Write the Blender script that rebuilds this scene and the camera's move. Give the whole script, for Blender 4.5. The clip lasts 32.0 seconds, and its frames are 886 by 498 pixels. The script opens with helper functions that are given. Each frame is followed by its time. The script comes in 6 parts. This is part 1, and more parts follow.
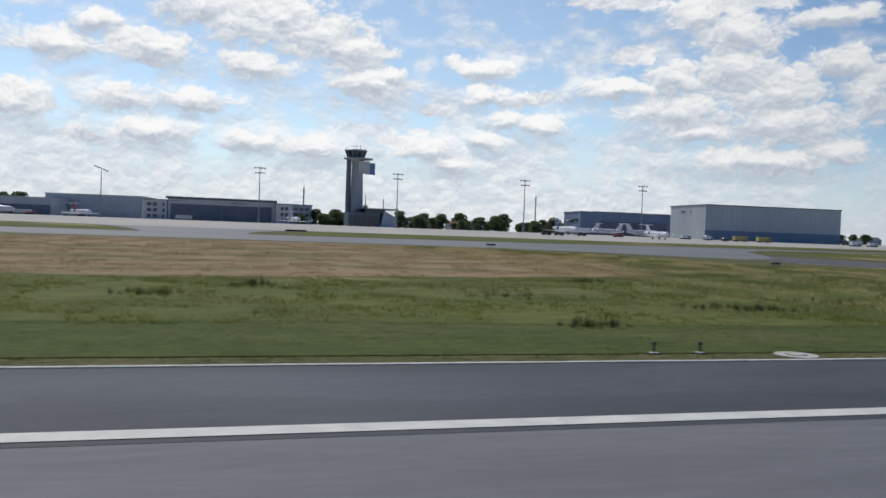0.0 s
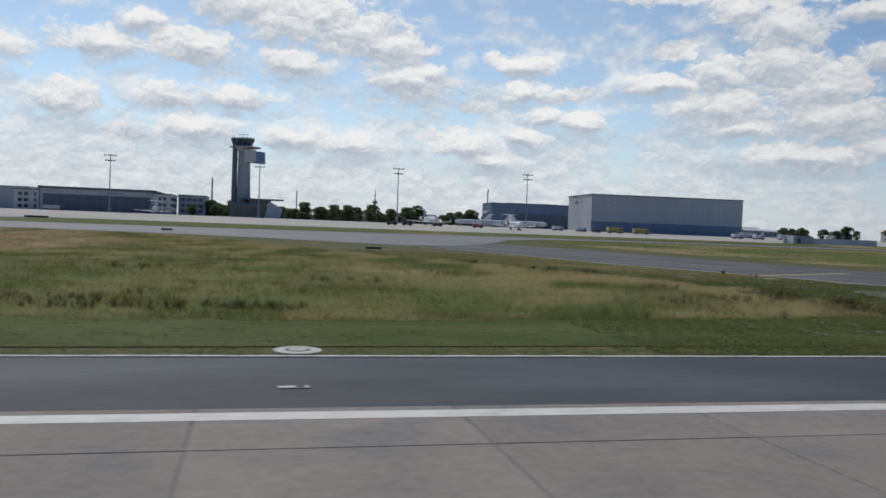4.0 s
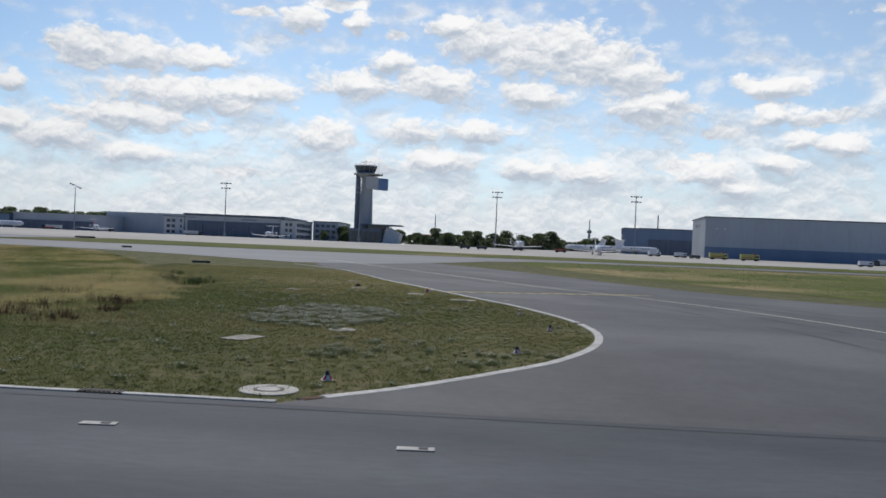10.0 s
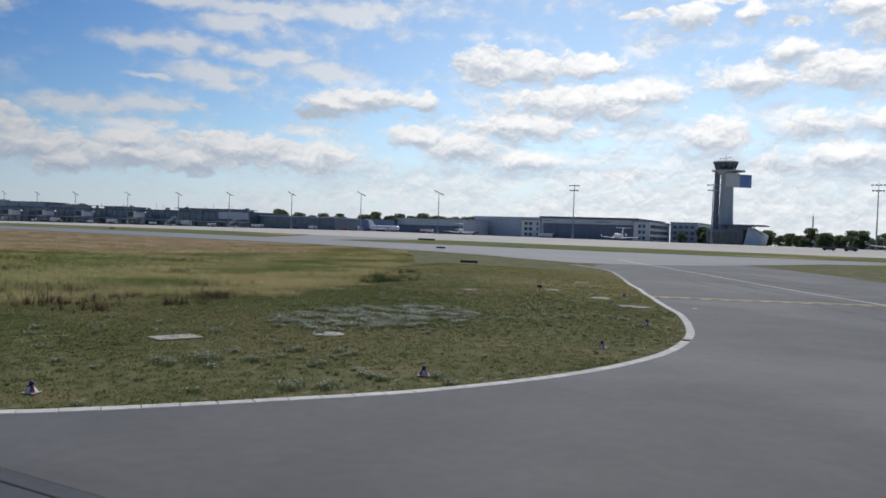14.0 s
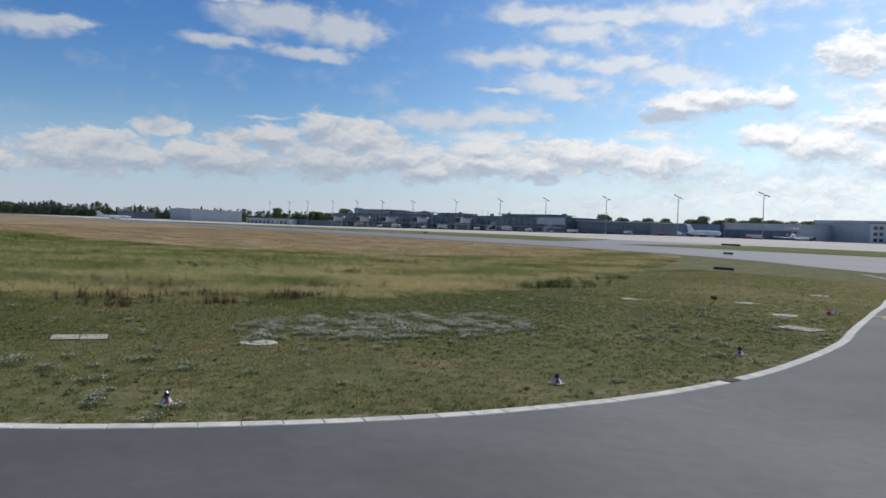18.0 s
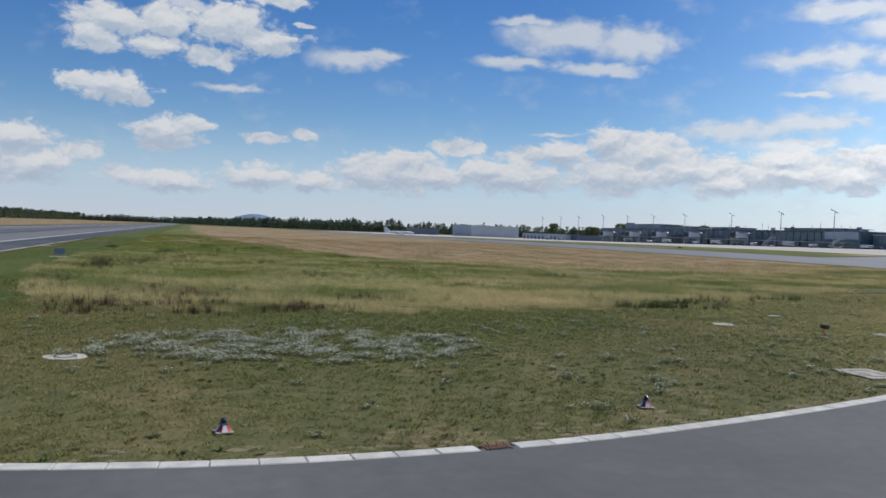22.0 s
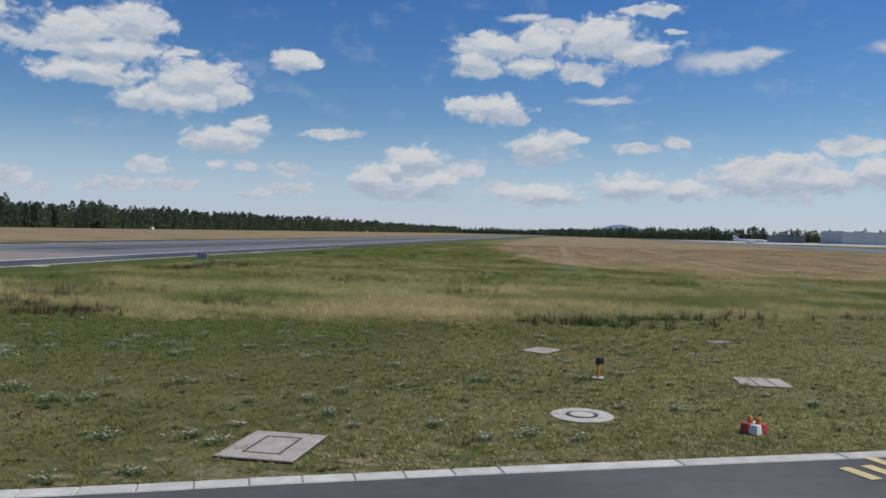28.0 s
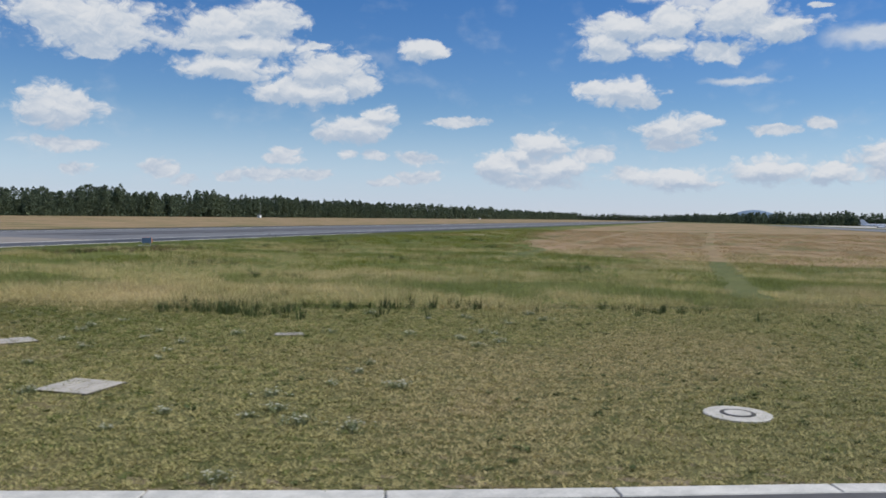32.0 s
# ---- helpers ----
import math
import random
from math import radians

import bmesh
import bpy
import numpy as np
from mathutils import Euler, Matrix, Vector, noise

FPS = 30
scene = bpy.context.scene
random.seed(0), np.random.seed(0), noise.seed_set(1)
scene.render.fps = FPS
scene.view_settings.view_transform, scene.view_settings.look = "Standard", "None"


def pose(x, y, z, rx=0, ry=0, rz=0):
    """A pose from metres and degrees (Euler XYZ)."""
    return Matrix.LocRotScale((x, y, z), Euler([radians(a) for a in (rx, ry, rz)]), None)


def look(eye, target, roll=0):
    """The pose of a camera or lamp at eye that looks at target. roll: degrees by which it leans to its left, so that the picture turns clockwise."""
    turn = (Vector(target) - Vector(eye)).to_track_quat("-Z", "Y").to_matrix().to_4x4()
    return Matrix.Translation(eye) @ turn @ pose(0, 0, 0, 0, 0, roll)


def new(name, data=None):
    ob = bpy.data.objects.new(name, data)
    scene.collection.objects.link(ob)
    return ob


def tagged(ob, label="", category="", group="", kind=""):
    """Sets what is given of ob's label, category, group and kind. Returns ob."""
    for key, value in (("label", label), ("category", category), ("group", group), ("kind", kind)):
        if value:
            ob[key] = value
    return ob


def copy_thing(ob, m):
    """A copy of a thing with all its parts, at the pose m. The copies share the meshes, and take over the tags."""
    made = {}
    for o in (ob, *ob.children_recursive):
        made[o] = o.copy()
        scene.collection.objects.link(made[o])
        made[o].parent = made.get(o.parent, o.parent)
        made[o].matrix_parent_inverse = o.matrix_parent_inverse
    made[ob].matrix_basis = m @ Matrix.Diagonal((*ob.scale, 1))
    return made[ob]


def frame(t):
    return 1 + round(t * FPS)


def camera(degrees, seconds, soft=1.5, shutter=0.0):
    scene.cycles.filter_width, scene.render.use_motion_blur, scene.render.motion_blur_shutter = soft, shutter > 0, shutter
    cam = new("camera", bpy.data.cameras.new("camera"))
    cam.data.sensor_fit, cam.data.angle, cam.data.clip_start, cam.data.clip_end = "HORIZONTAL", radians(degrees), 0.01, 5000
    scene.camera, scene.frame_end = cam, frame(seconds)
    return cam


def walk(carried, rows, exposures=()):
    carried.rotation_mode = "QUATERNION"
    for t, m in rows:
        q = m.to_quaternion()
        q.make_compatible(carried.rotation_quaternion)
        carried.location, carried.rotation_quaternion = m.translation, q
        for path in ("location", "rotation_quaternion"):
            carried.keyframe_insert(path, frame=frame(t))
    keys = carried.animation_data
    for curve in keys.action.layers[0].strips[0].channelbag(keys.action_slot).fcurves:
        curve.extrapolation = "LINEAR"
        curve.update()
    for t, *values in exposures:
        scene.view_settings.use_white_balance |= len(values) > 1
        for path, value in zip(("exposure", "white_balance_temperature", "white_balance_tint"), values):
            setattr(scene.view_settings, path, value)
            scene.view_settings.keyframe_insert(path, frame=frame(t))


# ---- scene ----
# ---------------------------------------------------------------- camera
cam = camera(56.53, 32.0, soft=1.6, shutter=0.2)


def view(x, y, z, yaw, pitch, roll):
    """Camera pose from its place and from yaw, pitch and roll in degrees; yaw 0 looks along the runway."""
    a, b = radians(yaw), radians(pitch)
    way = Vector((math.cos(a) * math.cos(b), math.sin(a) * math.cos(b), math.sin(b)))
    eye = Vector((x, y, z))
    return look(eye, eye + way * 10, roll)


PATH = [
    (0.0, view(0.00, -28.16, 4.78, 74.12, -1.25, 2.05)),
    (0.5, view(12.69, -28.13, 4.76, 74.46, -1.07, 1.87)),
    (1.0, view(25.44, -28.16, 4.72, 74.59, -0.99, 2.49)),
    (1.5, view(37.11, -28.19, 4.68, 74.85, -1.03, 2.30)),
    (2.0, view(48.51, -28.57, 4.76, 75.28, -1.17, 1.78)),
    (2.5, view(59.09, -28.98, 4.78, 75.73, -1.37, 1.97)),
    (3.0, view(69.13, -29.06, 4.80, 76.09, -1.46, 2.05)),
    (3.5, view(78.81, -29.14, 4.79, 76.56, -1.48, 1.95)),
    (4.0, view(87.64, -29.17, 4.80, 76.79, -1.56, 2.17)),
    (4.5, view(95.51, -29.19, 4.80, 76.88, -1.44, 2.23)),
    (6.5, view(124.79, -29.41, 4.65, 77.35, -1.50, 3.80)),
    (7.0, view(131.08, -28.94, 4.69, 77.71, -1.38, 3.18)),
    (7.5, view(136.29, -28.31, 4.65, 79.75, -1.17, 3.42)),
    (8.0, view(141.39, -27.63, 4.67, 81.80, -0.92, 3.37)),
    (8.5, view(145.59, -27.03, 4.71, 83.58, -0.56, 3.43)),
    (9.0, view(149.70, -26.23, 4.74, 86.66, -0.39, 3.48)),
    (9.5, view(152.98, -25.07, 4.76, 90.15, -0.25, 3.12)),
    (10.0, view(156.12, -23.81, 4.77, 93.22, -0.10, 2.46)),
    (10.5, view(158.80, -22.64, 4.82, 96.39, -0.18, 1.90)),
    (11.0, view(161.29, -20.88, 4.84, 99.41, -0.20, 2.15)),
    (11.5, view(163.42, -19.29, 4.84, 102.81, -0.22, 2.27)),
    (12.0, view(165.56, -17.56, 4.87, 105.89, -0.23, 2.35)),
    (12.5, view(167.40, -15.84, 4.87, 109.42, -0.36, 2.35)),
    (13.0, view(169.24, -13.87, 4.90, 113.17, -0.60, 2.22)),
    (13.5, view(170.83, -11.99, 4.91, 116.48, -0.80, 2.22)),
    (15.5, view(175.58, -3.41, 4.89, 129.24, -1.19, 2.13)),
    (16.0, view(176.50, -1.16, 4.88, 132.66, -1.20, 2.16)),
    (16.5, view(177.20, 0.92, 4.90, 136.37, -1.31, 2.03)),
    (17.0, view(177.95, 3.13, 4.91, 137.93, -1.37, 2.28)),
    (17.5, view(178.60, 5.18, 4.91, 141.01, -1.42, 2.12)),
    (18.0, view(179.06, 7.39, 4.91, 143.18, -1.46, 2.29)),
    (18.5, view(179.50, 9.43, 4.93, 147.07, -1.63, 1.42)),
    (19.0, view(179.85, 11.65, 4.95, 148.84, -1.69, 1.69)),
    (19.5, view(180.03, 13.71, 4.94, 151.47, -1.59, 2.21)),
    (20.0, view(180.30, 16.02, 4.96, 154.83, -1.39, 1.97)),
    (20.5, view(180.48, 18.20, 4.98, 156.35, -1.35, 2.07)),
    (21.0, view(180.51, 20.66, 4.98, 157.79, -1.21, 2.47)),
    (21.5, view(180.49, 23.02, 4.98, 160.12, -1.13, 2.34)),
    (22.0, view(180.32, 25.64, 4.99, 163.06, -1.15, 2.25)),
    (22.5, view(180.16, 28.11, 4.98, 164.47, -1.04, 2.01)),
    (23.0, view(179.89, 30.82, 4.97, 166.36, -1.04, 2.07)),
    (23.5, view(179.43, 33.45, 4.96, 167.92, -0.92, 2.36)),
    (24.0, view(179.01, 36.20, 4.98, 169.92, -0.81, 2.34)),
    (24.5, view(178.35, 38.82, 4.96, 171.65, -0.71, 2.11)),
    (25.0, view(177.65, 41.58, 4.96, 173.92, -0.61, 2.13)),
    (25.5, view(176.91, 44.17, 4.96, 175.84, -0.65, 1.90)),
    (27.5, view(172.48, 55.25, 4.85, 186.01, -1.02, 1.23)),
    (28.0, view(171.36, 58.00, 4.86, 188.48, -1.23, 1.44)),
    (28.5, view(170.13, 60.56, 4.86, 190.71, -1.46, 0.91)),
    (29.0, view(168.75, 63.34, 4.86, 193.00, -1.66, 0.85)),
    (29.5, view(167.21, 66.00, 4.80, 195.22, -1.73, 0.41)),
    (30.0, view(165.81, 68.85, 4.79, 195.21, -2.06, 1.14)),
    (30.5, view(164.39, 71.48, 4.75, 195.90, -2.22, 1.01)),
    (31.0, view(163.00, 74.51, 4.75, 196.43, -2.29, 0.98)),
    (31.5, view(161.83, 77.41, 4.78, 196.81, -2.33, 1.29)),
    (32.0, view(160.22, 80.37, 4.73, 197.25, -2.30, 1.05)),
]
walk(cam, PATH, exposures=[(0, -0.2), (2, -0.3), (4, -0.34), (7, -0.43), (9, -0.24), (11, -0.2), (16, -0.02), (19, 0.1), (23, 0.2), (26, 0.14), (28, 0.1), (30, 0.25), (32, 0.3)])

# ---------------------------------------------------------------- sky, sun
SUN_YAW, SUN_UP = 112.0, 56.0

# cumulus heaps and thin veils: yaw, height above the horizon, half width, half height, all in degrees
HEAPS_A = [(83.3, 12.9, 3.8, 1.9), (81.0, 12.0, 3.0, 1.5), (85.6, 13.8, 4.1, 1.7), (79.4, 9.8, 3.4, 1.3), (78.2, 10.4, 1.9, 0.7), (83.6, 5.3, 2.1, 0.8),
    (75.9, 6.8, 0.9, 0.4), (75.3, 5.5, 2.2, 0.8), (73.7, 4.7, 1.5, 0.6), (77.7, 6.1, 1.5, 0.5), (71.8, 11.1, 2.6, 0.8), (73.2, 11.5, 1.1, 0.5),
    (71.5, 9.4, 1.9, 0.8), (68.8, 9.1, 2.2, 0.6), (75.0, 8.3, 1.5, 0.5), (69.9, 7.7, 1.5, 0.8), (71.6, 6.3, 1.3, 0.6), (67.6, 7.4, 2.2, 0.8),
    (61.7, 12.1, 1.7, 0.6), (60.9, 12.6, 0.8, 0.4), (62.6, 15.5, 3.8, 0.5), (57.7, 14.5, 2.2, 1.1), (54.9, 13.3, 3.0, 1.5), (55.3, 15.1, 4.5, 0.6)]
HEAPS_B = [(49.2, 14.0, 3.0, 0.7), (62.3, 9.9, 3.4, 0.7), (58.7, 10.6, 2.2, 1.4), (55.1, 11.0, 3.4, 1.8), (52.3, 9.7, 3.4, 1.9), (51.6, 7.6, 4.1, 1.7),
    (58.6, 8.4, 4.1, 1.4), (57.1, 7.1, 3.0, 0.8), (48.5, 11.3, 2.2, 1.1), (47.1, 9.5, 1.5, 2.1), (48.9, 5.8, 1.5, 0.8), (53.2, 5.3, 4.1, 0.8),
    (125.3, 9.1, 3.4, 0.8), (121.1, 9.0, 1.1, 0.7), (116.9, 11.7, 2.8, 1.5), (113.8, 11.6, 2.6, 1.2), (109.9, 11.7, 2.6, 0.8), (110.6, 9.3, 6.4, 1.3),
    (107.1, 9.9, 3.8, 0.9), (114.4, 7.6, 4.9, 1.1), (121.8, 6.7, 2.2, 0.8), (118.7, 6.0, 2.6, 0.9), (114.3, 5.3, 2.2, 0.6), (103.5, 14.9, 1.7, 0.9)]
HEAPS_C = [(106.9, 15.0, 1.5, 0.4), (99.7, 14.9, 0.9, 0.7), (97.1, 14.2, 0.9, 0.3), (100.9, 16.0, 2.6, 0.4), (97.4, 12.5, 1.7, 0.7), (99.5, 10.9, 3.4, 1.1),
    (94.1, 11.2, 3.4, 1.3), (90.8, 14.2, 3.8, 1.5), (88.2, 13.3, 3.4, 1.7), (92.9, 15.0, 2.2, 0.9), (87.4, 10.6, 2.6, 1.1), (95.6, 7.9, 2.6, 0.9),
    (91.1, 8.0, 2.4, 0.9), (101.6, 7.2, 2.4, 1.3), (93.9, 5.9, 2.6, 0.8), (98.2, 5.3, 1.3, 0.5), (87.6, 5.6, 1.9, 0.7), (107.3, 4.4, 1.5, 0.4),
    (181.5, 2.7, 2.2, 0.6), (175.9, 3.3, 1.9, 0.7), (172.1, 3.1, 1.5, 0.6), (166.8, 4.0, 3.4, 1.2), (166.0, 4.8, 1.9, 0.7), (162.3, 5.8, 1.3, 0.5)]
HEAPS_D = [(168.2, 3.2, 1.9, 0.5), (163.7, 3.8, 1.9, 0.8), (160.3, 4.3, 1.9, 0.8), (157.6, 5.5, 1.5, 0.5), (155.2, 5.7, 1.3, 0.7), (158.3, 4.0, 3.0, 0.9),
    (151.7, 6.6, 1.7, 1.1), (149.4, 5.8, 2.8, 1.1), (146.6, 4.8, 3.0, 1.0), (151.3, 4.3, 3.0, 1.1), (144.7, 4.0, 2.2, 0.8), (140.6, 4.5, 3.4, 0.9),
    (141.0, 5.4, 1.9, 0.6), (134.2, 5.3, 3.6, 0.9), (131.5, 5.6, 1.9, 0.5), (128.9, 4.9, 2.6, 0.9), (127.8, 8.7, 2.2, 0.8), (128.4, 7.9, 1.9, 0.4),
    (136.3, 4.4, 2.2, 0.8), (209.5, 12.8, 2.6, 1.4), (212.5, 11.9, 3.0, 1.4), (215.1, 10.9, 1.7, 0.5), (211.2, 11.0, 4.1, 0.9)]
HEAPS_E = [(212.1, 9.5, 3.2, 0.8), (205.3, 9.6, 3.0, 1.4), (207.0, 8.2, 3.4, 1.0), (203.4, 8.8, 1.5, 0.8), (208.8, 8.2, 1.5, 0.8), (206.4, 11.2, 1.1, 0.3),
    (198.8, 11.1, 1.7, 0.7), (198.3, 11.5, 0.8, 0.4), (203.4, 5.8, 2.1, 0.7), (201.9, 6.7, 1.1, 0.7), (205.2, 5.5, 0.9, 0.4), (196.4, 6.4, 1.6, 0.3),
    (208.3, 4.3, 0.8, 0.4), (208.5, 3.7, 1.1, 0.3), (203.9, 4.1, 0.6, 0.3), (202.2, 4.0, 0.8, 0.3), (199.0, 4.0, 1.1, 0.4), (209.0, 2.6, 1.9, 0.4),
    (206.2, 2.7, 1.1, 0.4), (211.9, 2.4, 0.8, 0.3), (216.2, 2.8, 0.9, 0.5), (214.5, 2.0, 0.7, 0.3), (201.3, 2.3, 0.8, 0.3), (199.2, 2.6, 1.2, 0.4)]
HEAPS_F = [(193.6, 3.4, 1.3, 0.9), (190.6, 4.8, 1.7, 0.8), (189.5, 3.3, 2.2, 0.9), (187.0, 4.3, 1.1, 0.5), (191.1, 2.5, 2.2, 0.4), (184.4, 2.9, 1.5, 0.5),
    (191.9, 4.2, 0.9, 0.6), (181.3, 2.9, 1.5, 0.4), (185.1, 12.6, 2.8, 1.1), (186.2, 11.6, 1.9, 1.1), (182.0, 12.9, 2.2, 1.1), (178.2, 13.1, 3.0, 1.3),
    (175.5, 12.3, 2.2, 0.9), (182.7, 11.3, 2.2, 0.8), (178.9, 10.9, 2.2, 0.6), (174.9, 14.8, 2.1, 0.4), (173.0, 13.5, 0.7, 0.2), (185.4, 8.4, 2.6, 0.9),
    (184.2, 7.9, 1.7, 0.5), (187.3, 8.8, 1.5, 0.5), (181.8, 6.0, 1.7, 0.9), (180.1, 6.4, 1.1, 0.4), (182.3, 5.0, 1.3, 0.4), (175.5, 5.9, 1.3, 0.3)]
HEAPS_G = [(173.1, 6.3, 0.7, 0.3), (220.4, 11.6, 4.5, 1.8), (222.3, 12.1, 3.0, 1.5), (220.1, 10.0, 1.5, 0.4), (222.3, 6.4, 1.9, 1.1), (222.0, 4.1, 1.9, 0.4),
    (221.2, 2.6, 0.8, 0.3)]
VEILS_A = [(126.3, 14.7, 4.5, 1.0), (128.3, 10.7, 3.4, 0.7), (130.9, 11.5, 2.2, 0.8), (154.7, 13.4, 5.2, 1.3), (150.8, 13.0, 3.8, 1.3), (158.6, 11.8, 3.4, 0.5),
    (152.7, 11.3, 3.4, 0.5), (157.9, 14.4, 2.6, 0.4), (143.7, 7.3, 4.5, 0.8), (139.3, 7.7, 3.8, 0.7), (139.9, 6.4, 3.8, 0.6), (137.7, 14.6, 3.8, 0.8),
    (132.6, 14.5, 6.4, 0.7), (134.2, 13.3, 3.4, 0.9), (138.3, 11.7, 5.2, 0.8), (135.8, 10.0, 3.8, 0.9), (131.8, 11.3, 3.4, 0.6), (134.7, 9.3, 2.6, 0.5),
    (139.3, 9.5, 2.2, 0.3), (129.0, 6.7, 3.0, 0.5), (155.3, 7.0, 2.1, 0.2), (170.1, 11.4, 3.0, 0.8), (168.4, 11.9, 1.9, 0.4), (180.5, 14.0, 2.2, 0.4)]
VEILS_B = [(183.2, 14.4, 1.9, 0.3), (177.7, 9.1, 2.6, 0.3)]


def make_world():
    w = bpy.data.worlds.new("sky")
    scene.world = w
    w.use_nodes = True
    nt = w.node_tree
    nt.nodes.clear()
    N, L = nt.nodes.new, nt.links.new

    def math_node(op, a, b=None, c=None, clamp=False):
        n = N("ShaderNodeMath")
        n.operation, n.use_clamp = op, clamp
        for i, v in enumerate((a, b, c)):
            if v is None:
                continue
            if isinstance(v, (int, float)):
                n.inputs[i].default_value = v
            else:
                L(v, n.inputs[i])
        return n.outputs[0]

    def ramp(v, lo, hi, a=0.0, b=1.0, smooth=True):
        n = N("ShaderNodeMapRange")
        n.interpolation_type = "SMOOTHSTEP" if smooth else "LINEAR"
        L(v, n.inputs[0])
        for i, k in enumerate((lo, hi, a, b)):
            n.inputs[i + 1].default_value = k
        return n.outputs[0]

    def noise_node(vec, scale, detail, rough=0.55):
        n = N("ShaderNodeTexNoise")
        n.inputs["Scale"].default_value, n.inputs["Detail"].default_value = scale, detail
        n.inputs["Roughness"].default_value = rough
        L(vec, n.inputs["Vector"])
        return n.outputs[0]

    sky = N("ShaderNodeTexSky")
    sky.sky_type, sky.sun_disc = "NISHITA", False
    sky.sun_elevation, sky.sun_rotation = radians(SUN_UP), radians(90 - SUN_YAW)
    sky.altitude, sky.air_density, sky.dust_density, sky.ozone_density = 310, 1.0, 0.1, 3.0

    co = N("ShaderNodeTexCoord").outputs["Generated"]
    sep = N("ShaderNodeSeparateXYZ")
    L(co, sep.inputs[0])
    yaw = math_node("MULTIPLY", math_node("ARCTAN2", sep.outputs[1], sep.outputs[0]), 180 / math.pi)
    yaw = math_node("ADD", yaw, math_node("MULTIPLY", math_node("LESS_THAN", yaw, -60.0), 360.0))
    up = math_node("MULTIPLY", math_node("ARCSINE", sep.outputs[2]), 180 / math.pi)

    # billows that pull the outlines about, and round lumps like those of a cauliflower
    flat = N("ShaderNodeCombineXYZ")
    L(yaw, flat.inputs[0])
    L(math_node("MULTIPLY", up, 1.5), flat.inputs[1])
    fine = noise_node(flat.outputs[0], 0.6, 6.0, 0.48)
    coarse = noise_node(flat.outputs[0], 0.24, 4.0, 0.5)
    wob = N("ShaderNodeTexNoise")
    wob.inputs["Scale"].default_value, wob.inputs["Detail"].default_value = 0.6, 4.0
    L(flat.outputs[0], wob.inputs["Vector"])
    wsep = N("ShaderNodeSeparateColor")
    L(wob.outputs["Color"], wsep.inputs[0])
    u = math_node("MULTIPLY_ADD", math_node("SUBTRACT", wsep.outputs[0], 0.5), 2.4, yaw)
    v = math_node("MULTIPLY_ADD", math_node("SUBTRACT", wsep.outputs[1], 0.5), 1.1, up)
    place = N("ShaderNodeCombineXYZ")
    L(u, place.inputs[0]), L(v, place.inputs[1])

    def lumps(shift):
        move = N("ShaderNodeVectorMath")
        move.operation = "MULTIPLY_ADD"
        L(place.outputs[0], move.inputs[0])
        move.inputs[1].default_value, move.inputs[2].default_value = (1, 1.35, 0), shift
        n = N("ShaderNodeTexVoronoi")
        n.feature, n.voronoi_dimensions = "F1", "2D"
        n.inputs["Scale"].default_value, n.inputs["Detail"].default_value = 0.75, 2.6
        n.inputs["Roughness"].default_value, n.inputs["Lacunarity"].default_value = 0.55, 2.3
        L(move.outputs[0], n.inputs["Vector"])
        return n.outputs["Distance"]

    here, above = lumps((0, 0, 0)), lumps((0.05, 0.3, 0))

    def nearest(spots, rise):
        """How near the nearest cloud heart is, seen from a little higher up by rise; each step hangs on the one before."""
        best = None
        high = math_node("ADD", v, rise)
        for au, ev, ru, rv in spots:
            spot = N("ShaderNodeCombineXYZ")
            L(u, spot.inputs[0]), L(high, spot.inputs[1])
            if best is not None:
                L(best, spot.inputs[2])
            m = N("ShaderNodeVectorMath")
            m.operation = "MULTIPLY_ADD"
            L(spot.outputs[0], m.inputs[0])
            m.inputs[1].default_value = (1 / ru, 1 / rv, 0)
            m.inputs[2].default_value = (-au / ru, -ev / rv, 0)
            ln = N("ShaderNodeVectorMath")
            ln.operation = "LENGTH"
            L(m.outputs[0], ln.inputs[0])
            best = ln.outputs["Value"] if best is None else math_node("MINIMUM", best, ln.outputs["Value"])
        return best

    # the low ones are far off and stand close together
    heaps = [(a, e, w * (1.3 if e < 6.5 else 1.0), h * (1.25 if e < 6.5 else 1.0)) for a, e, w, h in HEAPS_A + HEAPS_B + HEAPS_C + HEAPS_D + HEAPS_E + HEAPS_F + HEAPS_G]
    best = nearest(heaps, 0.0)
    big = [h for h in heaps if h[3] > 0.65]
    core = nearest(big, 0.0)
    side = math_node("SUBTRACT", nearest(big, 0.4), core)
    side = math_node("MULTIPLY", ramp(side, -0.6, 0.6, -1.0, 1.0, False), ramp(core, 1.1, 2.0, 1.0, 0.0))
    thin = nearest(VEILS_A + VEILS_B, 0.0)
    # cumulus: dense where near a heart, bulging with the lumps, frayed a little
    heap = math_node("ADD", math_node("SUBTRACT", 1.42, best), math_node("MULTIPLY", math_node("SUBTRACT", 0.42, here), 0.5))
    heap = math_node("ADD", heap, math_node("MULTIPLY", math_node("SUBTRACT", fine, 0.5), 0.6))
    heap = ramp(heap, -0.02, 0.55)
    veil = math_node("ADD", math_node("SUBTRACT", 1.1, thin), math_node("MULTIPLY", math_node("SUBTRACT", fine, 0.5), 1.3))
    veil = math_node("MULTIPLY", ramp(veil, -0.1, 0.75), 0.85)
    heap = math_node("MAXIMUM", heap, veil)
    # thin veil and loose scraps all round the sky, thickest towards the sun's side
    sunside = ramp(math_node("ABSOLUTE", math_node("SUBTRACT", yaw, 88.0)), 18.0, 71.0, 1.0, 0.0)
    low = ramp(up, 1.0, 13.0, 1.0, 0.0)
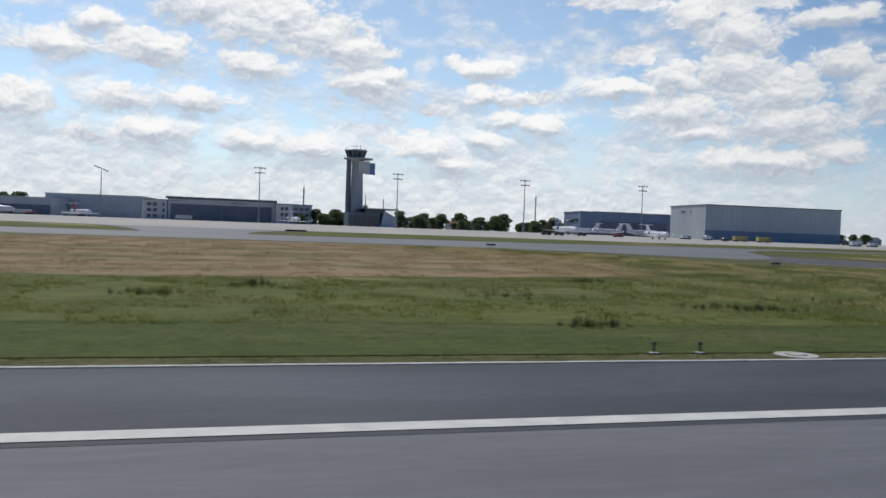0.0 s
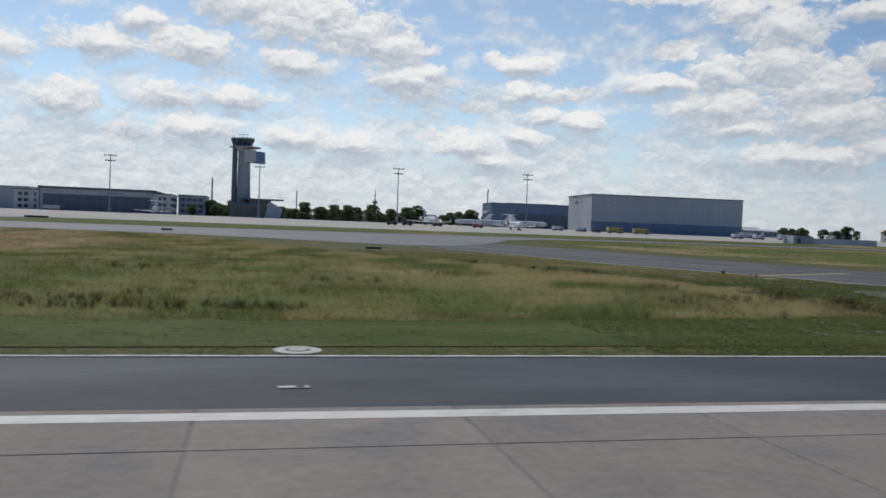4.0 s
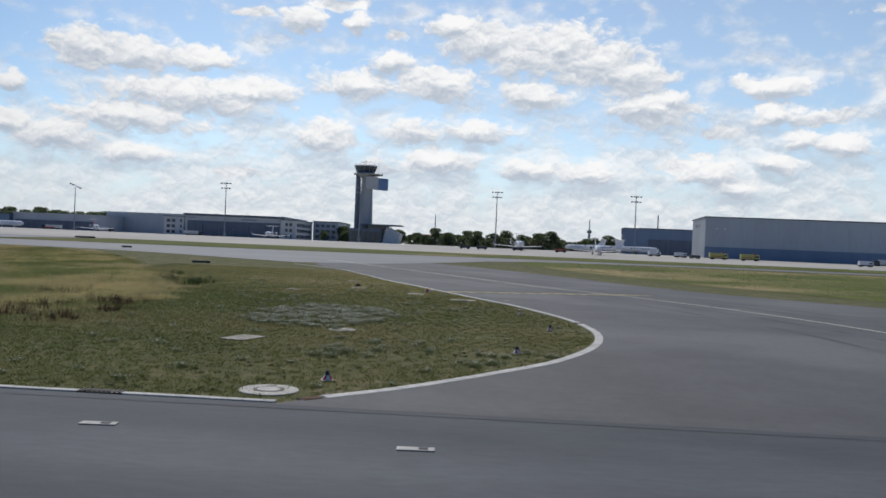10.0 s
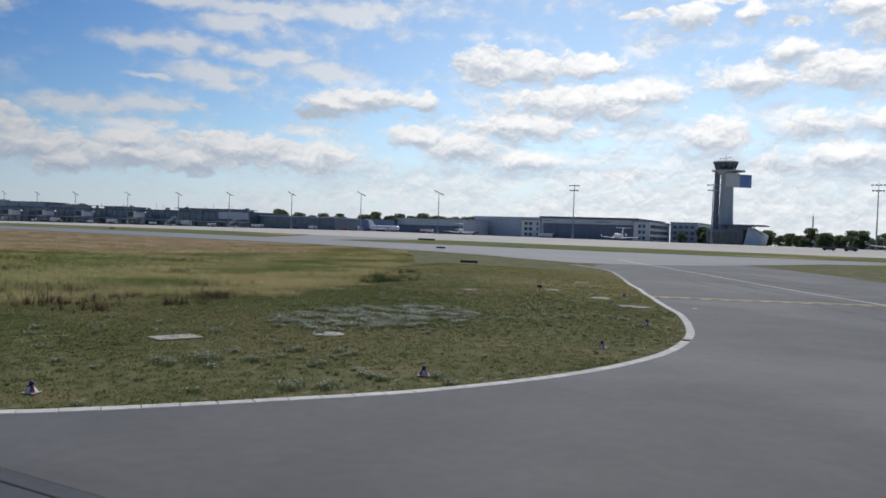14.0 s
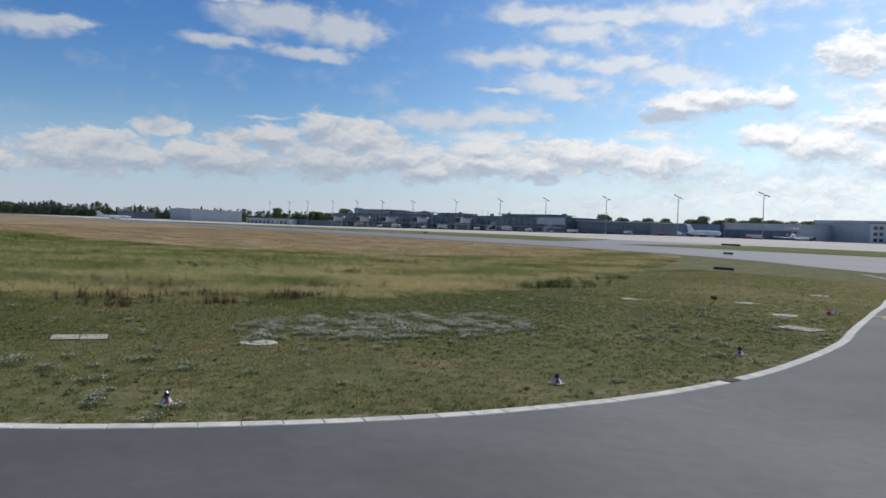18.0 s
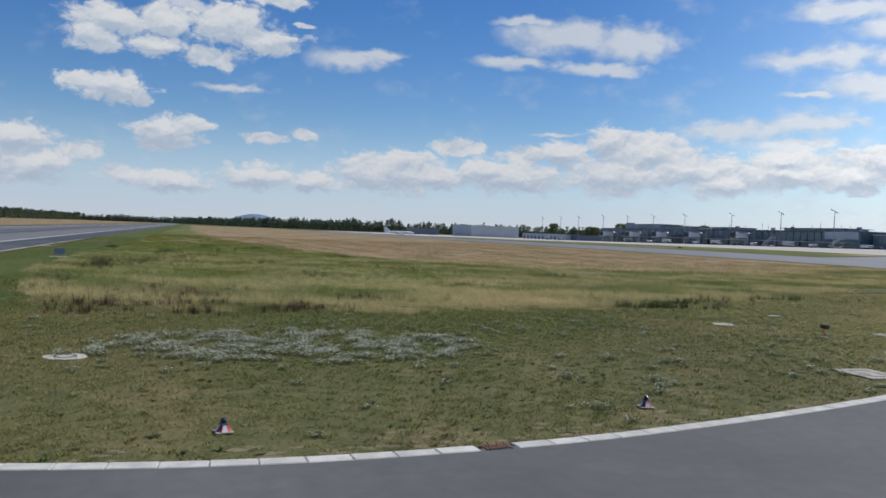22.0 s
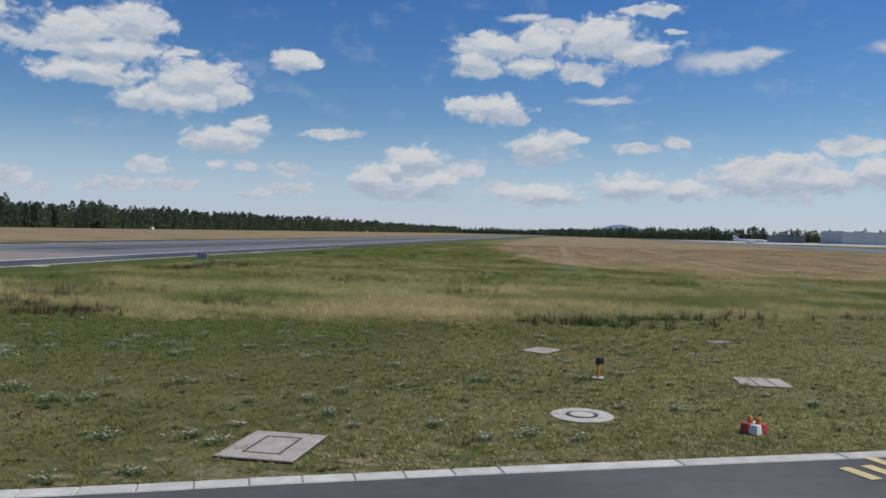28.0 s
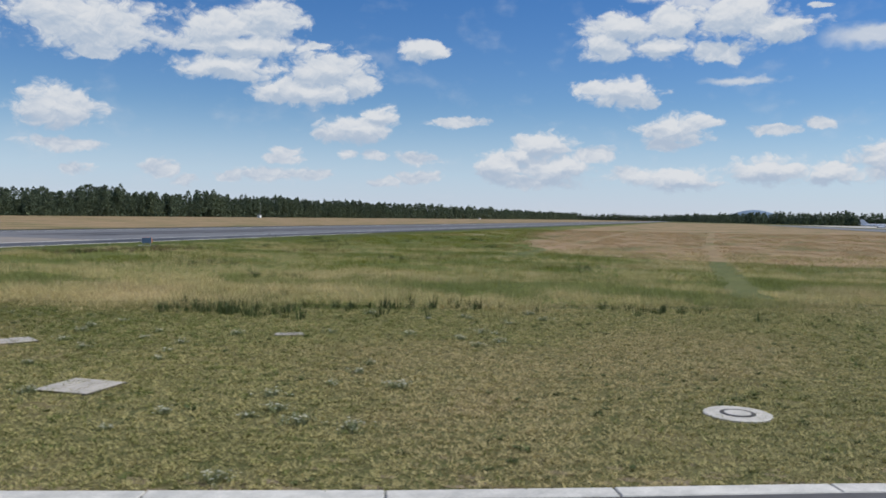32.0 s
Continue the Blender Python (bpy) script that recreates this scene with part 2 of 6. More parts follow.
    scraps = math_node("ADD", math_node("MULTIPLY", coarse, 0.75), math_node("MULTIPLY", fine, 0.45))
    scraps = math_node("ADD", scraps, math_node("MULTIPLY", sunside, math_node("MULTIPLY_ADD", low, 0.2, 0.07)))
    scraps = ramp(scraps, 0.62, 0.86)
    high = ramp(up, 22.0, 40.0, 0.0, 1.0)
    scraps = math_node("MULTIPLY", scraps, math_node("MULTIPLY_ADD", sunside, 0.55, math_node("MULTIPLY_ADD", high, 0.3, 0.22)))
    cover = math_node("MAXIMUM", heap, scraps, clamp=True)
    # haze towards the horizon
    haze = math_node("MULTIPLY", ramp(up, 0.0, 8.0, 1.0, 0.0), math_node("MULTIPLY_ADD", sunside, 0.16, 0.62))

    # lit crowns, greyer undersides and cores
    lit = math_node("ADD", math_node("MULTIPLY", side, 0.6), math_node("MULTIPLY", math_node("SUBTRACT", above, here), 0.4))
    lit = math_node("ADD", lit, math_node("MULTIPLY", math_node("SUBTRACT", fine, 0.5), 0.8))
    lit = ramp(lit, -0.5, 0.55)
    lit = math_node("MAXIMUM", lit, math_node("MULTIPLY", veil, 0.8))
    shade = N("ShaderNodeMix")
    shade.data_type = "RGBA"
    L(lit, shade.inputs[0])
    base = N("ShaderNodeMix")
    base.data_type = "RGBA"
    L(sunside, base.inputs[0])
    base.inputs[6].default_value, base.inputs[7].default_value = (3.4, 4.1, 5.1, 1), (5.6, 6.3, 7.3, 1)
    L(base.outputs[2], shade.inputs[6])
    crown = N("ShaderNodeMix")
    crown.data_type = "RGBA"
    L(sunside, crown.inputs[0])
    crown.inputs[6].default_value, crown.inputs[7].default_value = (5.7, 5.9, 6.2, 1), (10.9, 10.9, 10.9, 1)
    L(crown.outputs[2], shade.inputs[7])

    deep = N("ShaderNodeHueSaturation")
    L(math_node("MULTIPLY_ADD", sunside, -0.016, 0.511), deep.inputs["Hue"])
    L(math_node("MULTIPLY_ADD", sunside, -0.52, 1.35), deep.inputs["Saturation"])
    L(math_node("MULTIPLY_ADD", sunside, 0.61, 0.77), deep.inputs["Value"])
    L(sky.outputs[0], deep.inputs["Color"])
    hz = N("ShaderNodeMix")
    hz.data_type = "RGBA"
    L(haze, hz.inputs[0]), L(deep.outputs[0], hz.inputs[6])
    near_h = N("ShaderNodeMix")
    near_h.data_type = "RGBA"
    L(sunside, near_h.inputs[0])
    near_h.inputs[6].default_value, near_h.inputs[7].default_value = (3.8, 4.7, 7.1, 1), (6.9, 7.8, 8.9, 1)
    L(near_h.outputs[2], hz.inputs[7])
    mx = N("ShaderNodeMix")
    mx.data_type = "RGBA"
    L(cover, mx.inputs[0]), L(hz.outputs[2], mx.inputs[6]), L(shade.outputs[2], mx.inputs[7])
    bg = N("ShaderNodeBackground")
    bg.inputs[1].default_value = 0.1
    L(mx.outputs[2], bg.inputs[0])
    out = N("ShaderNodeOutputWorld")
    L(bg.outputs[0], out.inputs[0])


make_world()
a, b = radians(SUN_YAW), radians(SUN_UP)
toward_sun = Vector((math.cos(a) * math.cos(b), math.sin(a) * math.cos(b), math.sin(b)))
lamp = bpy.data.lights.new("sun", "SUN")
lamp.energy, lamp.angle, lamp.color = 3.0, radians(0.5), (1.0, 0.96, 0.9)
sun = new("sun", lamp)
sun.matrix_world = look(toward_sun * 100, (0, 0, 0))

# ---------------------------------------------------------------- materials
def rgb(c):
    return (c[0], c[1], c[2], 1.0)


def material(name, base, other=None, rough=0.7, metal=0.0, scale=3.0, stretch=(1, 1, 1), fine=0.12, bump=0.0, bump_scale=60.0,
             spread=0.0, third=None, third_scale=0.3, third_lo=0.5, third_hi=0.65, spec=0.5, contrast=(0.35, 0.65)):
    """A surface in two tones mixed by noise in world space, with fine grain, a third tone in patches, and fine relief."""
    m = bpy.data.materials.new(name)
    m.use_nodes = True
    nt = m.node_tree
    N, L = nt.nodes.new, nt.links.new
    b = nt.nodes["Principled BSDF"]
    b.inputs["Roughness"].default_value, b.inputs["Metallic"].default_value = rough, metal
    b.inputs["Specular IOR Level"].default_value = spec
    geo = N("ShaderNodeNewGeometry")
    mp = N("ShaderNodeMapping")
    mp.inputs["Scale"].default_value = stretch
    L(geo.outputs["Position"], mp.inputs["Vector"])

    def tex(s, detail):
        n = N("ShaderNodeTexNoise")
        n.inputs["Scale"].default_value, n.inputs["Detail"].default_value = s, detail
        L(mp.outputs[0], n.inputs["Vector"])
        return n.outputs[0]

    def rng(v, lo, hi, a=0.0, c=1.0):
        n = N("ShaderNodeMapRange")
        L(v, n.inputs[0])
        for i, k in enumerate((lo, hi, a, c)):
            n.inputs[i + 1].default_value = k
        return n.outputs[0]

    def mix(f, x, y, kind="MIX"):
        n = N("ShaderNodeMix")
        n.data_type, n.blend_type = "RGBA", kind
        for k, i in ((f, 0), (x, 6), (y, 7)):
            if isinstance(k, (int, float)):
                n.inputs[i].default_value = k
            elif isinstance(k, tuple):
                n.inputs[i].default_value = rgb(k)
            else:
                L(k, n.inputs[i])
        return n.outputs[2]

    col = mix(rng(tex(scale, 5.0), *contrast), base, other or tuple(c * 0.8 for c in base))
    if third:
        col = mix(rng(tex(third_scale, 4.0), third_lo, third_hi), col, third)
    if fine:
        g = rng(tex(scale * 9, 3.0), 0.25, 0.75, 1 - fine, 1 + fine)
        cmb = N("ShaderNodeCombineColor")
        for i in range(3):
            L(g, cmb.inputs[i])
        col = mix(1.0, col, cmb.outputs[0], "MULTIPLY")
    if spread:
        info = N("ShaderNodeObjectInfo")
        g = rng(info.outputs["Random"], 0.0, 1.0, 1 - spread, 1 + spread)
        cmb = N("ShaderNodeCombineColor")
        for i in range(3):
            L(g, cmb.inputs[i])
        col = mix(1.0, col, cmb.outputs[0], "MULTIPLY")
    L(col, b.inputs["Base Color"])
    if bump:
        bn = N("ShaderNodeBump")
        bn.inputs["Strength"].default_value, bn.inputs["Distance"].default_value = bump, 0.02
        L(tex(bump_scale, 3.0), bn.inputs["Height"])
        L(bn.outputs[0], b.inputs["Normal"])
    return m


def leafy(name, base, other, third=None, scale=0.4, vary=0.4, thinness=0.24):
    """Plant matter: tone varies from clump to clump and over the ground; a little light passes through."""
    m = material(name, base, other, rough=0.75, scale=scale, third=third, third_scale=0.07, fine=0.2, spec=0.25)
    nt = m.node_tree
    b = nt.nodes["Principled BSDF"]
    src = b.inputs["Base Color"].links[0].from_socket
    geo = nt.nodes.new("ShaderNodeNewGeometry")
    r = nt.nodes.new("ShaderNodeMapRange")
    nt.links.new(geo.outputs["Random Per Island"], r.inputs[0])
    r.inputs[3].default_value, r.inputs[4].default_value = 1 - vary, 1 + vary
    hsv = nt.nodes.new("ShaderNodeHueSaturation")
    nt.links.new(r.outputs[0], hsv.inputs["Value"])
    nt.links.new(src, hsv.inputs["Color"])
    nt.links.new(hsv.outputs[0], b.inputs["Base Color"])
    thin = nt.nodes.new("ShaderNodeBsdfTranslucent")
    nt.links.new(hsv.outputs[0], thin.inputs["Color"])
    both = nt.nodes.new("ShaderNodeMixShader")
    both.inputs[0].default_value = thinness
    out = nt.nodes["Material Output"]
    nt.links.new(b.outputs[0], both.inputs[1])
    nt.links.new(thin.outputs[0], both.inputs[2])
    nt.links.new(both.outputs[0], out.inputs["Surface"])
    return m


M_GRASS = material("mown_grass", (0.13, 0.122, 0.05), (0.078, 0.084, 0.029), rough=0.9, scale=1.1, third=(0.17, 0.14, 0.068),
                   third_scale=0.3, third_lo=0.54, third_hi=0.7, fine=0.45, bump=1.0, bump_scale=9.0, spec=0.15)
M_TRACK = material("mown_track", (0.125, 0.132, 0.045), (0.095, 0.108, 0.036), rough=0.9, scale=0.2, fine=0.3, bump=1.0, bump_scale=6.0, spec=0.15)
M_VERGE = material("green_verge", (0.082, 0.102, 0.022), (0.058, 0.08, 0.017), rough=0.9, scale=0.3, stretch=(0.4, 1, 1), third=(0.13, 0.125, 0.05),
                   third_scale=0.1, third_lo=0.5, third_hi=0.7, fine=0.35, bump=1.0, bump_scale=9.0, spec=0.15)
M_SOIL = material("bare_dry_soil", (0.24, 0.195, 0.125), (0.17, 0.142, 0.085), rough=0.95, scale=3.0, fine=0.3, bump=0.8, bump_scale=30.0, spec=0.1)
M_SLAB = material("weathered_concrete_plate", (0.43, 0.395, 0.34), (0.34, 0.315, 0.27), rough=0.88, scale=2.0, fine=0.15, spread=0.07, bump=0.4, bump_scale=40)
M_MEADOW = material("meadow", (0.125, 0.134, 0.03), (0.08, 0.1, 0.02), rough=0.9, scale=0.05, stretch=(1, 1.6, 1),
                    third=(0.29, 0.225, 0.11), third_scale=0.018, third_lo=0.54, third_hi=0.68, fine=0.3, bump=1.0, bump_scale=4.0, spec=0.15)
M_DRY = material("dry_meadow", (0.3, 0.208, 0.12), (0.235, 0.175, 0.088), rough=0.9, scale=0.04, stretch=(0.7, 1.6, 1), third=(0.13, 0.13, 0.05),
                 third_scale=0.05, third_lo=0.5, third_hi=0.68, fine=0.25, bump=1.0, bump_scale=4.0, spec=0.15)
M_ASPHALT = material("dark_asphalt", (0.06, 0.063, 0.068), (0.046, 0.049, 0.054), rough=0.7, scale=0.5, stretch=(0.35, 1, 1), fine=0.14,
                     third=(0.09, 0.094, 0.1), third_scale=0.12, bump=0.2, bump_scale=70, spec=0.3)
M_RUNWAY = material("worn_runway_asphalt", (0.162, 0.161, 0.16), (0.132, 0.132, 0.133), rough=0.75, scale=0.3, stretch=(0.2, 1, 1), fine=0.12,
                    third=(0.15, 0.148, 0.145), third_scale=0.1, bump=0.3, bump_scale=70, spec=0.4)
M_TAXI = material("taxiway_asphalt", (0.088, 0.086, 0.083), (0.07, 0.068, 0.066), rough=0.7, scale=0.22, fine=0.12, third=(0.12, 0.117, 0.113),
                  third_scale=0.06, bump=0.2, bump_scale=70, spec=0.33)
M_APRON = material("apron_concrete", (0.46, 0.43, 0.38), (0.38, 0.36, 0.32), rough=0.85, scale=0.06, stretch=(0.4, 1, 1), fine=0.08, spec=0.3)
M_CONCRETE = material("runway_concrete", (0.268, 0.235, 0.2), (0.23, 0.203, 0.175), rough=0.85, scale=0.35, fine=0.12, spread=0.05,
                      third=(0.2, 0.185, 0.165), third_scale=0.25, bump=0.25, bump_scale=60, spec=0.3)
M_WHITE = material("white_paint", (0.66, 0.64, 0.57), (0.56, 0.545, 0.49), rough=0.65, scale=1.2, fine=0.1, third=(0.42, 0.41, 0.39), third_scale=0.6,
                   third_lo=0.6, third_hi=0.8)
M_YELLOW = material("yellow_paint", (0.64, 0.5, 0.22), (0.53, 0.42, 0.2), rough=0.65, scale=4.0, fine=0.12)
M_PALEYELLOW = material("faded_yellow_paint", (0.62, 0.59, 0.46), (0.5, 0.48, 0.38), rough=0.7, scale=1.0, fine=0.12)
M_KERB = material("kerb_stone", (0.56, 0.54, 0.49), (0.43, 0.42, 0.38), rough=0.85, scale=2.2, fine=0.14, spread=0.09, bump=0.4, bump_scale=40)
M_COVER = material("pale_concrete_cover", (0.56, 0.53, 0.47), (0.43, 0.41, 0.36), rough=0.85, scale=3.0, fine=0.15, spread=0.06, bump=0.4, bump_scale=40)
M_IRON = material("dark_cast_iron", (0.06, 0.056, 0.052), (0.1, 0.085, 0.07), rough=0.6, metal=0.6, scale=9.0)
M_JOINT = material("joint_filler", (0.035, 0.033, 0.03), rough=0.9, scale=4.0)
M_RUST = material("rusty_iron", (0.22, 0.1, 0.05), (0.12, 0.06, 0.035), rough=0.8, scale=12.0)
M_RED = material("red_plastic", (0.55, 0.045, 0.04), (0.42, 0.04, 0.035), rough=0.45, scale=8.0)
M_PLWHITE = material("white_plastic", (0.78, 0.78, 0.76), (0.66, 0.66, 0.64), rough=0.45, scale=8.0)
M_BLUE = material("blue_lens", (0.014, 0.018, 0.06), (0.01, 0.014, 0.045), rough=0.2, scale=8.0)
M_ORANGE = material("orange_housing", (0.75, 0.24, 0.04), (0.6, 0.18, 0.03), rough=0.4, scale=8.0)
M_BLACK = material("black_housing", (0.025, 0.025, 0.028), (0.04, 0.04, 0.042), rough=0.5, scale=8.0)
M_STEEL = material("galvanised_steel", (0.33, 0.35, 0.37), (0.24, 0.26, 0.28), rough=0.5, metal=0.5, scale=1.5)
M_CLAD = material("grey_metal_cladding", (0.5, 0.53, 0.55), (0.44, 0.47, 0.5), rough=0.5, metal=0.15, scale=0.12, stretch=(1, 1, 0.2), fine=0.05)
M_CLADBLUE = material("blue_grey_cladding", (0.2, 0.27, 0.37), (0.17, 0.235, 0.33), rough=0.5, metal=0.15, scale=0.12, stretch=(1, 1, 0.2), fine=0.05)
M_CLADDARK = material("slate_blue_door", (0.15, 0.18, 0.22), (0.125, 0.15, 0.19), rough=0.5, metal=0.2, scale=0.3, stretch=(1, 1, 0.2), fine=0.06)
M_RENDER = material("pale_render", (0.62, 0.63, 0.62), (0.54, 0.55, 0.55), rough=0.8, scale=0.2, fine=0.06)
M_ROOF = material("roof_sheet", (0.16, 0.18, 0.2), (0.12, 0.14, 0.16), rough=0.6, scale=0.2, fine=0.08)
M_TOWER = material("tower_concrete", (0.42, 0.44, 0.44), (0.35, 0.37, 0.37), rough=0.8, scale=0.3, stretch=(1, 1, 0.3), fine=0.08)
M_GLASS = material("dark_window_glass", (0.04, 0.055, 0.07), (0.03, 0.042, 0.055), rough=0.08, scale=0.3, fine=0.0, spec=0.7)
M_GLASSGREEN = material("green_facade_glass", (0.12, 0.18, 0.2), (0.09, 0.14, 0.16), rough=0.22, scale=0.3, fine=0.0, spec=0.7)
M_JET = material("white_aircraft_paint", (0.8, 0.81, 0.82), (0.74, 0.75, 0.77), rough=0.25, scale=0.8, fine=0.03)
M_STRIPE = material("blue_livery", (0.06, 0.1, 0.3), (0.05, 0.08, 0.24), rough=0.3, scale=3.0)
M_LIVRED = material("red_livery", (0.5, 0.08, 0.06), (0.4, 0.06, 0.05), rough=0.3, scale=3.0)
M_RUBBER = material("rubber", (0.02, 0.02, 0.02), (0.03, 0.03, 0.03), rough=0.8, scale=9.0)
M_FIREYEL = material("lime_yellow_paint", (0.5, 0.47, 0.14), (0.43, 0.4, 0.12), rough=0.35, scale=2.0)
M_CARWHITE = material("white_car_paint", (0.75, 0.76, 0.76), (0.68, 0.69, 0.7), rough=0.3, scale=2.0)
M_CARDARK = material("dark_car_paint", (0.06, 0.065, 0.075), (0.05, 0.055, 0.06), rough=0.3, scale=2.0)
M_PANEL = material("blue_display_panel", (0.2, 0.31, 0.52), (0.17, 0.27, 0.46), rough=0.4, scale=0.2, fine=0.03)
M_BARK = material("bark", (0.11, 0.085, 0.06), (0.07, 0.055, 0.04), rough=0.9, scale=3.0)
M_LEAF = leafy("broad_leaves", (0.17, 0.205, 0.105), (0.125, 0.16, 0.08), thinness=0.62)
M_PINE = leafy("pine_needles", (0.115, 0.145, 0.085), (0.085, 0.112, 0.07), scale=0.06, vary=0.35, thinness=0.4)
M_BLADE = leafy("mown_blades", (0.195, 0.203, 0.056), (0.14, 0.153, 0.038), third=(0.28, 0.24, 0.095), vary=0.3)
M_STRAW = leafy("dry_blades", (0.28, 0.232, 0.1), (0.215, 0.19, 0.07), third=(0.19, 0.182, 0.06), vary=0.25)
M_VERGEBLADE = leafy("verge_blades", (0.13, 0.155, 0.022), (0.092, 0.118, 0.017), third=(0.16, 0.155, 0.042), vary=0.3)
M_PALETURF = leafy("short_pale_blades", (0.44, 0.385, 0.17), (0.36, 0.325, 0.135), third=(0.49, 0.4, 0.2), vary=0.25)
M_LUSH = leafy("lush_blades", (0.145, 0.188, 0.046), (0.105, 0.145, 0.034), third=(0.19, 0.188, 0.06), vary=0.3)
M_TALL = leafy("meadow_grass", (0.28, 0.29, 0.105), (0.17, 0.2, 0.062), third=(0.52, 0.42, 0.22), scale=0.12, vary=0.2, thinness=0.4)
M_DRYBLADE = leafy("dry_meadow_blades", (0.43, 0.295, 0.165), (0.33, 0.24, 0.125), third=(0.28, 0.25, 0.1), scale=0.08, vary=0.2, thinness=0.4)
M_HAY = leafy("hay_coloured_grass", (0.6, 0.49, 0.25), (0.45, 0.39, 0.175), scale=0.3, vary=0.2, thinness=0.4)
M_ROSETTE = leafy("low_broad_weeds", (0.11, 0.135, 0.05), (0.075, 0.095, 0.034))
M_TALLGREEN = leafy("green_meadow_grass", (0.185, 0.2, 0.03), (0.12, 0.145, 0.02), third=(0.27, 0.225, 0.085), scale=0.08, vary=0.2, thinness=0.4)
M_DOCK = leafy("dock_plants", (0.135, 0.068, 0.045), (0.085, 0.058, 0.035))
M_WEED = leafy("dark_weeds", (0.09, 0.115, 0.04), (0.065, 0.085, 0.03))
M_FLOWER = leafy("white_flowers", (0.62, 0.62, 0.52), (0.5, 0.5, 0.4))
M_STALK = leafy("grey_green_stalks", (0.25, 0.27, 0.14), (0.19, 0.215, 0.1))
# woodland tinted blue: the haze of distance is put into the base colour
M_HILL = material("hazy_wooded_hill", (0.16, 0.23, 0.31), (0.14, 0.2, 0.27), rough=0.95, scale=0.01)
M_FLOOD = material("floodlight_glass", (0.55, 0.56, 0.58), (0.45, 0.46, 0.48), rough=0.2, scale=3.0)
M_TILE = material("red_tile_roof", (0.3, 0.12, 0.08), (0.24, 0.1, 0.07), rough=0.8, scale=0.5)

M_PARALLEL = material("pale_taxiway_asphalt", (0.15, 0.147, 0.142), (0.125, 0.123, 0.12), rough=0.62, scale=0.08, stretch=(0.3, 1, 1), fine=0.08)

M_TYRE = material("rubbered_asphalt", (0.05, 0.049, 0.048), (0.068, 0.066, 0.064), rough=0.7, scale=0.4, fine=0.12, third=(0.1, 0.099, 0.097), third_scale=0.15, third_lo=0.45, third_hi=0.6, spec=0.25)

# ---------------------------------------------------------------- building helpers
def part(name, bm, mat, parent=None, label=""):
    """Links a bmesh as one mesh object, under a thing or a part."""
    me = bpy.data.meshes.new(name)
    bm.to_mesh(me)
    bm.free()
    me.materials.append(mat)
    ob = new(name, me)
    if parent is not None:
        ob.parent = parent
    if label:
        ob["label"] = label
    return ob


def sheet(name, verts, faces, mat, parent=None, label="", smooth=False):
    """A mesh from arrays of corners and faces."""
    me = bpy.data.meshes.new(name)
    me.from_pydata([tuple(v) for v in verts], [], [tuple(f) for f in faces])
    me.materials.append(mat)
    if smooth:
        me.polygons.foreach_set("use_smooth", [True] * len(me.polygons))
    me.update()
    ob = new(name, me)
    if parent is not None:
        ob.parent = parent
    if label:
        ob["label"] = label
    return ob


def soup(name, tris, mat, parent=None, label=""):
    """A mesh of loose triangles from an (n, 3, 3) array, quickly."""
    tris = np.asarray(tris, np.float32)
    n = len(tris)
    me = bpy.data.meshes.new(name)
    me.vertices.add(3 * n), me.loops.add(3 * n), me.polygons.add(n)
    me.vertices.foreach_set("co", tris.ravel())
    me.loops.foreach_set("vertex_index", np.arange(3 * n, dtype=np.int32))
    me.polygons.foreach_set("loop_start", np.arange(0, 3 * n, 3, dtype=np.int32))
    me.materials.append(mat)
    me.update(calc_edges=True)
    ob = new(name, me)
    if parent is not None:
        ob.parent = parent
    if label:
        ob["label"] = label
    return ob


def box(bm, x, y, z, sx, sy, sz, rz=0.0, taper=1.0, lean=0.0):
    """A box standing on z, centred on x, y; taper narrows its top."""
    c, s = math.cos(radians(rz)), math.sin(radians(rz))
    vs = []
    for k, w in ((0, 1.0), (1, taper)):
        for px, py in ((-1, -1), (1, -1), (1, 1), (-1, 1)):
            a, b = px * sx / 2 * w + lean * k, py * sy / 2 * w
            vs.append(bm.verts.new((x + a * c - b * s, y + a * s + b * c, z + k * sz)))
    for f in ((3, 2, 1, 0), (4, 5, 6, 7), (0, 1, 5, 4), (1, 2, 6, 5), (2, 3, 7, 6), (3, 0, 4, 7)):
        bm.faces.new([vs[i] for i in f])
    return vs


def bevel(bm, w, seg=1):
    bmesh.ops.bevel(bm, geom=bm.edges[:], offset=w, segments=seg, affect="EDGES", profile=0.6)


def boxed(name, dims, mat, parent, label="", rz=0.0, soft=0.0, taper=1.0):
    """One box as a part: dims are x, y, z of the foot and the three sizes."""
    bm = bmesh.new()
    box(bm, *dims, rz=rz, taper=taper)
    if soft:
        bevel(bm, soft)
    return part(name, bm, mat, parent, label)


def tube(bm, a, b, r0, r1, n=8, caps=True):
    """A round bar from a to b, tapering."""
    a, b = Vector(a), Vector(b)
    q = (b - a).to_track_quat("Z", "Y")
    rings = []
    for p, r in ((a, r0), (b, r1)):
        rings.append([bm.verts.new(p + q @ Vector((r * math.cos(k * 2 * math.pi / n), r * math.sin(k * 2 * math.pi / n), 0))) for k in range(n)])
    for k in range(n):
        bm.faces.new((rings[0][k], rings[0][(k + 1) % n], rings[1][(k + 1) % n], rings[1][k]))
    if caps:
        bm.faces.new(rings[0][::-1]), bm.faces.new(rings[1])


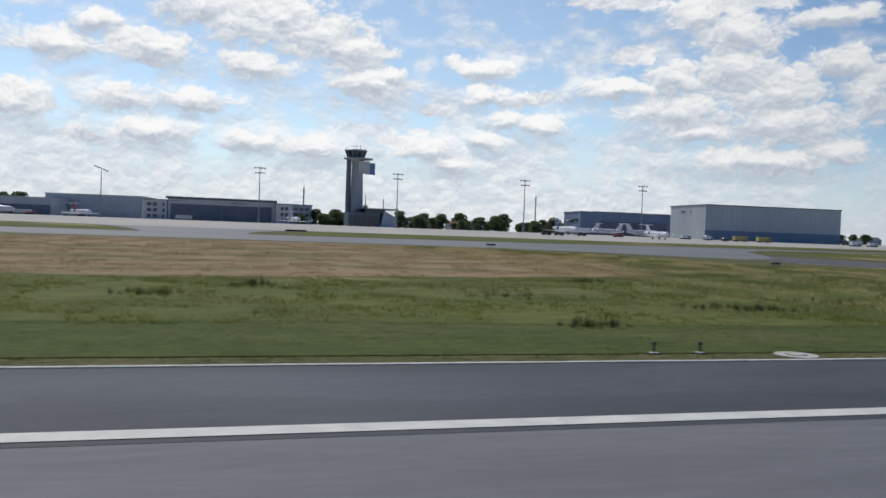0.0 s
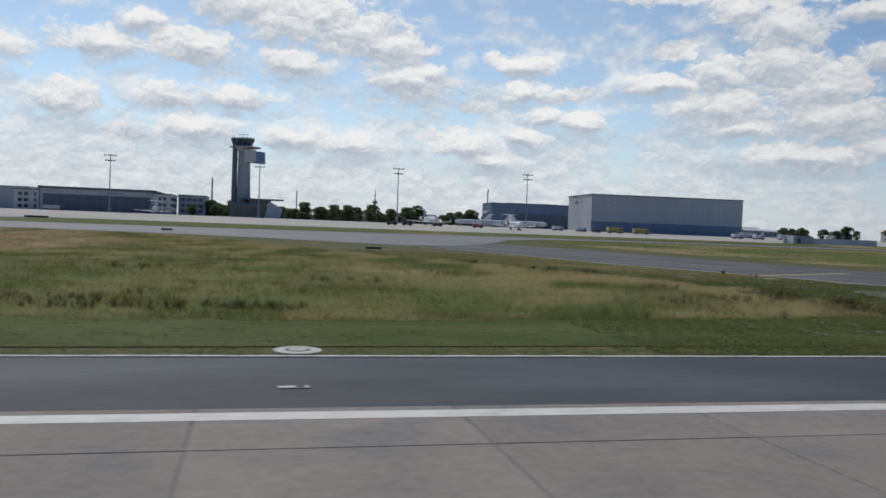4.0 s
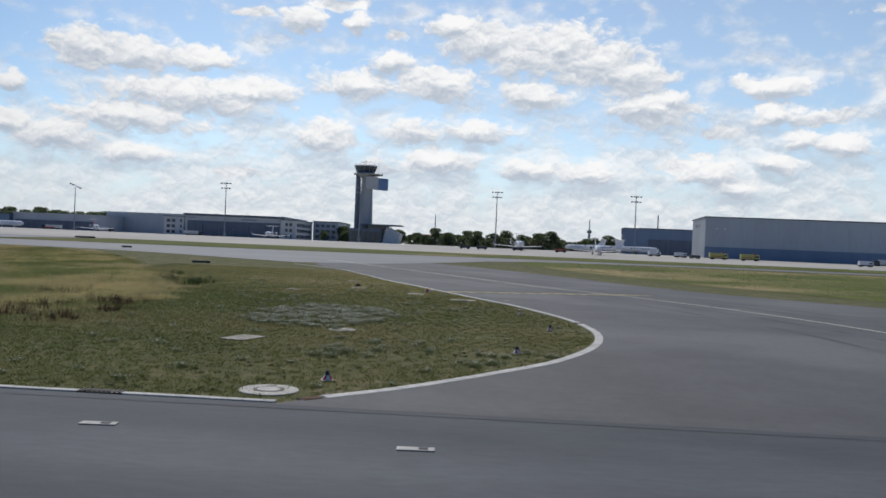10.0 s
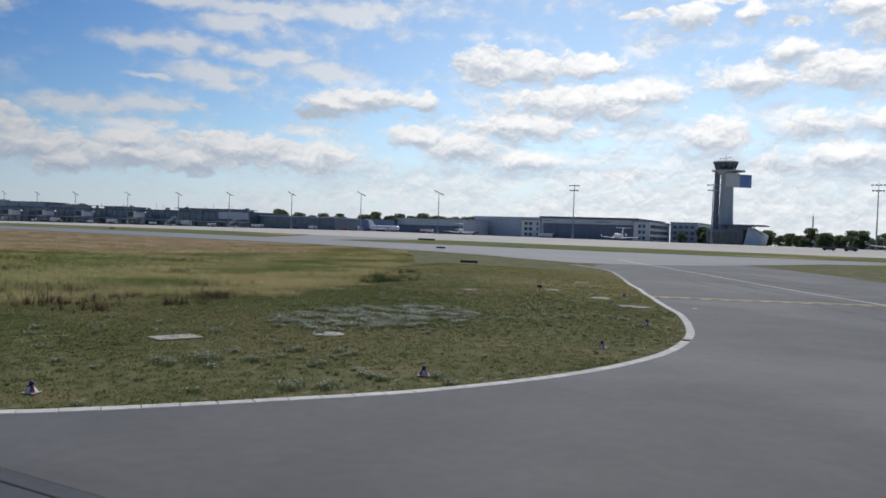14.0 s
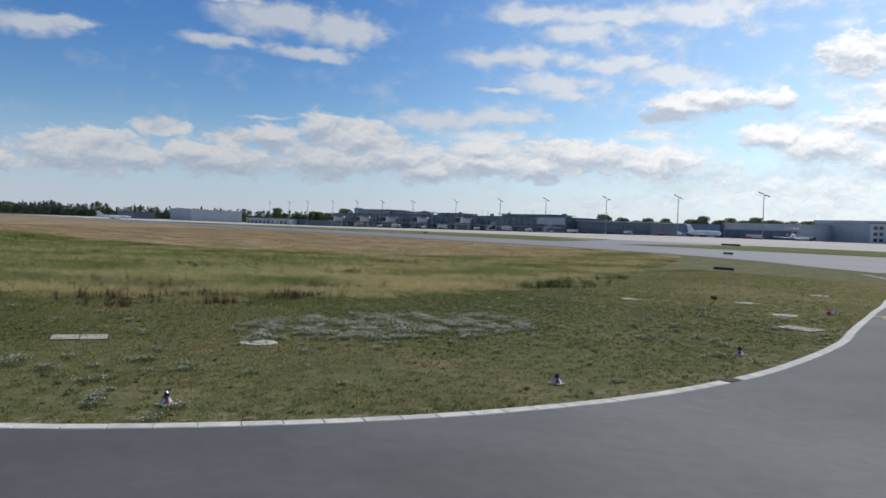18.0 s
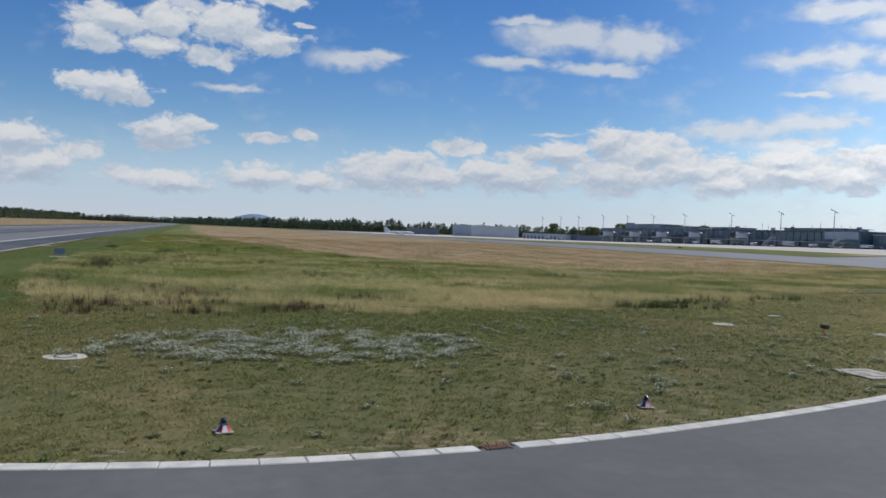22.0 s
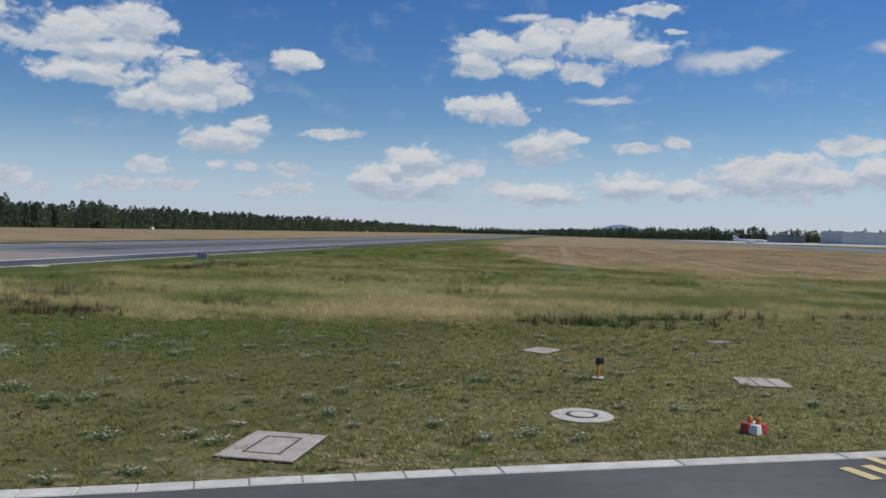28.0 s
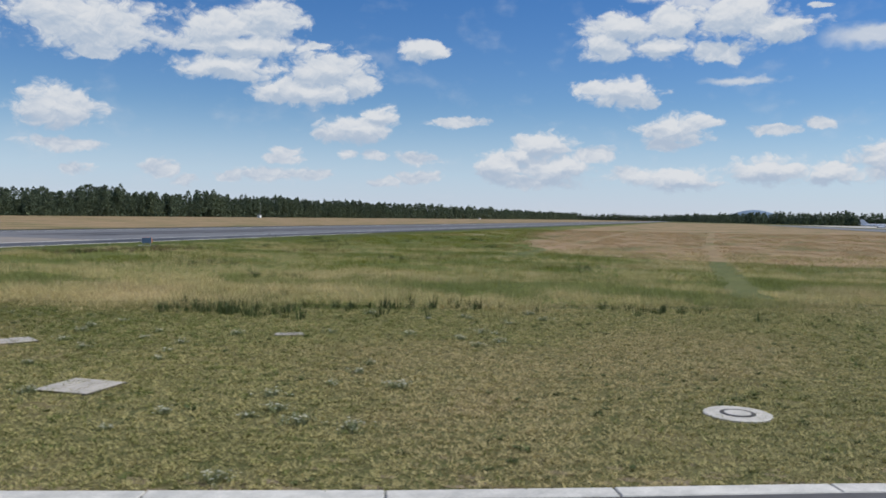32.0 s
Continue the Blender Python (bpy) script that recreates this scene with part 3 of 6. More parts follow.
def lathe(bm, profile, n=16, at=(0, 0, 0), axis="z"):
    """A turned body from radius and height pairs."""
    rings = []
    for r, h in profile:
        ring = []
        for k in range(n):
            t = 2 * math.pi * k / n
            p = (r * math.cos(t), r * math.sin(t), h) if axis == "z" else (h, r * math.cos(t), r * math.sin(t))
            ring.append(bm.verts.new((at[0] + p[0], at[1] + p[1], at[2] + p[2])))
        rings.append(ring)
    for q, w in zip(rings, rings[1:]):
        for k in range(n):
            bm.faces.new((q[k], q[(k + 1) % n], w[(k + 1) % n], w[k]))
    bm.faces.new(rings[0][::-1]), bm.faces.new(rings[-1])


def thing(name, x, y, z, rz=0.0):
    """An Empty at a thing's base."""
    e = new(name)
    e.empty_display_size = 0.3
    e.matrix_basis = pose(x, y, z, 0, 0, rz)
    return e


# ---------------------------------------------------------------- the lie of the land
SLOPE_START, SLOPE_END, APRON_Z = 90.0, 380.0, 5.6


def land(x, y):
    """Height of the ground: level by the runway, rising to the apron, less so further west."""
    top = float(np.interp(x, (-950, -550, -100, 2000), (1.2, 2.0, APRON_Z, APRON_Z)))
    s = min(max((y - SLOPE_START) / (SLOPE_END - SLOPE_START), 0.0), 1.0)
    s = s * s * (3 - 2 * s) * 0.35 + s * 0.65
    return top * s


def spaced(lo, hi, *steps):
    """Numbers from lo to hi: fine inside the given ranges, coarse outside."""
    out, v = [lo], lo
    while v < hi:
        step = 400.0
        for a, b, s in steps:
            if a <= v < b:
                step = min(step, s)
        nxt = v + step
        for a, b, s in steps:
            if v < a < nxt:
                nxt = a
        v = min(nxt, hi)
        out.append(v)
    return out


xs = spaced(-4800, 4800, (-1000, 700, 40), (-60, 200, 10))
ys = spaced(-4800, 4800, (-300, 600, 20), (-10, 260, 8))
gv = [(x, y, land(x, y) - 0.03) for y in ys for x in xs]
w = len(xs)
gf = [(j * w + i, j * w + i + 1, (j + 1) * w + i + 1, (j + 1) * w + i) for j in range(len(ys) - 1) for i in range(w - 1)]
tagged(sheet("ground", gv, gf, M_GRASS), "mown green grass with dry patches", "ground", kind="structure")


def resample(pts, step):
    """Points along a polyline at even steps."""
    p = [Vector((a, b, 0)) for a, b in pts]
    out, left = [p[0].copy()], step
    for a, b in zip(p, p[1:]):
        d = (b - a).length
        t = left
        while t <= d:
            out.append(a.lerp(b, t / d))
            t += step
        left = t - d
    return out


def smoothed(pts, rounds=2):
    """A polyline with its corners cut, the ends kept."""
    for _ in range(rounds):
        out = [pts[0]]
        for (a, b), (c, d) in zip(pts, pts[1:]):
            out += [(a * 0.75 + c * 0.25, b * 0.75 + d * 0.25), (a * 0.25 + c * 0.75, b * 0.25 + d * 0.75)]
        pts = out + [pts[-1]]
    return pts


def rounded(pts, n=6):
    """A smooth curve through all the points."""
    p = [Vector((a, b)) for a, b in pts]
    out = []
    for i in range(len(p) - 1):
        a, b, c, d = p[max(i - 1, 0)], p[i], p[i + 1], p[min(i + 2, len(p) - 1)]
        for k in range(n):
            t = k / n
            q = 0.5 * ((2 * b) + (c - a) * t + (2 * a - 5 * b + 4 * c - d) * t * t + (3 * b - a - 3 * c + d) * t ** 3)
            out.append((q.x, q.y))
    return out + [(p[-1].x, p[-1].y)]


def slab_sheet(name, west, east, mat, lift, label, category, rows=60, cols=10, kind="structure", parent=None, fray=0.0):
    """Pavement or meadow between two edges, draped over the land."""
    a, b = (rounded(west) if len(west) > 20 else smoothed(west)), smoothed(east)

    def along(p, n):
        ln = [0.0]
        for (x0, y0), (x1, y1) in zip(p, p[1:]):
            ln.append(ln[-1] + math.hypot(x1 - x0, y1 - y0))
        t = np.linspace(0, ln[-1], n)
        return list(zip(np.interp(t, ln, [q[0] for q in p]), np.interp(t, ln, [q[1] for q in p])))

    pa, pb = along(a, rows), along(b, rows)
    if fray:
        pa = [(x + fray * noise.noise((x * 0.05, y * 0.05, 0)), y + fray * (noise.noise((y * 0.05, x * 0.05, 5)) + 0.2 * noise.noise((y * 0.17, x * 0.17, 2)))) for x, y in pa]
    vs = []
    for (x0, y0), (x1, y1) in zip(pa, pb):
        for k in range(cols + 1):
            x, y = x0 + (x1 - x0) * k / cols, y0 + (y1 - y0) * k / cols
            vs.append((x, y, land(x, y) + lift))
    c = cols + 1
    fs = [(j * c + i, j * c + i + 1, (j + 1) * c + i + 1, (j + 1) * c + i) for j in range(rows - 1) for i in range(cols)]
    ob = sheet(name, vs, fs, mat, parent)
    if kind:
        tagged(ob, label, category, kind=kind)
    return ob


# the kerb line of the grass corner, from the runway's edge round into the taxiway
KERB = [(150.4, 0.6), (152.5, 3.0), (154.4, 5.5), (156.7, 8.9), (158.8, 12.4), (160.7, 17.0), (161.9, 21.5), (162.5, 26.2), (162.3, 30.6),
        (161.6, 35.2), (160.5, 39.6), (159.2, 44.0), (157.6, 48.8), (155.8, 53.1), (153.8, 58.1), (150.8, 65.8), (149.4, 69.2), (146.8, 76.3),
        (143.6, 84.0), (138.0, 98.5), (130.0, 116.0), (118.0, 130.0), (98.0, 147.0), (70.0, 157.0), (35.0, 162.0), (0.0, 163.0)]
KERB = [(x + float(np.interp(y, (-1, 3, 12, 20, 27, 34, 44, 60, 72, 90), (0, 0.4, 0.5, 0.42, 0.28, 0.38, 0.46, 0.38, 0.38, 0.2))), y) for x, y in KERB]
EAST = [(420, -1), (330, 0.5), (275, 14), (236, 40), (207, 66), (184, 93), (160, 141), (138, 166), (126, 172)]

# runway: shoulder, asphalt, concrete stretch
slab_sheet("runway_shoulder", [(-2600, 0), (420, 0)], [(-2600, -9.6), (420, -9.6)], M_ASPHALT, 0.012, "dark asphalt shoulder along the runway", "shoulder", 40, 2)
slab_sheet("runway", [(-2600, -8.0), (600, -8.0)], [(-2600, -54.0), (600, -54.0)], M_RUNWAY, 0.004, "grey worn asphalt runway with white edge lines", "runway", 60, 6)
slab_sheet("runway_shoulder_far", [(-2600, -52.8), (600, -52.8)], [(-2600, -61.0), (600, -61.0)], M_ASPHALT, 0.012, "dark asphalt shoulder along the runway's far edge", "shoulder", 40, 2)
# taxiway that the aircraft turns into, and the crossing pavement before it
slab_sheet("taxiway", [(149.9, -0.25)] + KERB[:21] + [(124, 128), (122, 150), (118, 165)],
           [(470, -0.25)] + EAST + [(125, 200)], M_TAXI, 0.02, "dark grey asphalt taxiway curving away from the runway", "taxiway", 120, 16)
slab_sheet("taxiway_parallel", [(-1000, 163), (0, 163), (35, 162), (70, 157), (98, 147), (118, 130), (140, 150), (165, 207), (300, 209), (900, 211)],
           [(-1000, 199), (0, 200), (40, 202), (70, 203), (98, 205), (118, 207), (140, 211), (165, 216), (300, 222), (900, 226)], M_PARALLEL, 0.026,
           "grey asphalt parallel taxiway before the apron", "taxiway", 120, 8)
slab_sheet("apron_link", [(-16, 195), (-22, 225), (-40, 255)], [(9, 195), (13, 225), (36, 255)], M_PARALLEL, 0.03, "grey pavement between taxiway and apron", "taxiway", 20, 6)
slab_sheet("apron", [(-1100, 214), (-600, 216), (-520, 250), (-100, 250), (0, 246), (150, 250), (430, 262)],
           [(-1100, 560), (-600, 560), (-520, 560), (-100, 560), (0, 560), (150, 560), (430, 480)], M_APRON, 0.034, "pale concrete apron", "apron", 60, 16)
# tall meadow behind the mown strip
mv = []


def edge_x(y):
    return float(np.interp(y, [12.5, 14, 17, 26, 36, 47, 58, 68, 79, 95, 120, 140, 152], [100, 118, 128.5, 131.5, 132.3, 130.5, 126.5, 121.5, 116, 106, 92, 78, 60]))


rws = [12.4 + 145 * k / 48 for k in range(49)]
cls = [(k / 70) for k in range(71)]
for y in rws:
    xe = edge_x(y) + 1.6 * noise.noise((y * 0.7, 3.3, 0)) - 3.4
    for k in cls:
        x = xe + (-1400 - xe) * k ** 1.6
        yy = y + (1.6 * noise.noise((x * 0.12, 7.7, 0)) + 0.6 * noise.noise((x * 0.5, 1.7, 0)) if y < 12.5 else 0)
        mv.append((x, yy, land(x, yy) + 0.02))
c = len(cls)
mf = [(j * c + i + 1, j * c + i, (j + 1) * c + i, (j + 1) * c + i + 1) for j in range(len(rws) - 1) for i in range(c - 1)]
tagged(sheet("meadow", mv, mf, M_MEADOW), "tall uncut meadow grass, green and straw-coloured", "meadow", kind="structure")
slab_sheet("dry_meadow", [(78, 140), (72, 112), (64, 86), (52, 64), (34, 56), (8, 50), (-40, 42), (-84, 33), (-370, 25), (-1300, 22)], [(70, 152), (36, 156), (8, 158), (-40, 158), (-100, 158), (-160, 158), (-240, 158), (-380, 158), (-1300, 158)],
           M_DRY, 0.05, "dry straw-brown meadow grass", "meadow", 400, 8, fray=6.0)
slab_sheet("meadow_east", [(300, 30), (235, 62), (206, 92), (182, 128), (165, 170), (160, 200)], [(900, 30), (900, 62), (900, 92), (900, 128), (900, 170), (900, 200)],
           M_MEADOW, 0.02, "uncut yellow-green meadow beyond the taxiway", "meadow", 40, 8)
slab_sheet("meadow_south", [(-3000, -66), (900, -66)], [(-3000, -330), (900, -330)], M_DRY, 0.02, "dry brown grass beyond the runway", "meadow", 40, 8)
slab_sheet("apron_strip", [(14, 204), (40, 206), (120, 211), (200, 223), (320, 227), (900, 230)], [(36, 248), (60, 249), (120, 250), (200, 252), (320, 254), (900, 280)],
           M_MEADOW, 0.04, "grass strip between taxiway and apron", "grass strip", 40, 4)
slab_sheet("apron_strip_west", [(-560, 202), (-300, 202), (-60, 203), (-18, 204)], [(-520, 248), (-300, 248), (-60, 247), (-36, 246)], M_MEADOW, 0.04,
           "grass strip between taxiway and apron", "grass strip", 40, 4)


def line_strip(name, pts, width, mat, lift, label, category="marking"):
    """A painted line along a polyline."""
    p = resample(smoothed(pts), 3.0)
    vs, fs = [], []
    for i, q in enumerate(p):
        d = (p[min(i + 1, len(p) - 1)] - p[max(i - 1, 0)]).normalized()
        n = Vector((-d.y, d.x, 0)) * width / 2
        for s in (q - n, q + n):
            vs.append((s.x, s.y, land(s.x, s.y) + lift))
    fs = [(2 * i, 2 * i + 1, 2 * i + 3, 2 * i + 2) for i in range(len(p) - 1)]
    return tagged(sheet(name, vs, fs, mat), label, category, kind="structure")


line_strip("edge_line", [(-2600, -8.8), (53, -8.8), (134.0, -8.8)], 0.8, M_WHITE, 0.03, "white painted runway edge line")
line_strip("edge_line_far", [(-2600, -53.3), (600, -53.3)], 0.9, M_WHITE, 0.03, "white painted runway edge line")
CENTRE = [(118, 160), (130, 141), (146, 117), (164, 87), (176, 65.5), (183.5, 45), (186.5, 25), (185, 6), (178, -9), (165, -21), (142, -29), (100, -31)]
line_strip("taxi_line", CENTRE, 0.3, M_PALEYELLOW, 0.034, "faded pale yellow taxiway centre line")


for y0, y1 in ((-24.0, -29.5), (-32.5, -38.0)):
    slab_sheet("rubber_band", [(-1500, y0), (-600, y0 - 0.4), (40, y0 + 0.3)], [(-1500, y1), (-600, y1 + 0.6), (40, y1 - 0.3)], M_TYRE, 0.012, "dark band of rubber worn onto the runway", "tyre track", 60, 4)
# green verge between the runway's shoulder and the meadow, and paths mown through the meadow
slab_sheet("verge", [(-2600, 13.4), (40, 13.4), (90, 14.2), (118, 15), (127, 15.5)], [(-2600, 2.3), (40, 2.3), (90, 2.4), (118, 2.6), (127, 4)], M_VERGE, 0.006,
           "short green verge beside the runway", "verge", 60, 6)
TRACKS = (((60, 58.8), (42, 58.7), (-27, 58.1), (-262, 54.6)), ((107, 83.6), (78, 82.7), (12, 82.1), (-360, 87)))
for way in TRACKS:
    line_strip("mown_track", list(way), 2.4, M_TRACK, 0.045, "green track mown through the meadow", "track")
# ---------------------------------------------------------------- hangars and terminal
def shed(name, x, y, width, depth, height, rz, wall_mat, label, base_mat=None, base_h=0.0, roof_mat=None, fascia=0.0, seam=3.0, roof_over=0.4):
    """A large sheet-clad hall: corner x, y of its front, running along rz; walls with seams, plinth, roof edge."""
    z = land(x, y) - 0.3
    t = thing(name, x, y, z, rz)
    body = boxed("wall", (width / 2, depth / 2, 0, width, depth, height), wall_mat, t)
    boxed("roof", (width / 2, depth / 2, height, width + 2 * roof_over, depth + 2 * roof_over, 0.5), roof_mat or M_ROOF, t)
    if base_mat:
        boxed("plinth", (width / 2, -0.06, 0, width + 0.1, 0.3, base_h), base_mat, t, "darker band of cladding along the foot")
    if seam:
        n, m = int(width / seam), int(depth / seam)
        front = boxed("seam", (0, -0.05, base_h, 0.12, 0.14, height - base_h - 0.05), wall_mat, t)
        flank = boxed("seam", (-0.05, depth / m, 0, 0.14, 0.12, height - 0.05), wall_mat, t)
        for k in range(1, n + 1):
            ob = new("seam", front.data)
            ob.parent, ob.location = t, (k * width / n, 0, 0)
        for k in range(1, m - 1):
            ob = new("seam", flank.data)
            ob.parent, ob.location = t, (0, k * depth / m, 0)
    tagged(t, label, "hangar")
    return t


def window_row(t, x0, x1, z, h, n, y=-0.06, gap=0.25, glass=None):
    """A row of windows on a front."""
    for k in range(n):
        a = x0 + (x1 - x0) * k / n
        wd = (x1 - x0) / n * (1 - gap)
        fr = boxed("window", (a + wd / 2, y, z, wd, 0.16, h), M_RENDER, t)
        boxed("pane", (a + wd / 2, y - 0.08, z + 0.12, wd - 0.2, 0.08, h - 0.24), glass or M_GLASS, fr)


# big grey hall east of the tower
hall = shed("hangar", 253.2, 355.1, 79.5, 42, 18.6, -6.1, M_CLAD, "large grey metal-clad hangar with blue foot band", M_CLADBLUE, 5.4, M_ROOF)
boxed("sign_plate", (-0.25, 26, 14.6, 0.2, 4.5, 1.6), M_CLADDARK, hall, "dark round-cornered wall sign", soft=0.09)
boxed("sign_plate", (-0.25, 17, 14.9, 0.2, 1.6, 1.2), M_CLADDARK, hall, "small dark wall sign", soft=0.09)
boxed("wall_lamp", (5.0, -0.3, 13.4, 0.8, 0.4, 0.5), M_PLWHITE, hall)
boxed("wall_lamp", (8.5, -0.3, 13.4, 0.8, 0.4, 0.5), M_PLWHITE, hall)
# blue-grey hall behind it
b2 = shed("hangar", 235.0, 470.0, 70, 36, 15.4, -7, M_CLADBLUE, "blue-grey hangar with a low glazed side", None, 0, M_ROOF)
for k in range(4):
    boxed("hangar_door", (20 + k * 11.5, -0.3, 0, 11.0, 0.4, 9.5), M_CLADDARK, b2, "sliding slate-blue door leaf")
for k in range(3):
    boxed("window", (-0.3, 8 + k * 9, 9.0, 0.3, 6.0, 2.0), M_GLASS, b2)
boxed("parapet", (26, 1.0, 15.4, 34, 2.0, 0.7), M_ROOF, b2)

# hangar with dark doors and white office wings, west of the tower
hl = shed("hangar", -22.3, 449.4, 58.0, 60, 12.8, 0.5, M_RENDER, "white hangar with dark sliding doors and a flat blue roof edge", None, 0, M_CLADBLUE, seam=0, roof_over=1.0)
boxed("roof_edge", (29, -0.4, 12.0, 60, 1.2, 1.3), M_CLADDARK, hl, "dark blue roof edge")
for k in range(6):
    boxed("hangar_door", (1.6 + k * 9.1 + 4.5, -0.3, 0.1, 8.95, 0.4, 9.1), M_CLADDARK, hl, "dark sliding door leaf")
boxed("lettering_bar", (38, -0.2, 10.4, 9, 0.16, 0.5), M_CLADBLUE, hl, "blue bar of lettering")
boxed("lettering_bar", (4, -0.2, 10.6, 5, 0.16, 0.4), M_CLADBLUE, hl, "blue bar of lettering")
wing = shed("office_wing", -34.6, 448.6, 12.0, 40, 10.9, 0.5, M_RENDER, "white three-storey office wing beside the hangar", seam=0)
for z in (1.2, 4.4, 7.6):
    window_row(wing, 1.6, 7.6, z, 2.0, 2)
    window_row(wing, 9.6, 11.2, z, 2.0, 1)
wing = shed("office_wing", 36.0, 444.0, 9.0, 44, 11.2, 0.5, M_RENDER, "white three-storey office wing with window bands", seam=0)
for z in (1.2, 4.5, 7.8):
    window_row(wing, 2.4, 7.2, z, 2.0, 2)
    for k in range(8):
        boxed("window", (9.06, 3 + k * 5, z, 0.16, 3.6, 1.9), M_GLASS, wing)
back = shed("office_block", 45.2, 488, 16, 46, 12.2, 0.5, M_CLAD, "grey block behind the office wing", seam=0)
for z in (2.0, 5.4, 8.8):
    window_row(back, 1.5, 15, z, 2.0, 4, glass=M_CLADDARK)

# pale hall and long low hangar further west
pale = shed("hangar", -92.1, 496.7, 54, 40, 13.2, -8, M_CLAD, "pale grey sheet-clad hall", None, 0, M_RENDER, seam=4.0)
low = shed("hangar", -138.5, 470.0, 56, 30, 10.0, -7, M_CLAD, "low grey hangar with long dark doors", None, 0, M_CLAD, seam=0)
for k in range(6):
    boxed("hangar_door", (2.0 + k * 8.9 + 4.4, -0.3, 0, 8.7, 0.4, 6.2), M_CLADDARK, low, "dark sliding door leaf")
blue = shed("hangar", -272, 468.0, 133, 34, 10.0, -0.5, M_CLADBLUE, "long blue sheet-clad freight hall", M_CLADDARK, 3.0, M_ROOF, seam=5.0)
for k in range(12):
    boxed("loading_door", (6 + k * 11, -0.35, 0.2, 5.0, 0.3, 4.2), M_CLAD, blue, "grey roller door")

# terminal: long glazed front, low eastern annex, structures on the roof
terminal = thing("terminal", -196.0, 386.0, land(-196, 386) - 1.0, 180)
TERM = 306.0
boxed("body", (TERM / 2, -18, -2.2, TERM, 34, 12.6), M_CLADDARK, terminal)
boxed("roof", (TERM / 2, -18, 10.4, TERM + 3, 37, 0.7), M_ROOF, terminal)
boxed("canopy", (TERM / 2, 2.6, 4.0, TERM, 4.0, 0.4), M_CLAD, terminal)
for k in range(51):
    fr = boxed("window", (3.0 + k * 5.95, 0.15, 5.0, 5.5, 0.3, 4.9), M_STEEL, terminal)
    boxed("pane", (3.0 + k * 5.95, 0.3, 5.15, 5.2, 0.16, 4.6), M_GLASSGREEN, fr)
for k in range(25):
    boxed("glazing_bay", (6.0 + k * 11.9, 0.12, -1.2, 9.6, 0.3, 4.6), M_GLASSGREEN, terminal)
for x0, wd, hh in ((22, 52, 1.4), (128, 24, 1.5), (190, 26, 2.2), (222, 52, 3.6)):
    up = boxed("upper_storey", (x0 + wd / 2, -18, 11.1, wd, 18, hh), M_CLAD, terminal)
    boxed("upper_roof", (x0 + wd / 2, -18, 11.1 + hh, wd + 4, 22, 0.4), M_ROOF, up)
for k in range(34):
    boxed("roof_vent", (8 + k * 8.8, -8 - (k * 7) % 15, 11.1, 1.2 + (k * 3 % 4) * 0.5, 1.4, 0.7 + (k * 5 % 6) * 0.4), M_STEEL if k % 3 else M_RENDER, terminal)
for k in range(22):
    bm = bmesh.new()
    tube(bm, (14 + k * 12.6, -6 - (k * 5) % 9, 11.0), (14 + k * 12.6, -6 - (k * 5) % 9, 14.0 + (k * 7 % 5) * 0.5), 0.14, 0.1, 6)
    part("roof_pole", bm, M_STEEL, terminal)
boxed("stair_tower", (298, -24, 10.4, 6, 6, 6.4), M_CLAD, terminal)
boxed("glass_corner", (7.4, -17.6, -2.0, 16, 36, 12.0), M_GLASSGREEN, terminal, "blue-green glazed end of the terminal")
boxed("white_wall", (14.0, 0.4, 6.2, 26.0, 0.4, 4.4), M_CLAD, terminal, "pale cladding on the upper corner")
tagged(terminal, "long dark terminal with glazed front and grey roof structures", "terminal")
annex = shed("terminal_annex", -193.0, 392.0, 60, 24, 8.2, 0, M_CLADDARK, "low dark annex beside the terminal with a pale roof edge", None, 0, M_CLAD, seam=0)
for k in range(12):
    boxed("window", (2.6 + k * 4.9, -0.1, 3.8, 4.2, 0.2, 2.6), M_GLASSGREEN, annex)


def jet_bridge(x, y, turn):
    t = thing("jet_bridge", x, y, land(x, y), turn)
    boxed("rotunda", (0, 0, 0, 3.2, 3.2, 7.4), M_STEEL, t, soft=0.6)
    bm = bmesh.new()
    box(bm, 0, -9, 4.2, 2.6, 16, 2.7)
    part("tunnel", bm, M_PLWHITE, t, "white ribbed tunnel")
    boxed("cab", (0, -18, 4.0, 4.2, 3.4, 3.4), M_PLWHITE, t)
    boxed("bellows", (0, -20, 4.2, 3.6, 0.8, 3.0), M_BLACK, t)
    for s in (-1, 1):
        boxed("leg", (s * 1.3, -14, 0.5, 0.4, 0.4, 4.0), M_STEEL, t)
        boxed("wheel", (s * 1.3, -14, 0, 0.5, 1.1, 1.1), M_RUBBER, t, soft=0.2)
    bm = bmesh.new()
    for k in range(12):
        box(bm, 2.4, -16.6 + k * 0.55, 3.8 - k * 0.33, 1.0, 0.55, 0.08)
    part("service_stair", bm, M_STEEL, t)
    for k in range(4):
        boxed("stair_landing", (-4.2, -9, 1.6 + k * 1.9, 4.6, 3.0, 0.14), M_PLWHITE, t)
    for a in (-6.4, -2.0):
        for b in (-10.4, -7.6):
            boxed("stair_post", (a, b, 0, 0.2, 0.2, 8.8), M_STEEL, t)
    boxed("number_board", (0, -18, 7.5, 2.2, 0.3, 1.2), M_CLADDARK, t)
    tagged(t, "white passenger boarding bridge with dark bellows", "jet bridge", "boarding bridges at the terminal")
    return t


for x in (-289, -343, -387, -428, -473):
    jet_bridge(x, 381, 8).scale = (1.25, 0.62, 1.2)


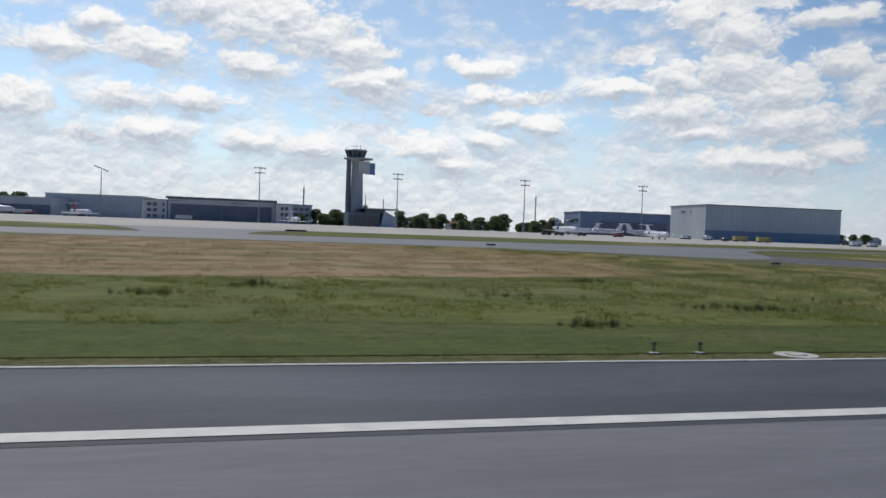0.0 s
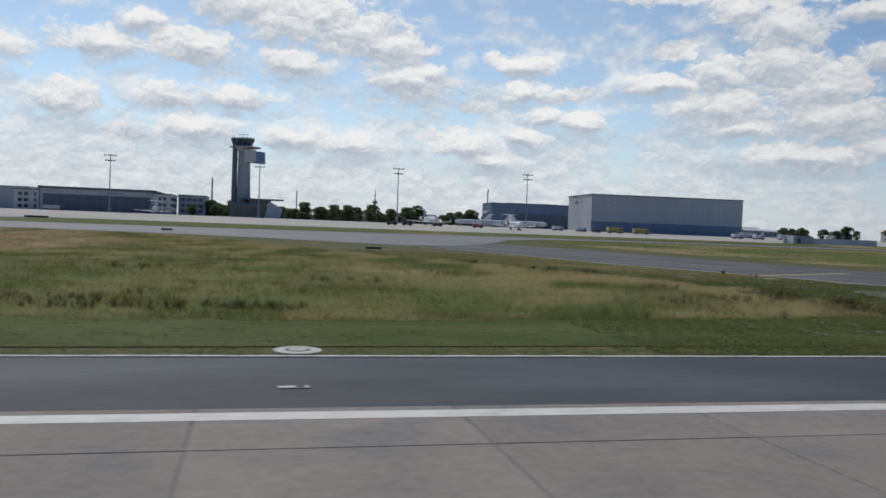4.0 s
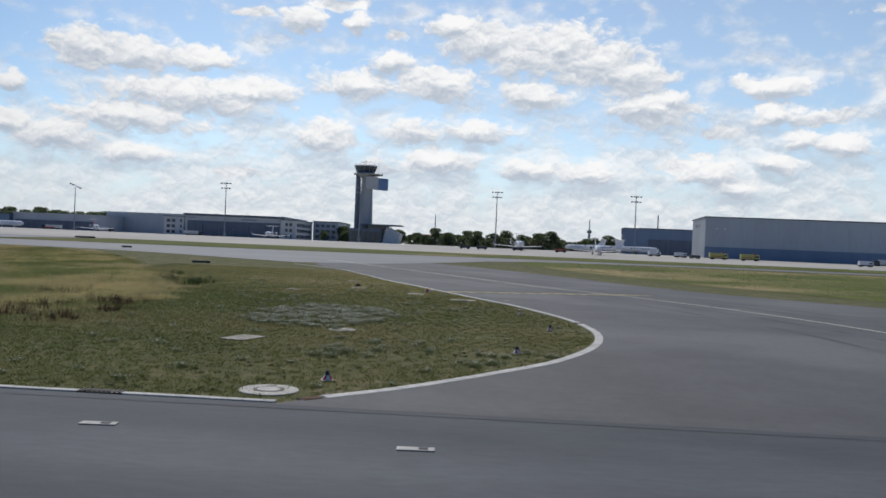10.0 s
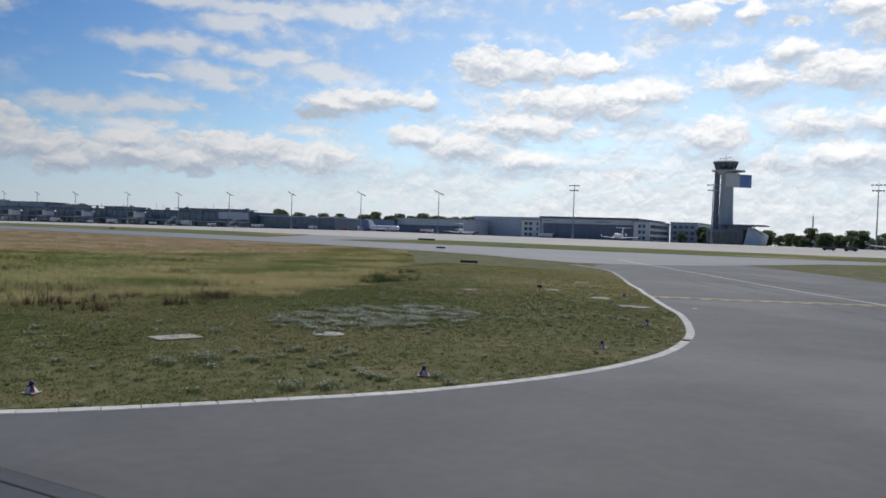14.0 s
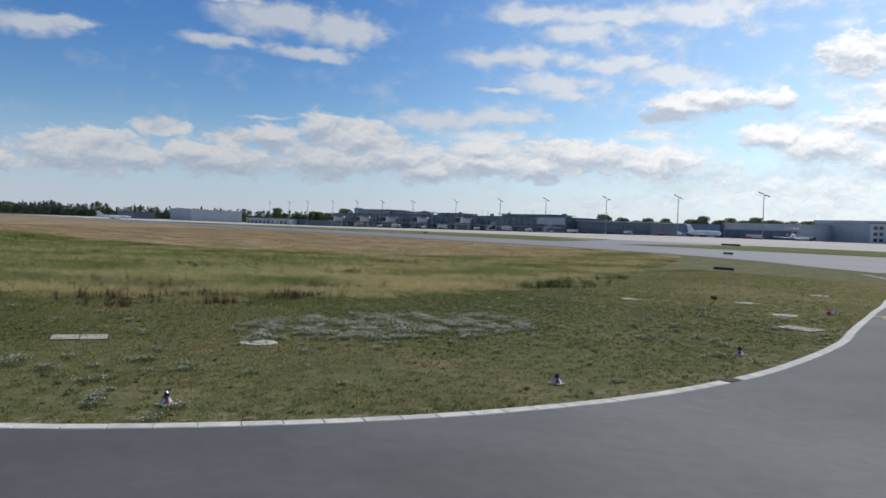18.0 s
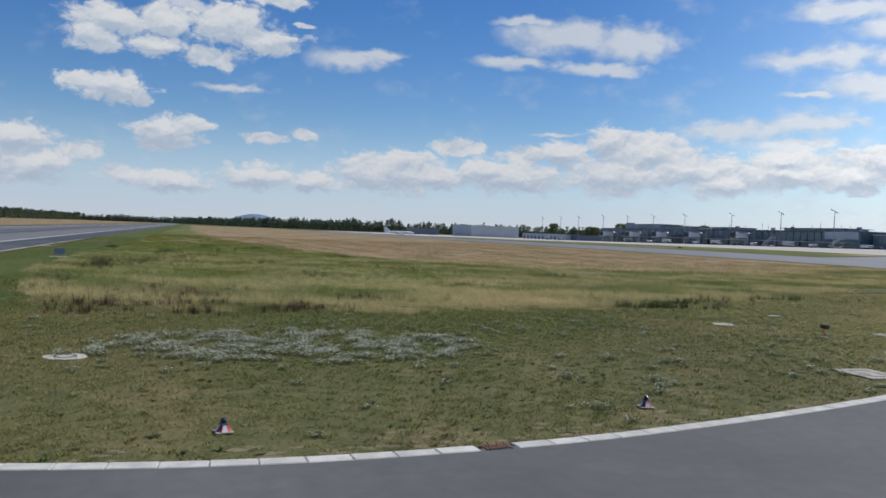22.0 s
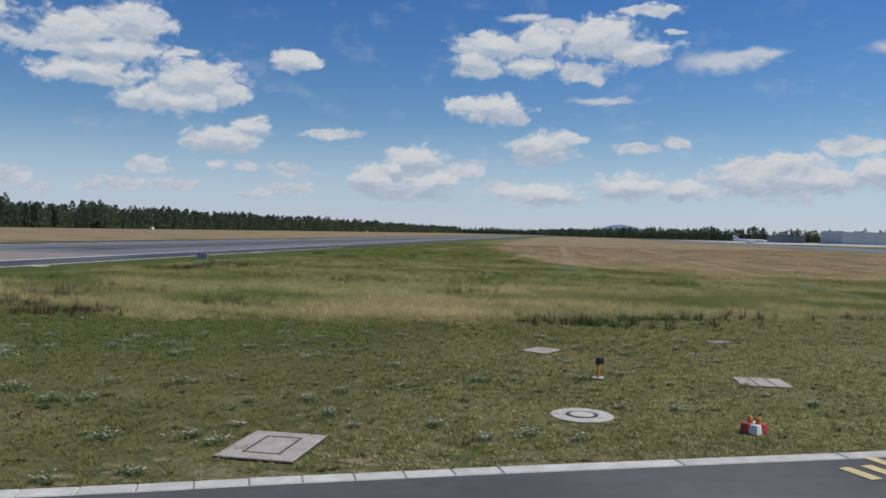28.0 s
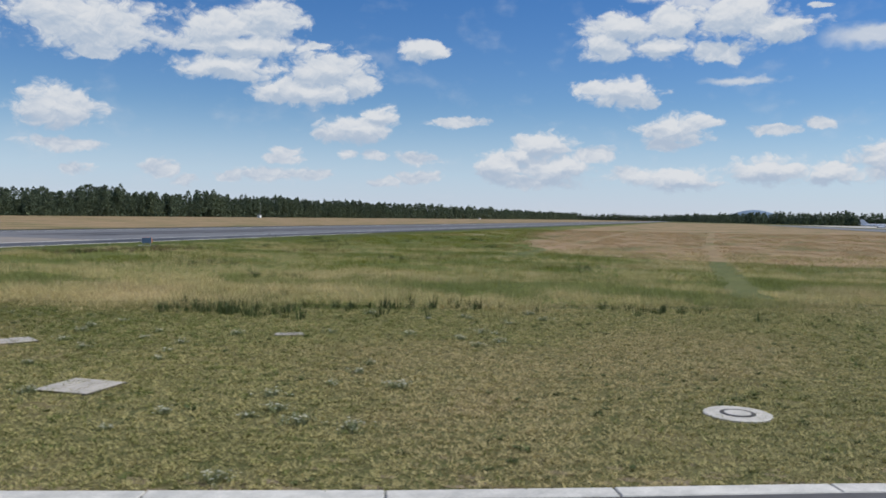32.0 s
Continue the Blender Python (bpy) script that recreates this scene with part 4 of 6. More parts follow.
def boarding_stair(x, y, rz):
    t = thing("boarding_stair", x, y, land(x, y) + 0.03, rz)
    bm = bmesh.new()
    for k in range(16):
        box(bm, k * 0.55, 0, 0.5 + k * 0.3, 0.56, 1.8, 0.12)
    part("steps", bm, M_STEEL, t)
    for s in (-1, 1):
        bm = bmesh.new()
        tube(bm, (0, s * 0.95, 1.3), (8.4, s * 0.95, 5.9), 0.2, 0.2, 6)
        part("rail", bm, M_RENDER, t)
    boxed("platform", (9.6, 0, 4.9, 2.4, 2.0, 0.2), M_STEEL, t)
    boxed("chassis", (4.0, 0, 0.45, 7.5, 1.9, 0.5), M_CARWHITE, t, soft=0.1)
    for a in (1.2, 6.8):
        for s in (-1, 1):
            bm = bmesh.new()
            tube(bm, (a, s * 0.8, 0.42), (a, s * 1.05, 0.42), 0.42, 0.42, 10)
            part("wheel", bm, M_RUBBER, t)
    boxed("prop", (9.6, 0, 0.6, 0.3, 0.3, 4.3), M_STEEL, t)
    tagged(t, "white mobile boarding stair on wheels", "boarding stair")


boarding_stair(-235, 352, 0)
boarding_stair(-186, 356, 0)

# light grey hall far to the west
far_hall = shed("hangar", -905, 369, 62, 70, 14.5, 6, M_CLAD, "light grey sheet-clad hall far along the apron", None, 0, M_CLAD, seam=5.0)
boxed("gable", (31, 0.2, 14.5, 58, 0.4, 1.2), M_CLAD, far_hall)
far_hall2 = shed("hangar", -1010, 330, 60, 30, 9, 4, M_CLADDARK, "low dark hall beside the woods", None, 0, M_CLADDARK, seam=0)
low_row = shed("freight_shed", -800, 430, 120, 20, 7, 0, M_RENDER, "low row of pale sheds", None, 0, M_ROOF, seam=6.0)
for k in range(10):
    boxed("loading_door", (7 + k * 11.5, -0.3, 0.2, 5, 0.3, 4.0), M_CLADDARK, low_row)
low_row2 = shed("freight_shed", -690, 440, 130, 20, 6, 0, M_CLADDARK, "low dark sheds beside the terminal", None, 0, M_ROOF, seam=6.0)

# ---------------------------------------------------------------- control tower
tower = thing("control_tower", 82.0, 455.0, land(82, 455), 0)
bm = bmesh.new()
lathe(bm, [(4.4, 0), (4.2, 6), (3.7, 18), (3.4, 30), (3.3, 40.5)], 14, (1.2, 0, 0))
part("shaft", bm, M_TOWER, tower, "tapering grey concrete shaft")
bm = bmesh.new()
lathe(bm, [(1.5, 0), (1.45, 40.5)], 10, (-4.0, -0.6, 0))
part("lift_shaft", bm, M_CLADDARK, tower, "slim dark lift shaft")
for k in range(9):
    boxed("link", (-2.7, -0.4, 3.6 + k * 4.1, 1.6, 1.2, 0.4), M_STEEL, tower)
bm = bmesh.new()
lathe(bm, [(8.6, 0), (8.8, 0.25), (8.6, 0.5)], 20, (1.6, 0, 39.6))
part("gallery", bm, M_TOWER, tower, "round overhanging gallery")
bm = bmesh.new()
lathe(bm, [(3.4, 0), (5.4, 2.0)], 16, (0.4, 0, 37.8))
part("corbel", bm, M_TOWER, tower)
for k in range(20):
    a0 = k * math.pi / 10
    bm = bmesh.new()
    tube(bm, (1.6 + 8.4 * math.cos(a0), 8.4 * math.sin(a0), 40.1), (1.6 + 8.4 * math.cos(a0), 8.4 * math.sin(a0), 41.1), 0.05, 0.05, 5)
    part("rail_post", bm, M_STEEL, tower)
cab = None
bm = bmesh.new()
lathe(bm, [(5.3, 0), (5.3, 1.0)], 12, (0, 0, 40.1))
cab = part("cab", bm, M_CLADDARK, tower, "glazed tower cab leaning outwards")
for k in range(12):
    a0, a1 = k * math.pi / 6, (k + 1) * math.pi / 6
    bm = bmesh.new()
    q = []
    for r, h in ((5.3, 41.1), (6.5, 44.4)):
        for t in (a0, a1):
            q.append(bm.verts.new((r * math.cos(t), r * math.sin(t), h)))
    for r, h in ((5.15, 41.1), (6.35, 44.4)):
        for t in (a0, a1):
            q.append(bm.verts.new((r * math.cos(t), r * math.sin(t), h)))
    for f in ((0, 1, 3, 2), (5, 4, 6, 7), (0, 2, 6, 4), (1, 5, 7, 3), (2, 3, 7, 6), (0, 4, 5, 1)):
        bm.faces.new([q[i] for i in f])
    part("pane", bm, M_GLASS, cab)
    bm = bmesh.new()
    tube(bm, (5.3 * math.cos(a0), 5.3 * math.sin(a0), 41.1), (6.5 * math.cos(a0), 6.5 * math.sin(a0), 44.4), 0.14, 0.14, 6)
    part("mullion", bm, M_STEEL, cab)
bm = bmesh.new()
lathe(bm, [(6.7, 0), (6.9, 0.3), (6.5, 0.7), (2.0, 1.1)], 20, (0, 0, 44.4))
part("cab_roof", bm, M_CLAD, tower)
for k in range(10):
    a0 = k * math.pi / 5
    bm = bmesh.new()
    tube(bm, (5.8 * math.cos(a0), 5.8 * math.sin(a0), 45.0), (5.8 * math.cos(a0), 5.8 * math.sin(a0), 46.3), 0.06, 0.06, 5)
    part("roof_rail_post", bm, M_STEEL, tower)
bm = bmesh.new()
tube(bm, (0, 0, 45.3), (0, 0, 48.2), 0.16, 0.1, 6)
tube(bm, (-3.2, 0, 47.0), (3.2, 0, 47.4), 0.1, 0.1, 6)
tube(bm, (-1.5, 1.0, 45.3), (-1.5, 1.0, 47.6), 0.06, 0.06, 5)
tube(bm, (2.4, -1.0, 45.3), (2.4, -1.0, 47.9), 0.06, 0.06, 5)
part("antenna", bm, M_STEEL, tower)
boxed("panel_box", (4.4, -1.5, 31.6, 6.4, 7.0, 6.8), M_RENDER, tower, "white box below the gallery")
boxed("display_panel", (8.9, 2.6, 31.2, 9.6, 0.5, 7.0), M_PANEL, tower, "large blue display panel", rz=38)
# foot building
boxed("base", (3.6, -6.0, -0.5, 18.5, 16, 8.6), M_CLADDARK, tower, "dark glazed base building")
for k in range(6):
    boxed("base_window", (-3.6 + k * 2.9, -14.1, 1.0, 2.5, 0.3, 5.4), M_GLASS, tower)
bm = bmesh.new()
vs = [(13, -14, -0.4), (21.5, -14, -0.4), (23, -14, 5.6), (15.5, -14, 9.6), (13, 4, -0.4), (21.5, 4, -0.4), (23, 4, 5.6), (15.5, 4, 9.6)]
vs = [bm.verts.new(v) for v in vs]
for f in ((0, 1, 2, 3), (7, 6, 5, 4), (0, 4, 5, 1), (1, 5, 6, 2), (2, 6, 7, 3), (3, 7, 4, 0)):
    bm.faces.new([vs[i] for i in f])
part("slanted_wing", bm, M_RENDER, tower, "white wing with slanted walls")
boxed("canopy", (11.5, -6, 10.2, 24, 18, 0.6), M_CLADDARK, tower, "flat overhanging roof")
boxed("upper_room", (10.5, -5, 8.1, 12, 12, 2.1), M_GLASS, tower)
tagged(tower, "tall grey control tower with glazed cab and blue panel", "control tower")


# ---------------------------------------------------------------- floodlight masts
def flood_mast(x, y, top):
    z = land(x, y)
    t = thing("floodlight_mast", x, y, z)
    h = top - z
    bm = bmesh.new()
    tube(bm, (0, 0, 0), (0, 0, h), 0.34, 0.16, 10)
    part("pole", bm, M_STEEL, t)
    boxed("foot_box", (0, 0, 0, 1.0, 1.0, 2.2), M_STEEL, t, "grey switch box at the foot", soft=0.05)
    for zz, wd in ((h - 0.2, 2.6), (h - 2.6, 2.2)):
        boxed("crossbar", (0, 0, zz - 0.2, 2 * wd, 0.2, 0.2), M_STEEL, t)
        for k in range(4):
            fx = (k - 1.5) * wd / 1.7
            head = boxed("floodlight", (fx, -0.35, zz - 0.45, 0.85, 0.5, 0.6), M_BLACK, t, soft=0.08)
            boxed("lens", (fx, -0.62, zz - 0.38, 0.7, 0.06, 0.44), M_FLOOD, head)
    bm = bmesh.new()
    tube(bm, (0, 0, h), (0, 0, h + 1.3), 0.05, 0.03, 5)
    part("lightning_rod", bm, M_STEEL, t)
    tagged(t, "tall steel floodlight mast with two tiers of lamps", "floodlight mast", "floodlight masts along the apron")
    return t


for x, y, top in ((23, 383, 32.6), (91.3, 381, 33), (158.8, 377.2, 33), (224.6, 371.5, 33)):
    flood_mast(x, y, top)


def arm_mast(x, y, top):
    z = land(x, y)
    t = thing("apron_mast", x, y, z)
    h = top - z
    bm = bmesh.new()
    tube(bm, (0, 0, 0), (0, 0, h), 0.3, 0.15, 10)
    part("pole", bm, M_STEEL, t)
    bm = bmesh.new()
    box(bm, 0, 0, 0, 6.4, 0.5, 0.28)
    bmesh.ops.rotate(bm, verts=bm.verts[:], matrix=Matrix.Rotation(radians(22), 3, "Y"))
    bmesh.ops.translate(bm, verts=bm.verts[:], vec=(0, 0, h))
    part("lamp_arm", bm, M_STEEL, t, "slanting lamp arm")
    for k in (-2.4, -1.2, 1.2, 2.4):
        boxed("floodlight", (k, 0, h - 0.42 * k - 0.25, 0.8, 0.7, 0.3), M_BLACK, t, soft=0.05)
    boxed("foot_box", (0, 0, 0, 0.9, 0.9, 1.8), M_STEEL, t, soft=0.05)
    tagged(t, "steel apron mast with a slanting lamp arm", "floodlight mast", "slanted masts by the terminal")


for x, y, top in ((-47, 368.3, 27.2), (-105.7, 380, 27), (-151.6, 373.4, 26.2), (-199.9, 371, 25.6), (-250, 376, 25.5), (-302, 378, 25.2),
                  (-358, 378, 25), (-404, 379, 25), (-447, 380, 25), (-490, 380, 25), (-540, 380, 25), (-580, 380, 25), (-625, 380, 25)):
    arm_mast(x, y, top)

# ---------------------------------------------------------------- pavement details near the path
slab_sheet("runway_crossing", [(139.2, -0.25), (420, -0.25)], [(139.2, -54.0), (420, -54.0)], M_ASPHALT, 0.016, "dark fresh asphalt at the taxiway turn-off", "runway", 30, 6)
slab_sheet("asphalt_patch", [(133.0, -1.0), (135.4, -1.0)], [(133.0, -5.6), (135.4, -5.6)], M_TYRE, 0.022, "repaired asphalt patch", "patch", 4, 2)
line_strip("asphalt_seam", [(140, -0.75), (151, -0.75), (210, -0.75)], 0.05, M_JOINT, 0.03, "tarred seam in the asphalt", "seam")
def beside(pts, off):
    """A line at an even distance from another."""
    out = []
    for i, (x, y) in enumerate(pts):
        (x0, y0), (x1, y1) = pts[max(i - 1, 0)], pts[min(i + 1, len(pts) - 1)]
        d = math.hypot(x1 - x0, y1 - y0)
        out.append((x - (y1 - y0) / d * off, y + (x1 - x0) / d * off))
    return out


for off, wd in ((3.6, 0.9), (-3.8, 1.0), (7.5, 0.7), (-8.0, 0.6)):
    line_strip("tyre_track", beside(CENTRE, off), wd, M_TYRE, 0.026, "dark rubbed tyre track on the taxiway", "tyre track")
line_strip("asphalt_seam", [(158.5, 53.0), (161.0, 50.5), (168.0, 46.0)], 0.035, M_JOINT, 0.03, "tarred seam in the asphalt", "seam")
line_strip("asphalt_seam", [(0, -18.5), (30, -18.5), (53, -18.5)], 0.1, M_JOINT, 0.02, "tarred seam in the asphalt", "seam")


def flush_light(x, y, rz):
    t = thing("pavement_light", x, y, 0.02, rz)
    boxed("plate", (0, 0, 0, 0.9, 0.32, 0.03), M_COVER, t, soft=0.01)
    boxed("lens_slot", (0.18, 0, 0.03, 0.22, 0.16, 0.02), M_BLACK, t)
    tagged(t, "pale flush light plate set in dark asphalt", "runway light", "flush lights in the shoulder")


for x, y in ((23.9, -5.7), (89.0, -5.3), (146.6, -3.8), (154.6, -4.6)):
    flush_light(x, y, 4)


def ring_cover(name, x, y, r, label, z=0.0):
    t = thing(name, x, y, z - 0.025)
    bm = bmesh.new()
    lathe(bm, [(r, 0), (r, 0.035), (r - 0.03, 0.05), (0.45 * r + 0.07, 0.05)], 28)
    part("collar", bm, M_COVER, t, "pale concrete collar")
    bm = bmesh.new()
    lathe(bm, [(0.45 * r + 0.06, 0.04), (0.45 * r + 0.06, 0.056), (0.45 * r - 0.03, 0.056)], 24)
    part("rim", bm, M_IRON, t)
    bm = bmesh.new()
    lathe(bm, [(0.45 * r - 0.05, 0.045), (0.45 * r - 0.06, 0.066), (0.1, 0.062)], 24)
    part("lid", bm, M_COVER, t)
    tagged(t, label, "manhole", "round manhole covers in the grass")
    return t


for x, y, r in ((24.4, 1.6, 0.9), (89.5, 1.75, 0.9), (149.3, 2.1, 0.95), (148.2, 21.4, 0.75), (148.95, 58.55, 0.85), (138.9, 81.4, 0.82)):
    ring_cover("manhole", x, y, r, "round pale concrete manhole cover lying in mown grass")
mh = thing("manhole", 157.9, 54.3, 0.02)
bm = bmesh.new()
lathe(bm, [(0.36, 0), (0.36, 0.012), (0.26, 0.016)], 24)
part("rim", bm, M_IRON, mh)
bm = bmesh.new()
lathe(bm, [(0.24, 0), (0.24, 0.02), (0.1, 0.022)], 24)
part("lid", bm, M_COVER, mh)
tagged(mh, "manhole with pale lid and dark rim in the taxiway", "manhole")


def slab_cover(x, y, sx, sy, rz, plates, label):
    """A flat chamber cover of one or several concrete plates."""
    t = thing("chamber_cover", x, y, 0.0, rz)
    wd = sx / plates
    for k in range(plates):
        boxed("plate", (-sx / 2 + (k + 0.5) * wd, 0, -0.03, wd - 0.045, sy, 0.06), M_SLAB, t, soft=0.012)
    boxed("frame", (0, 0, -0.05, sx + 0.04, sy + 0.04, 0.065), M_IRON, t)
    if plates == 1:
        for a, b, c, d in ((0, 0.23, 0.6, 0.03), (0, -0.23, 0.6, 0.03), (0.3, 0, 0.03, 0.46), (-0.3, 0, 0.03, 0.46)):
            boxed("lid_joint", (a * sx, b * sy, 0.03, c * sx if c > 0.1 else 0.05, d * sy if d > 0.1 else 0.05, 0.008), M_IRON, t)
    tagged(t, label, "chamber cover", "concrete chamber covers in the grass")


slab_cover(144.4, 15.5, 2.1, 1.3, 74, 2, "pale concrete chamber cover half hidden by grass")
slab_cover(153.9, 51.7, 2.3, 1.75, 178, 1, "square concrete chamber cover with an inner lid")
slab_cover(136.9, 57.1, 1.5, 1.2, 150, 2, "small pale concrete chamber cover")
slab_cover(142.2, 64.7, 1.65, 1.6, 92, 3, "concrete chamber cover of three plates")
slab_cover(131.4, 65.2, 1.1, 0.6, 120, 1, "small concrete cover in mown grass")


def edge_marker(x, y, rz):
    """A taxiway edge light on its red and white base."""
    t = thing("taxiway_edge_light", x, y, 0.0, rz)
    boxed("base_plate", (0, 0, 0, 0.46, 0.46, 0.04), M_SLAB, t, soft=0.01)
    for k in range(8):
        bm = bmesh.new()
        a0 = k * math.pi / 4
        q = []
        for r, h in ((0.19, 0.04), (0.09, 0.27)):
            for d in (-math.pi / 8, math.pi / 8):
                q.append(bm.verts.new((r * 1.08 * math.cos(a0 + d), r * 1.08 * math.sin(a0 + d), h)))
        for r, h in ((0.16, 0.04), (0.06, 0.27)):
            for d in (-math.pi / 8, math.pi / 8):
                q.append(bm.verts.new((r * 1.08 * math.cos(a0 + d), r * 1.08 * math.sin(a0 + d), h)))
        for f in ((0, 1, 3, 2), (5, 4, 6, 7), (0, 2, 6, 4), (1, 5, 7, 3), (2, 3, 7, 6), (0, 4, 5, 1)):
            bm.faces.new([q[i] for i in f])
        part("side", bm, M_RED if k % 2 else M_PLWHITE, t, "red side" if k % 2 else "white side")
    boxed("collar", (0, 0, 0.26, 0.2, 0.2, 0.05), M_BLACK, t, soft=0.015)
    bm = bmesh.new()
    lathe(bm, [(0.075, 0.31), (0.08, 0.38), (0.065, 0.45), (0.02, 0.49)], 12)
    part("lens", bm, M_BLUE, t, "dark blue lamp glass")
    tagged(t, "blue taxiway edge light on a red and white base", "edge light", "taxiway edge lights along the kerb")
    t.scale = (0.95, 0.95, 0.7)


for x, y, rz in ((150.7, 4.5, 20), (157.6, 14.6, 30), (160.0, 26.5, 10), (158.6, 38.8, -10)):
    edge_marker(x, y, rz)

# red and white lamp box
boxt = thing("warning_light_box", 149.8, 62.8, 0.0, 45)
boxt.scale = (0.85, 0.85, 0.85)
for i in range(2):
    for j in range(2):
        bm = bmesh.new()
        box(bm, -0.15 + i * 0.3, -0.15 + j * 0.3, 0, 0.29, 0.29, 0.28, taper=0.8)
        bevel(bm, 0.012)
        part("block", bm, M_PLWHITE if (i + j) % 2 else M_RED, boxt, "white block" if (i + j) % 2 else "red block")
for s in (-1, 1):
    bm = bmesh.new()
    lathe(bm, [(0.09, 0.27), (0.085, 0.36), (0.055, 0.46), (0.02, 0.49)], 12, (s * 0.14, 0.0, 0))
    part("lamp", bm, M_ORANGE, boxt, "orange lamp")
tagged(boxt, "red and white chequered box with two orange lamps", "warning light")

# guard light on an orange post
gl = thing("guard_light", 143.0, 59.2, 0.0, 88)
gl.scale = (0.78, 0.78, 0.78)
boxed("footing", (0, 0, 0, 0.5, 0.5, 0.06), M_COVER, gl, soft=0.01)
bm = bmesh.new()
tube(bm, (0, 0, 0.05), (0, 0, 0.62), 0.07, 0.05, 10)
part("post", bm, M_ORANGE, gl, "orange post")
boxed("bracket", (0, 0, 0.6, 0.16, 0.3, 0.08), M_ORANGE, gl)
for s in (-1, 1):
    h = boxed("lamp_head", (0, s * 0.15, 0.64, 0.26, 0.27, 0.3), M_BLACK, gl, soft=0.04)
    bm = bmesh.new()
    tube(bm, (0.12, s * 0.15, 0.79), (0.22, s * 0.15, 0.79), 0.11, 0.13, 12)
    part("hood", bm, M_BLACK, h)
    bm = bmesh.new()
    tube(bm, (0.2, s * 0.15, 0.79), (0.225, s * 0.15, 0.79), 0.09, 0.08, 12)
    part("lamp_glass", bm, M_ORANGE, h, "amber lamp glass")
tagged(gl, "black twin-headed guard lamp on a short orange post", "guard light")


def short_post(x, y, h, label):
    t = thing("marker_post", x, y, 0.0)
    bm = bmesh.new()
    lathe(bm, [(0.26, 0), (0.26, 0.04), (0.08, 0.06)], 14)
    part("foot", bm, M_COVER, t)
    bm = bmesh.new()
    tube(bm, (0, 0, 0.04), (0, 0, h), 0.06, 0.06, 10)
    part("stem", bm, M_IRON, t)
    bm = bmesh.new()
    lathe(bm, [(0.1, h - 0.02), (0.13, h + 0.1), (0.08, h + 0.16)], 12)
    part("cap", bm, M_BLACK, t)
    t.scale = (0.8, 0.8, 0.8)
    tagged(t, label, "marker post", "marker posts by the runway edge")


short_post(18.0, 2.4, 0.45, "short dark marker post by the runway shoulder")
short_post(20.2, 2.4, 0.45, "short dark marker post by the runway shoulder")
tp = thing("marker_post", 128.4, 2.9, 0.0)
bm = bmesh.new()
lathe(bm, [(0.28, 0), (0.28, 0.04), (0.08, 0.06)], 14)
part("foot", bm, M_COVER, tp)
bm = bmesh.new()
tube(bm, (0, 0, 0.04), (0, 0, 0.6), 0.06, 0.06, 10)
part("stem", bm, M_IRON, tp)
boxed("crosshead", (0, 0, 0.56, 0.5, 0.2, 0.16), M_BLACK, tp, soft=0.03)
tagged(tp, "small dark marker with a cross head in mown grass", "marker post")

# orange guidance sign beside the runway
sg = thing("guidance_sign", 66.4, 9.6, 0.0, -77)
boxed("footing", (0, 0, 0, 2.2, 0.8, 0.06), M_COVER, sg, soft=0.01)
for s in (-0.45, 0.45):
    bm = bmesh.new()
    tube(bm, (s, 0, 0.05), (s, 0, 0.4), 0.04, 0.04, 8)
    part("leg", bm, M_STEEL, sg)
boxed("board", (0, 0, 0.35, 1.3, 0.18, 0.75), M_ORANGE, sg, "orange-yellow sign face", soft=0.02)
boxed("back_plate", (0, 0.11, 0.36, 1.28, 0.05, 0.73), M_CLADBLUE, sg, "blue-grey sign back")
boxed("symbol_bar", (-0.2, -0.1, 0.55, 0.16, 0.03, 0.42), M_BLACK, sg)
boxed("symbol_bar", (0.15, -0.1, 0.55, 0.3, 0.03, 0.14), M_BLACK, sg)
tagged(sg, "orange guidance sign with dark symbols on a pale footing", "airfield sign")


def low_board(x, y, wd, h, rz, label):
    t = thing("guidance_sign", x, y, land(x, y), rz)
    boxed("board", (0, 0, 0.22, wd, 0.35, h * 0.65), M_BLACK, t, soft=0.03)
    for k in range(5):
        boxed("leg", ((k - 2) * wd / 4.6, 0, 0, 0.1, 0.1, 0.3), M_STEEL, t)
    tagged(t, label, "airfield sign")


low_board(108.3, 111.0, 2.9, 0.55, 20, "low dark guidance sign seen from behind in the grass")
low_board(26.3, 234.3, 6.6, 0.8, 0, "long dark guidance sign on the grass strip")
low_board(69.0, 170.0, 2.4, 0.6, 0, "low dark guidance sign beside the taxiway")
low_board(-110.0, 214.0, 3.0, 0.6, 0, "low dark guidance sign on the grass strip")
low_board(218.2, 88.9, 1.3, 0.8, 40, "small blue-grey guidance sign beside the taxiway")

# holding position marking: two solid and two broken yellow lines
HD = Vector((0.88, 0.475, 0)).normalized()
HN = Vector((-HD.y, HD.x, 0))
for k in range(4):
    o = Vector((152.82, 64.02, 0)) + HN * 0.61 * k
    dashes = [(-0.62, 27.0)] if k > 1 else [(-0.05 + 1.8 * j, 0.82 + 1.8 * j) for j in range(14)]
    for a0, a1 in dashes:
        n = HN * 0.15
        p, q = o + HD * a0, o + HD * a1
        vs = [(c.x, c.y, land(c.x, c.y) + 0.036) for c in (p - n, q - n, q + n, p + n)]
        tagged(sheet("hold_line", vs, [(0, 1, 2, 3)], M_YELLOW), "yellow painted holding position line", "marking", kind="structure")

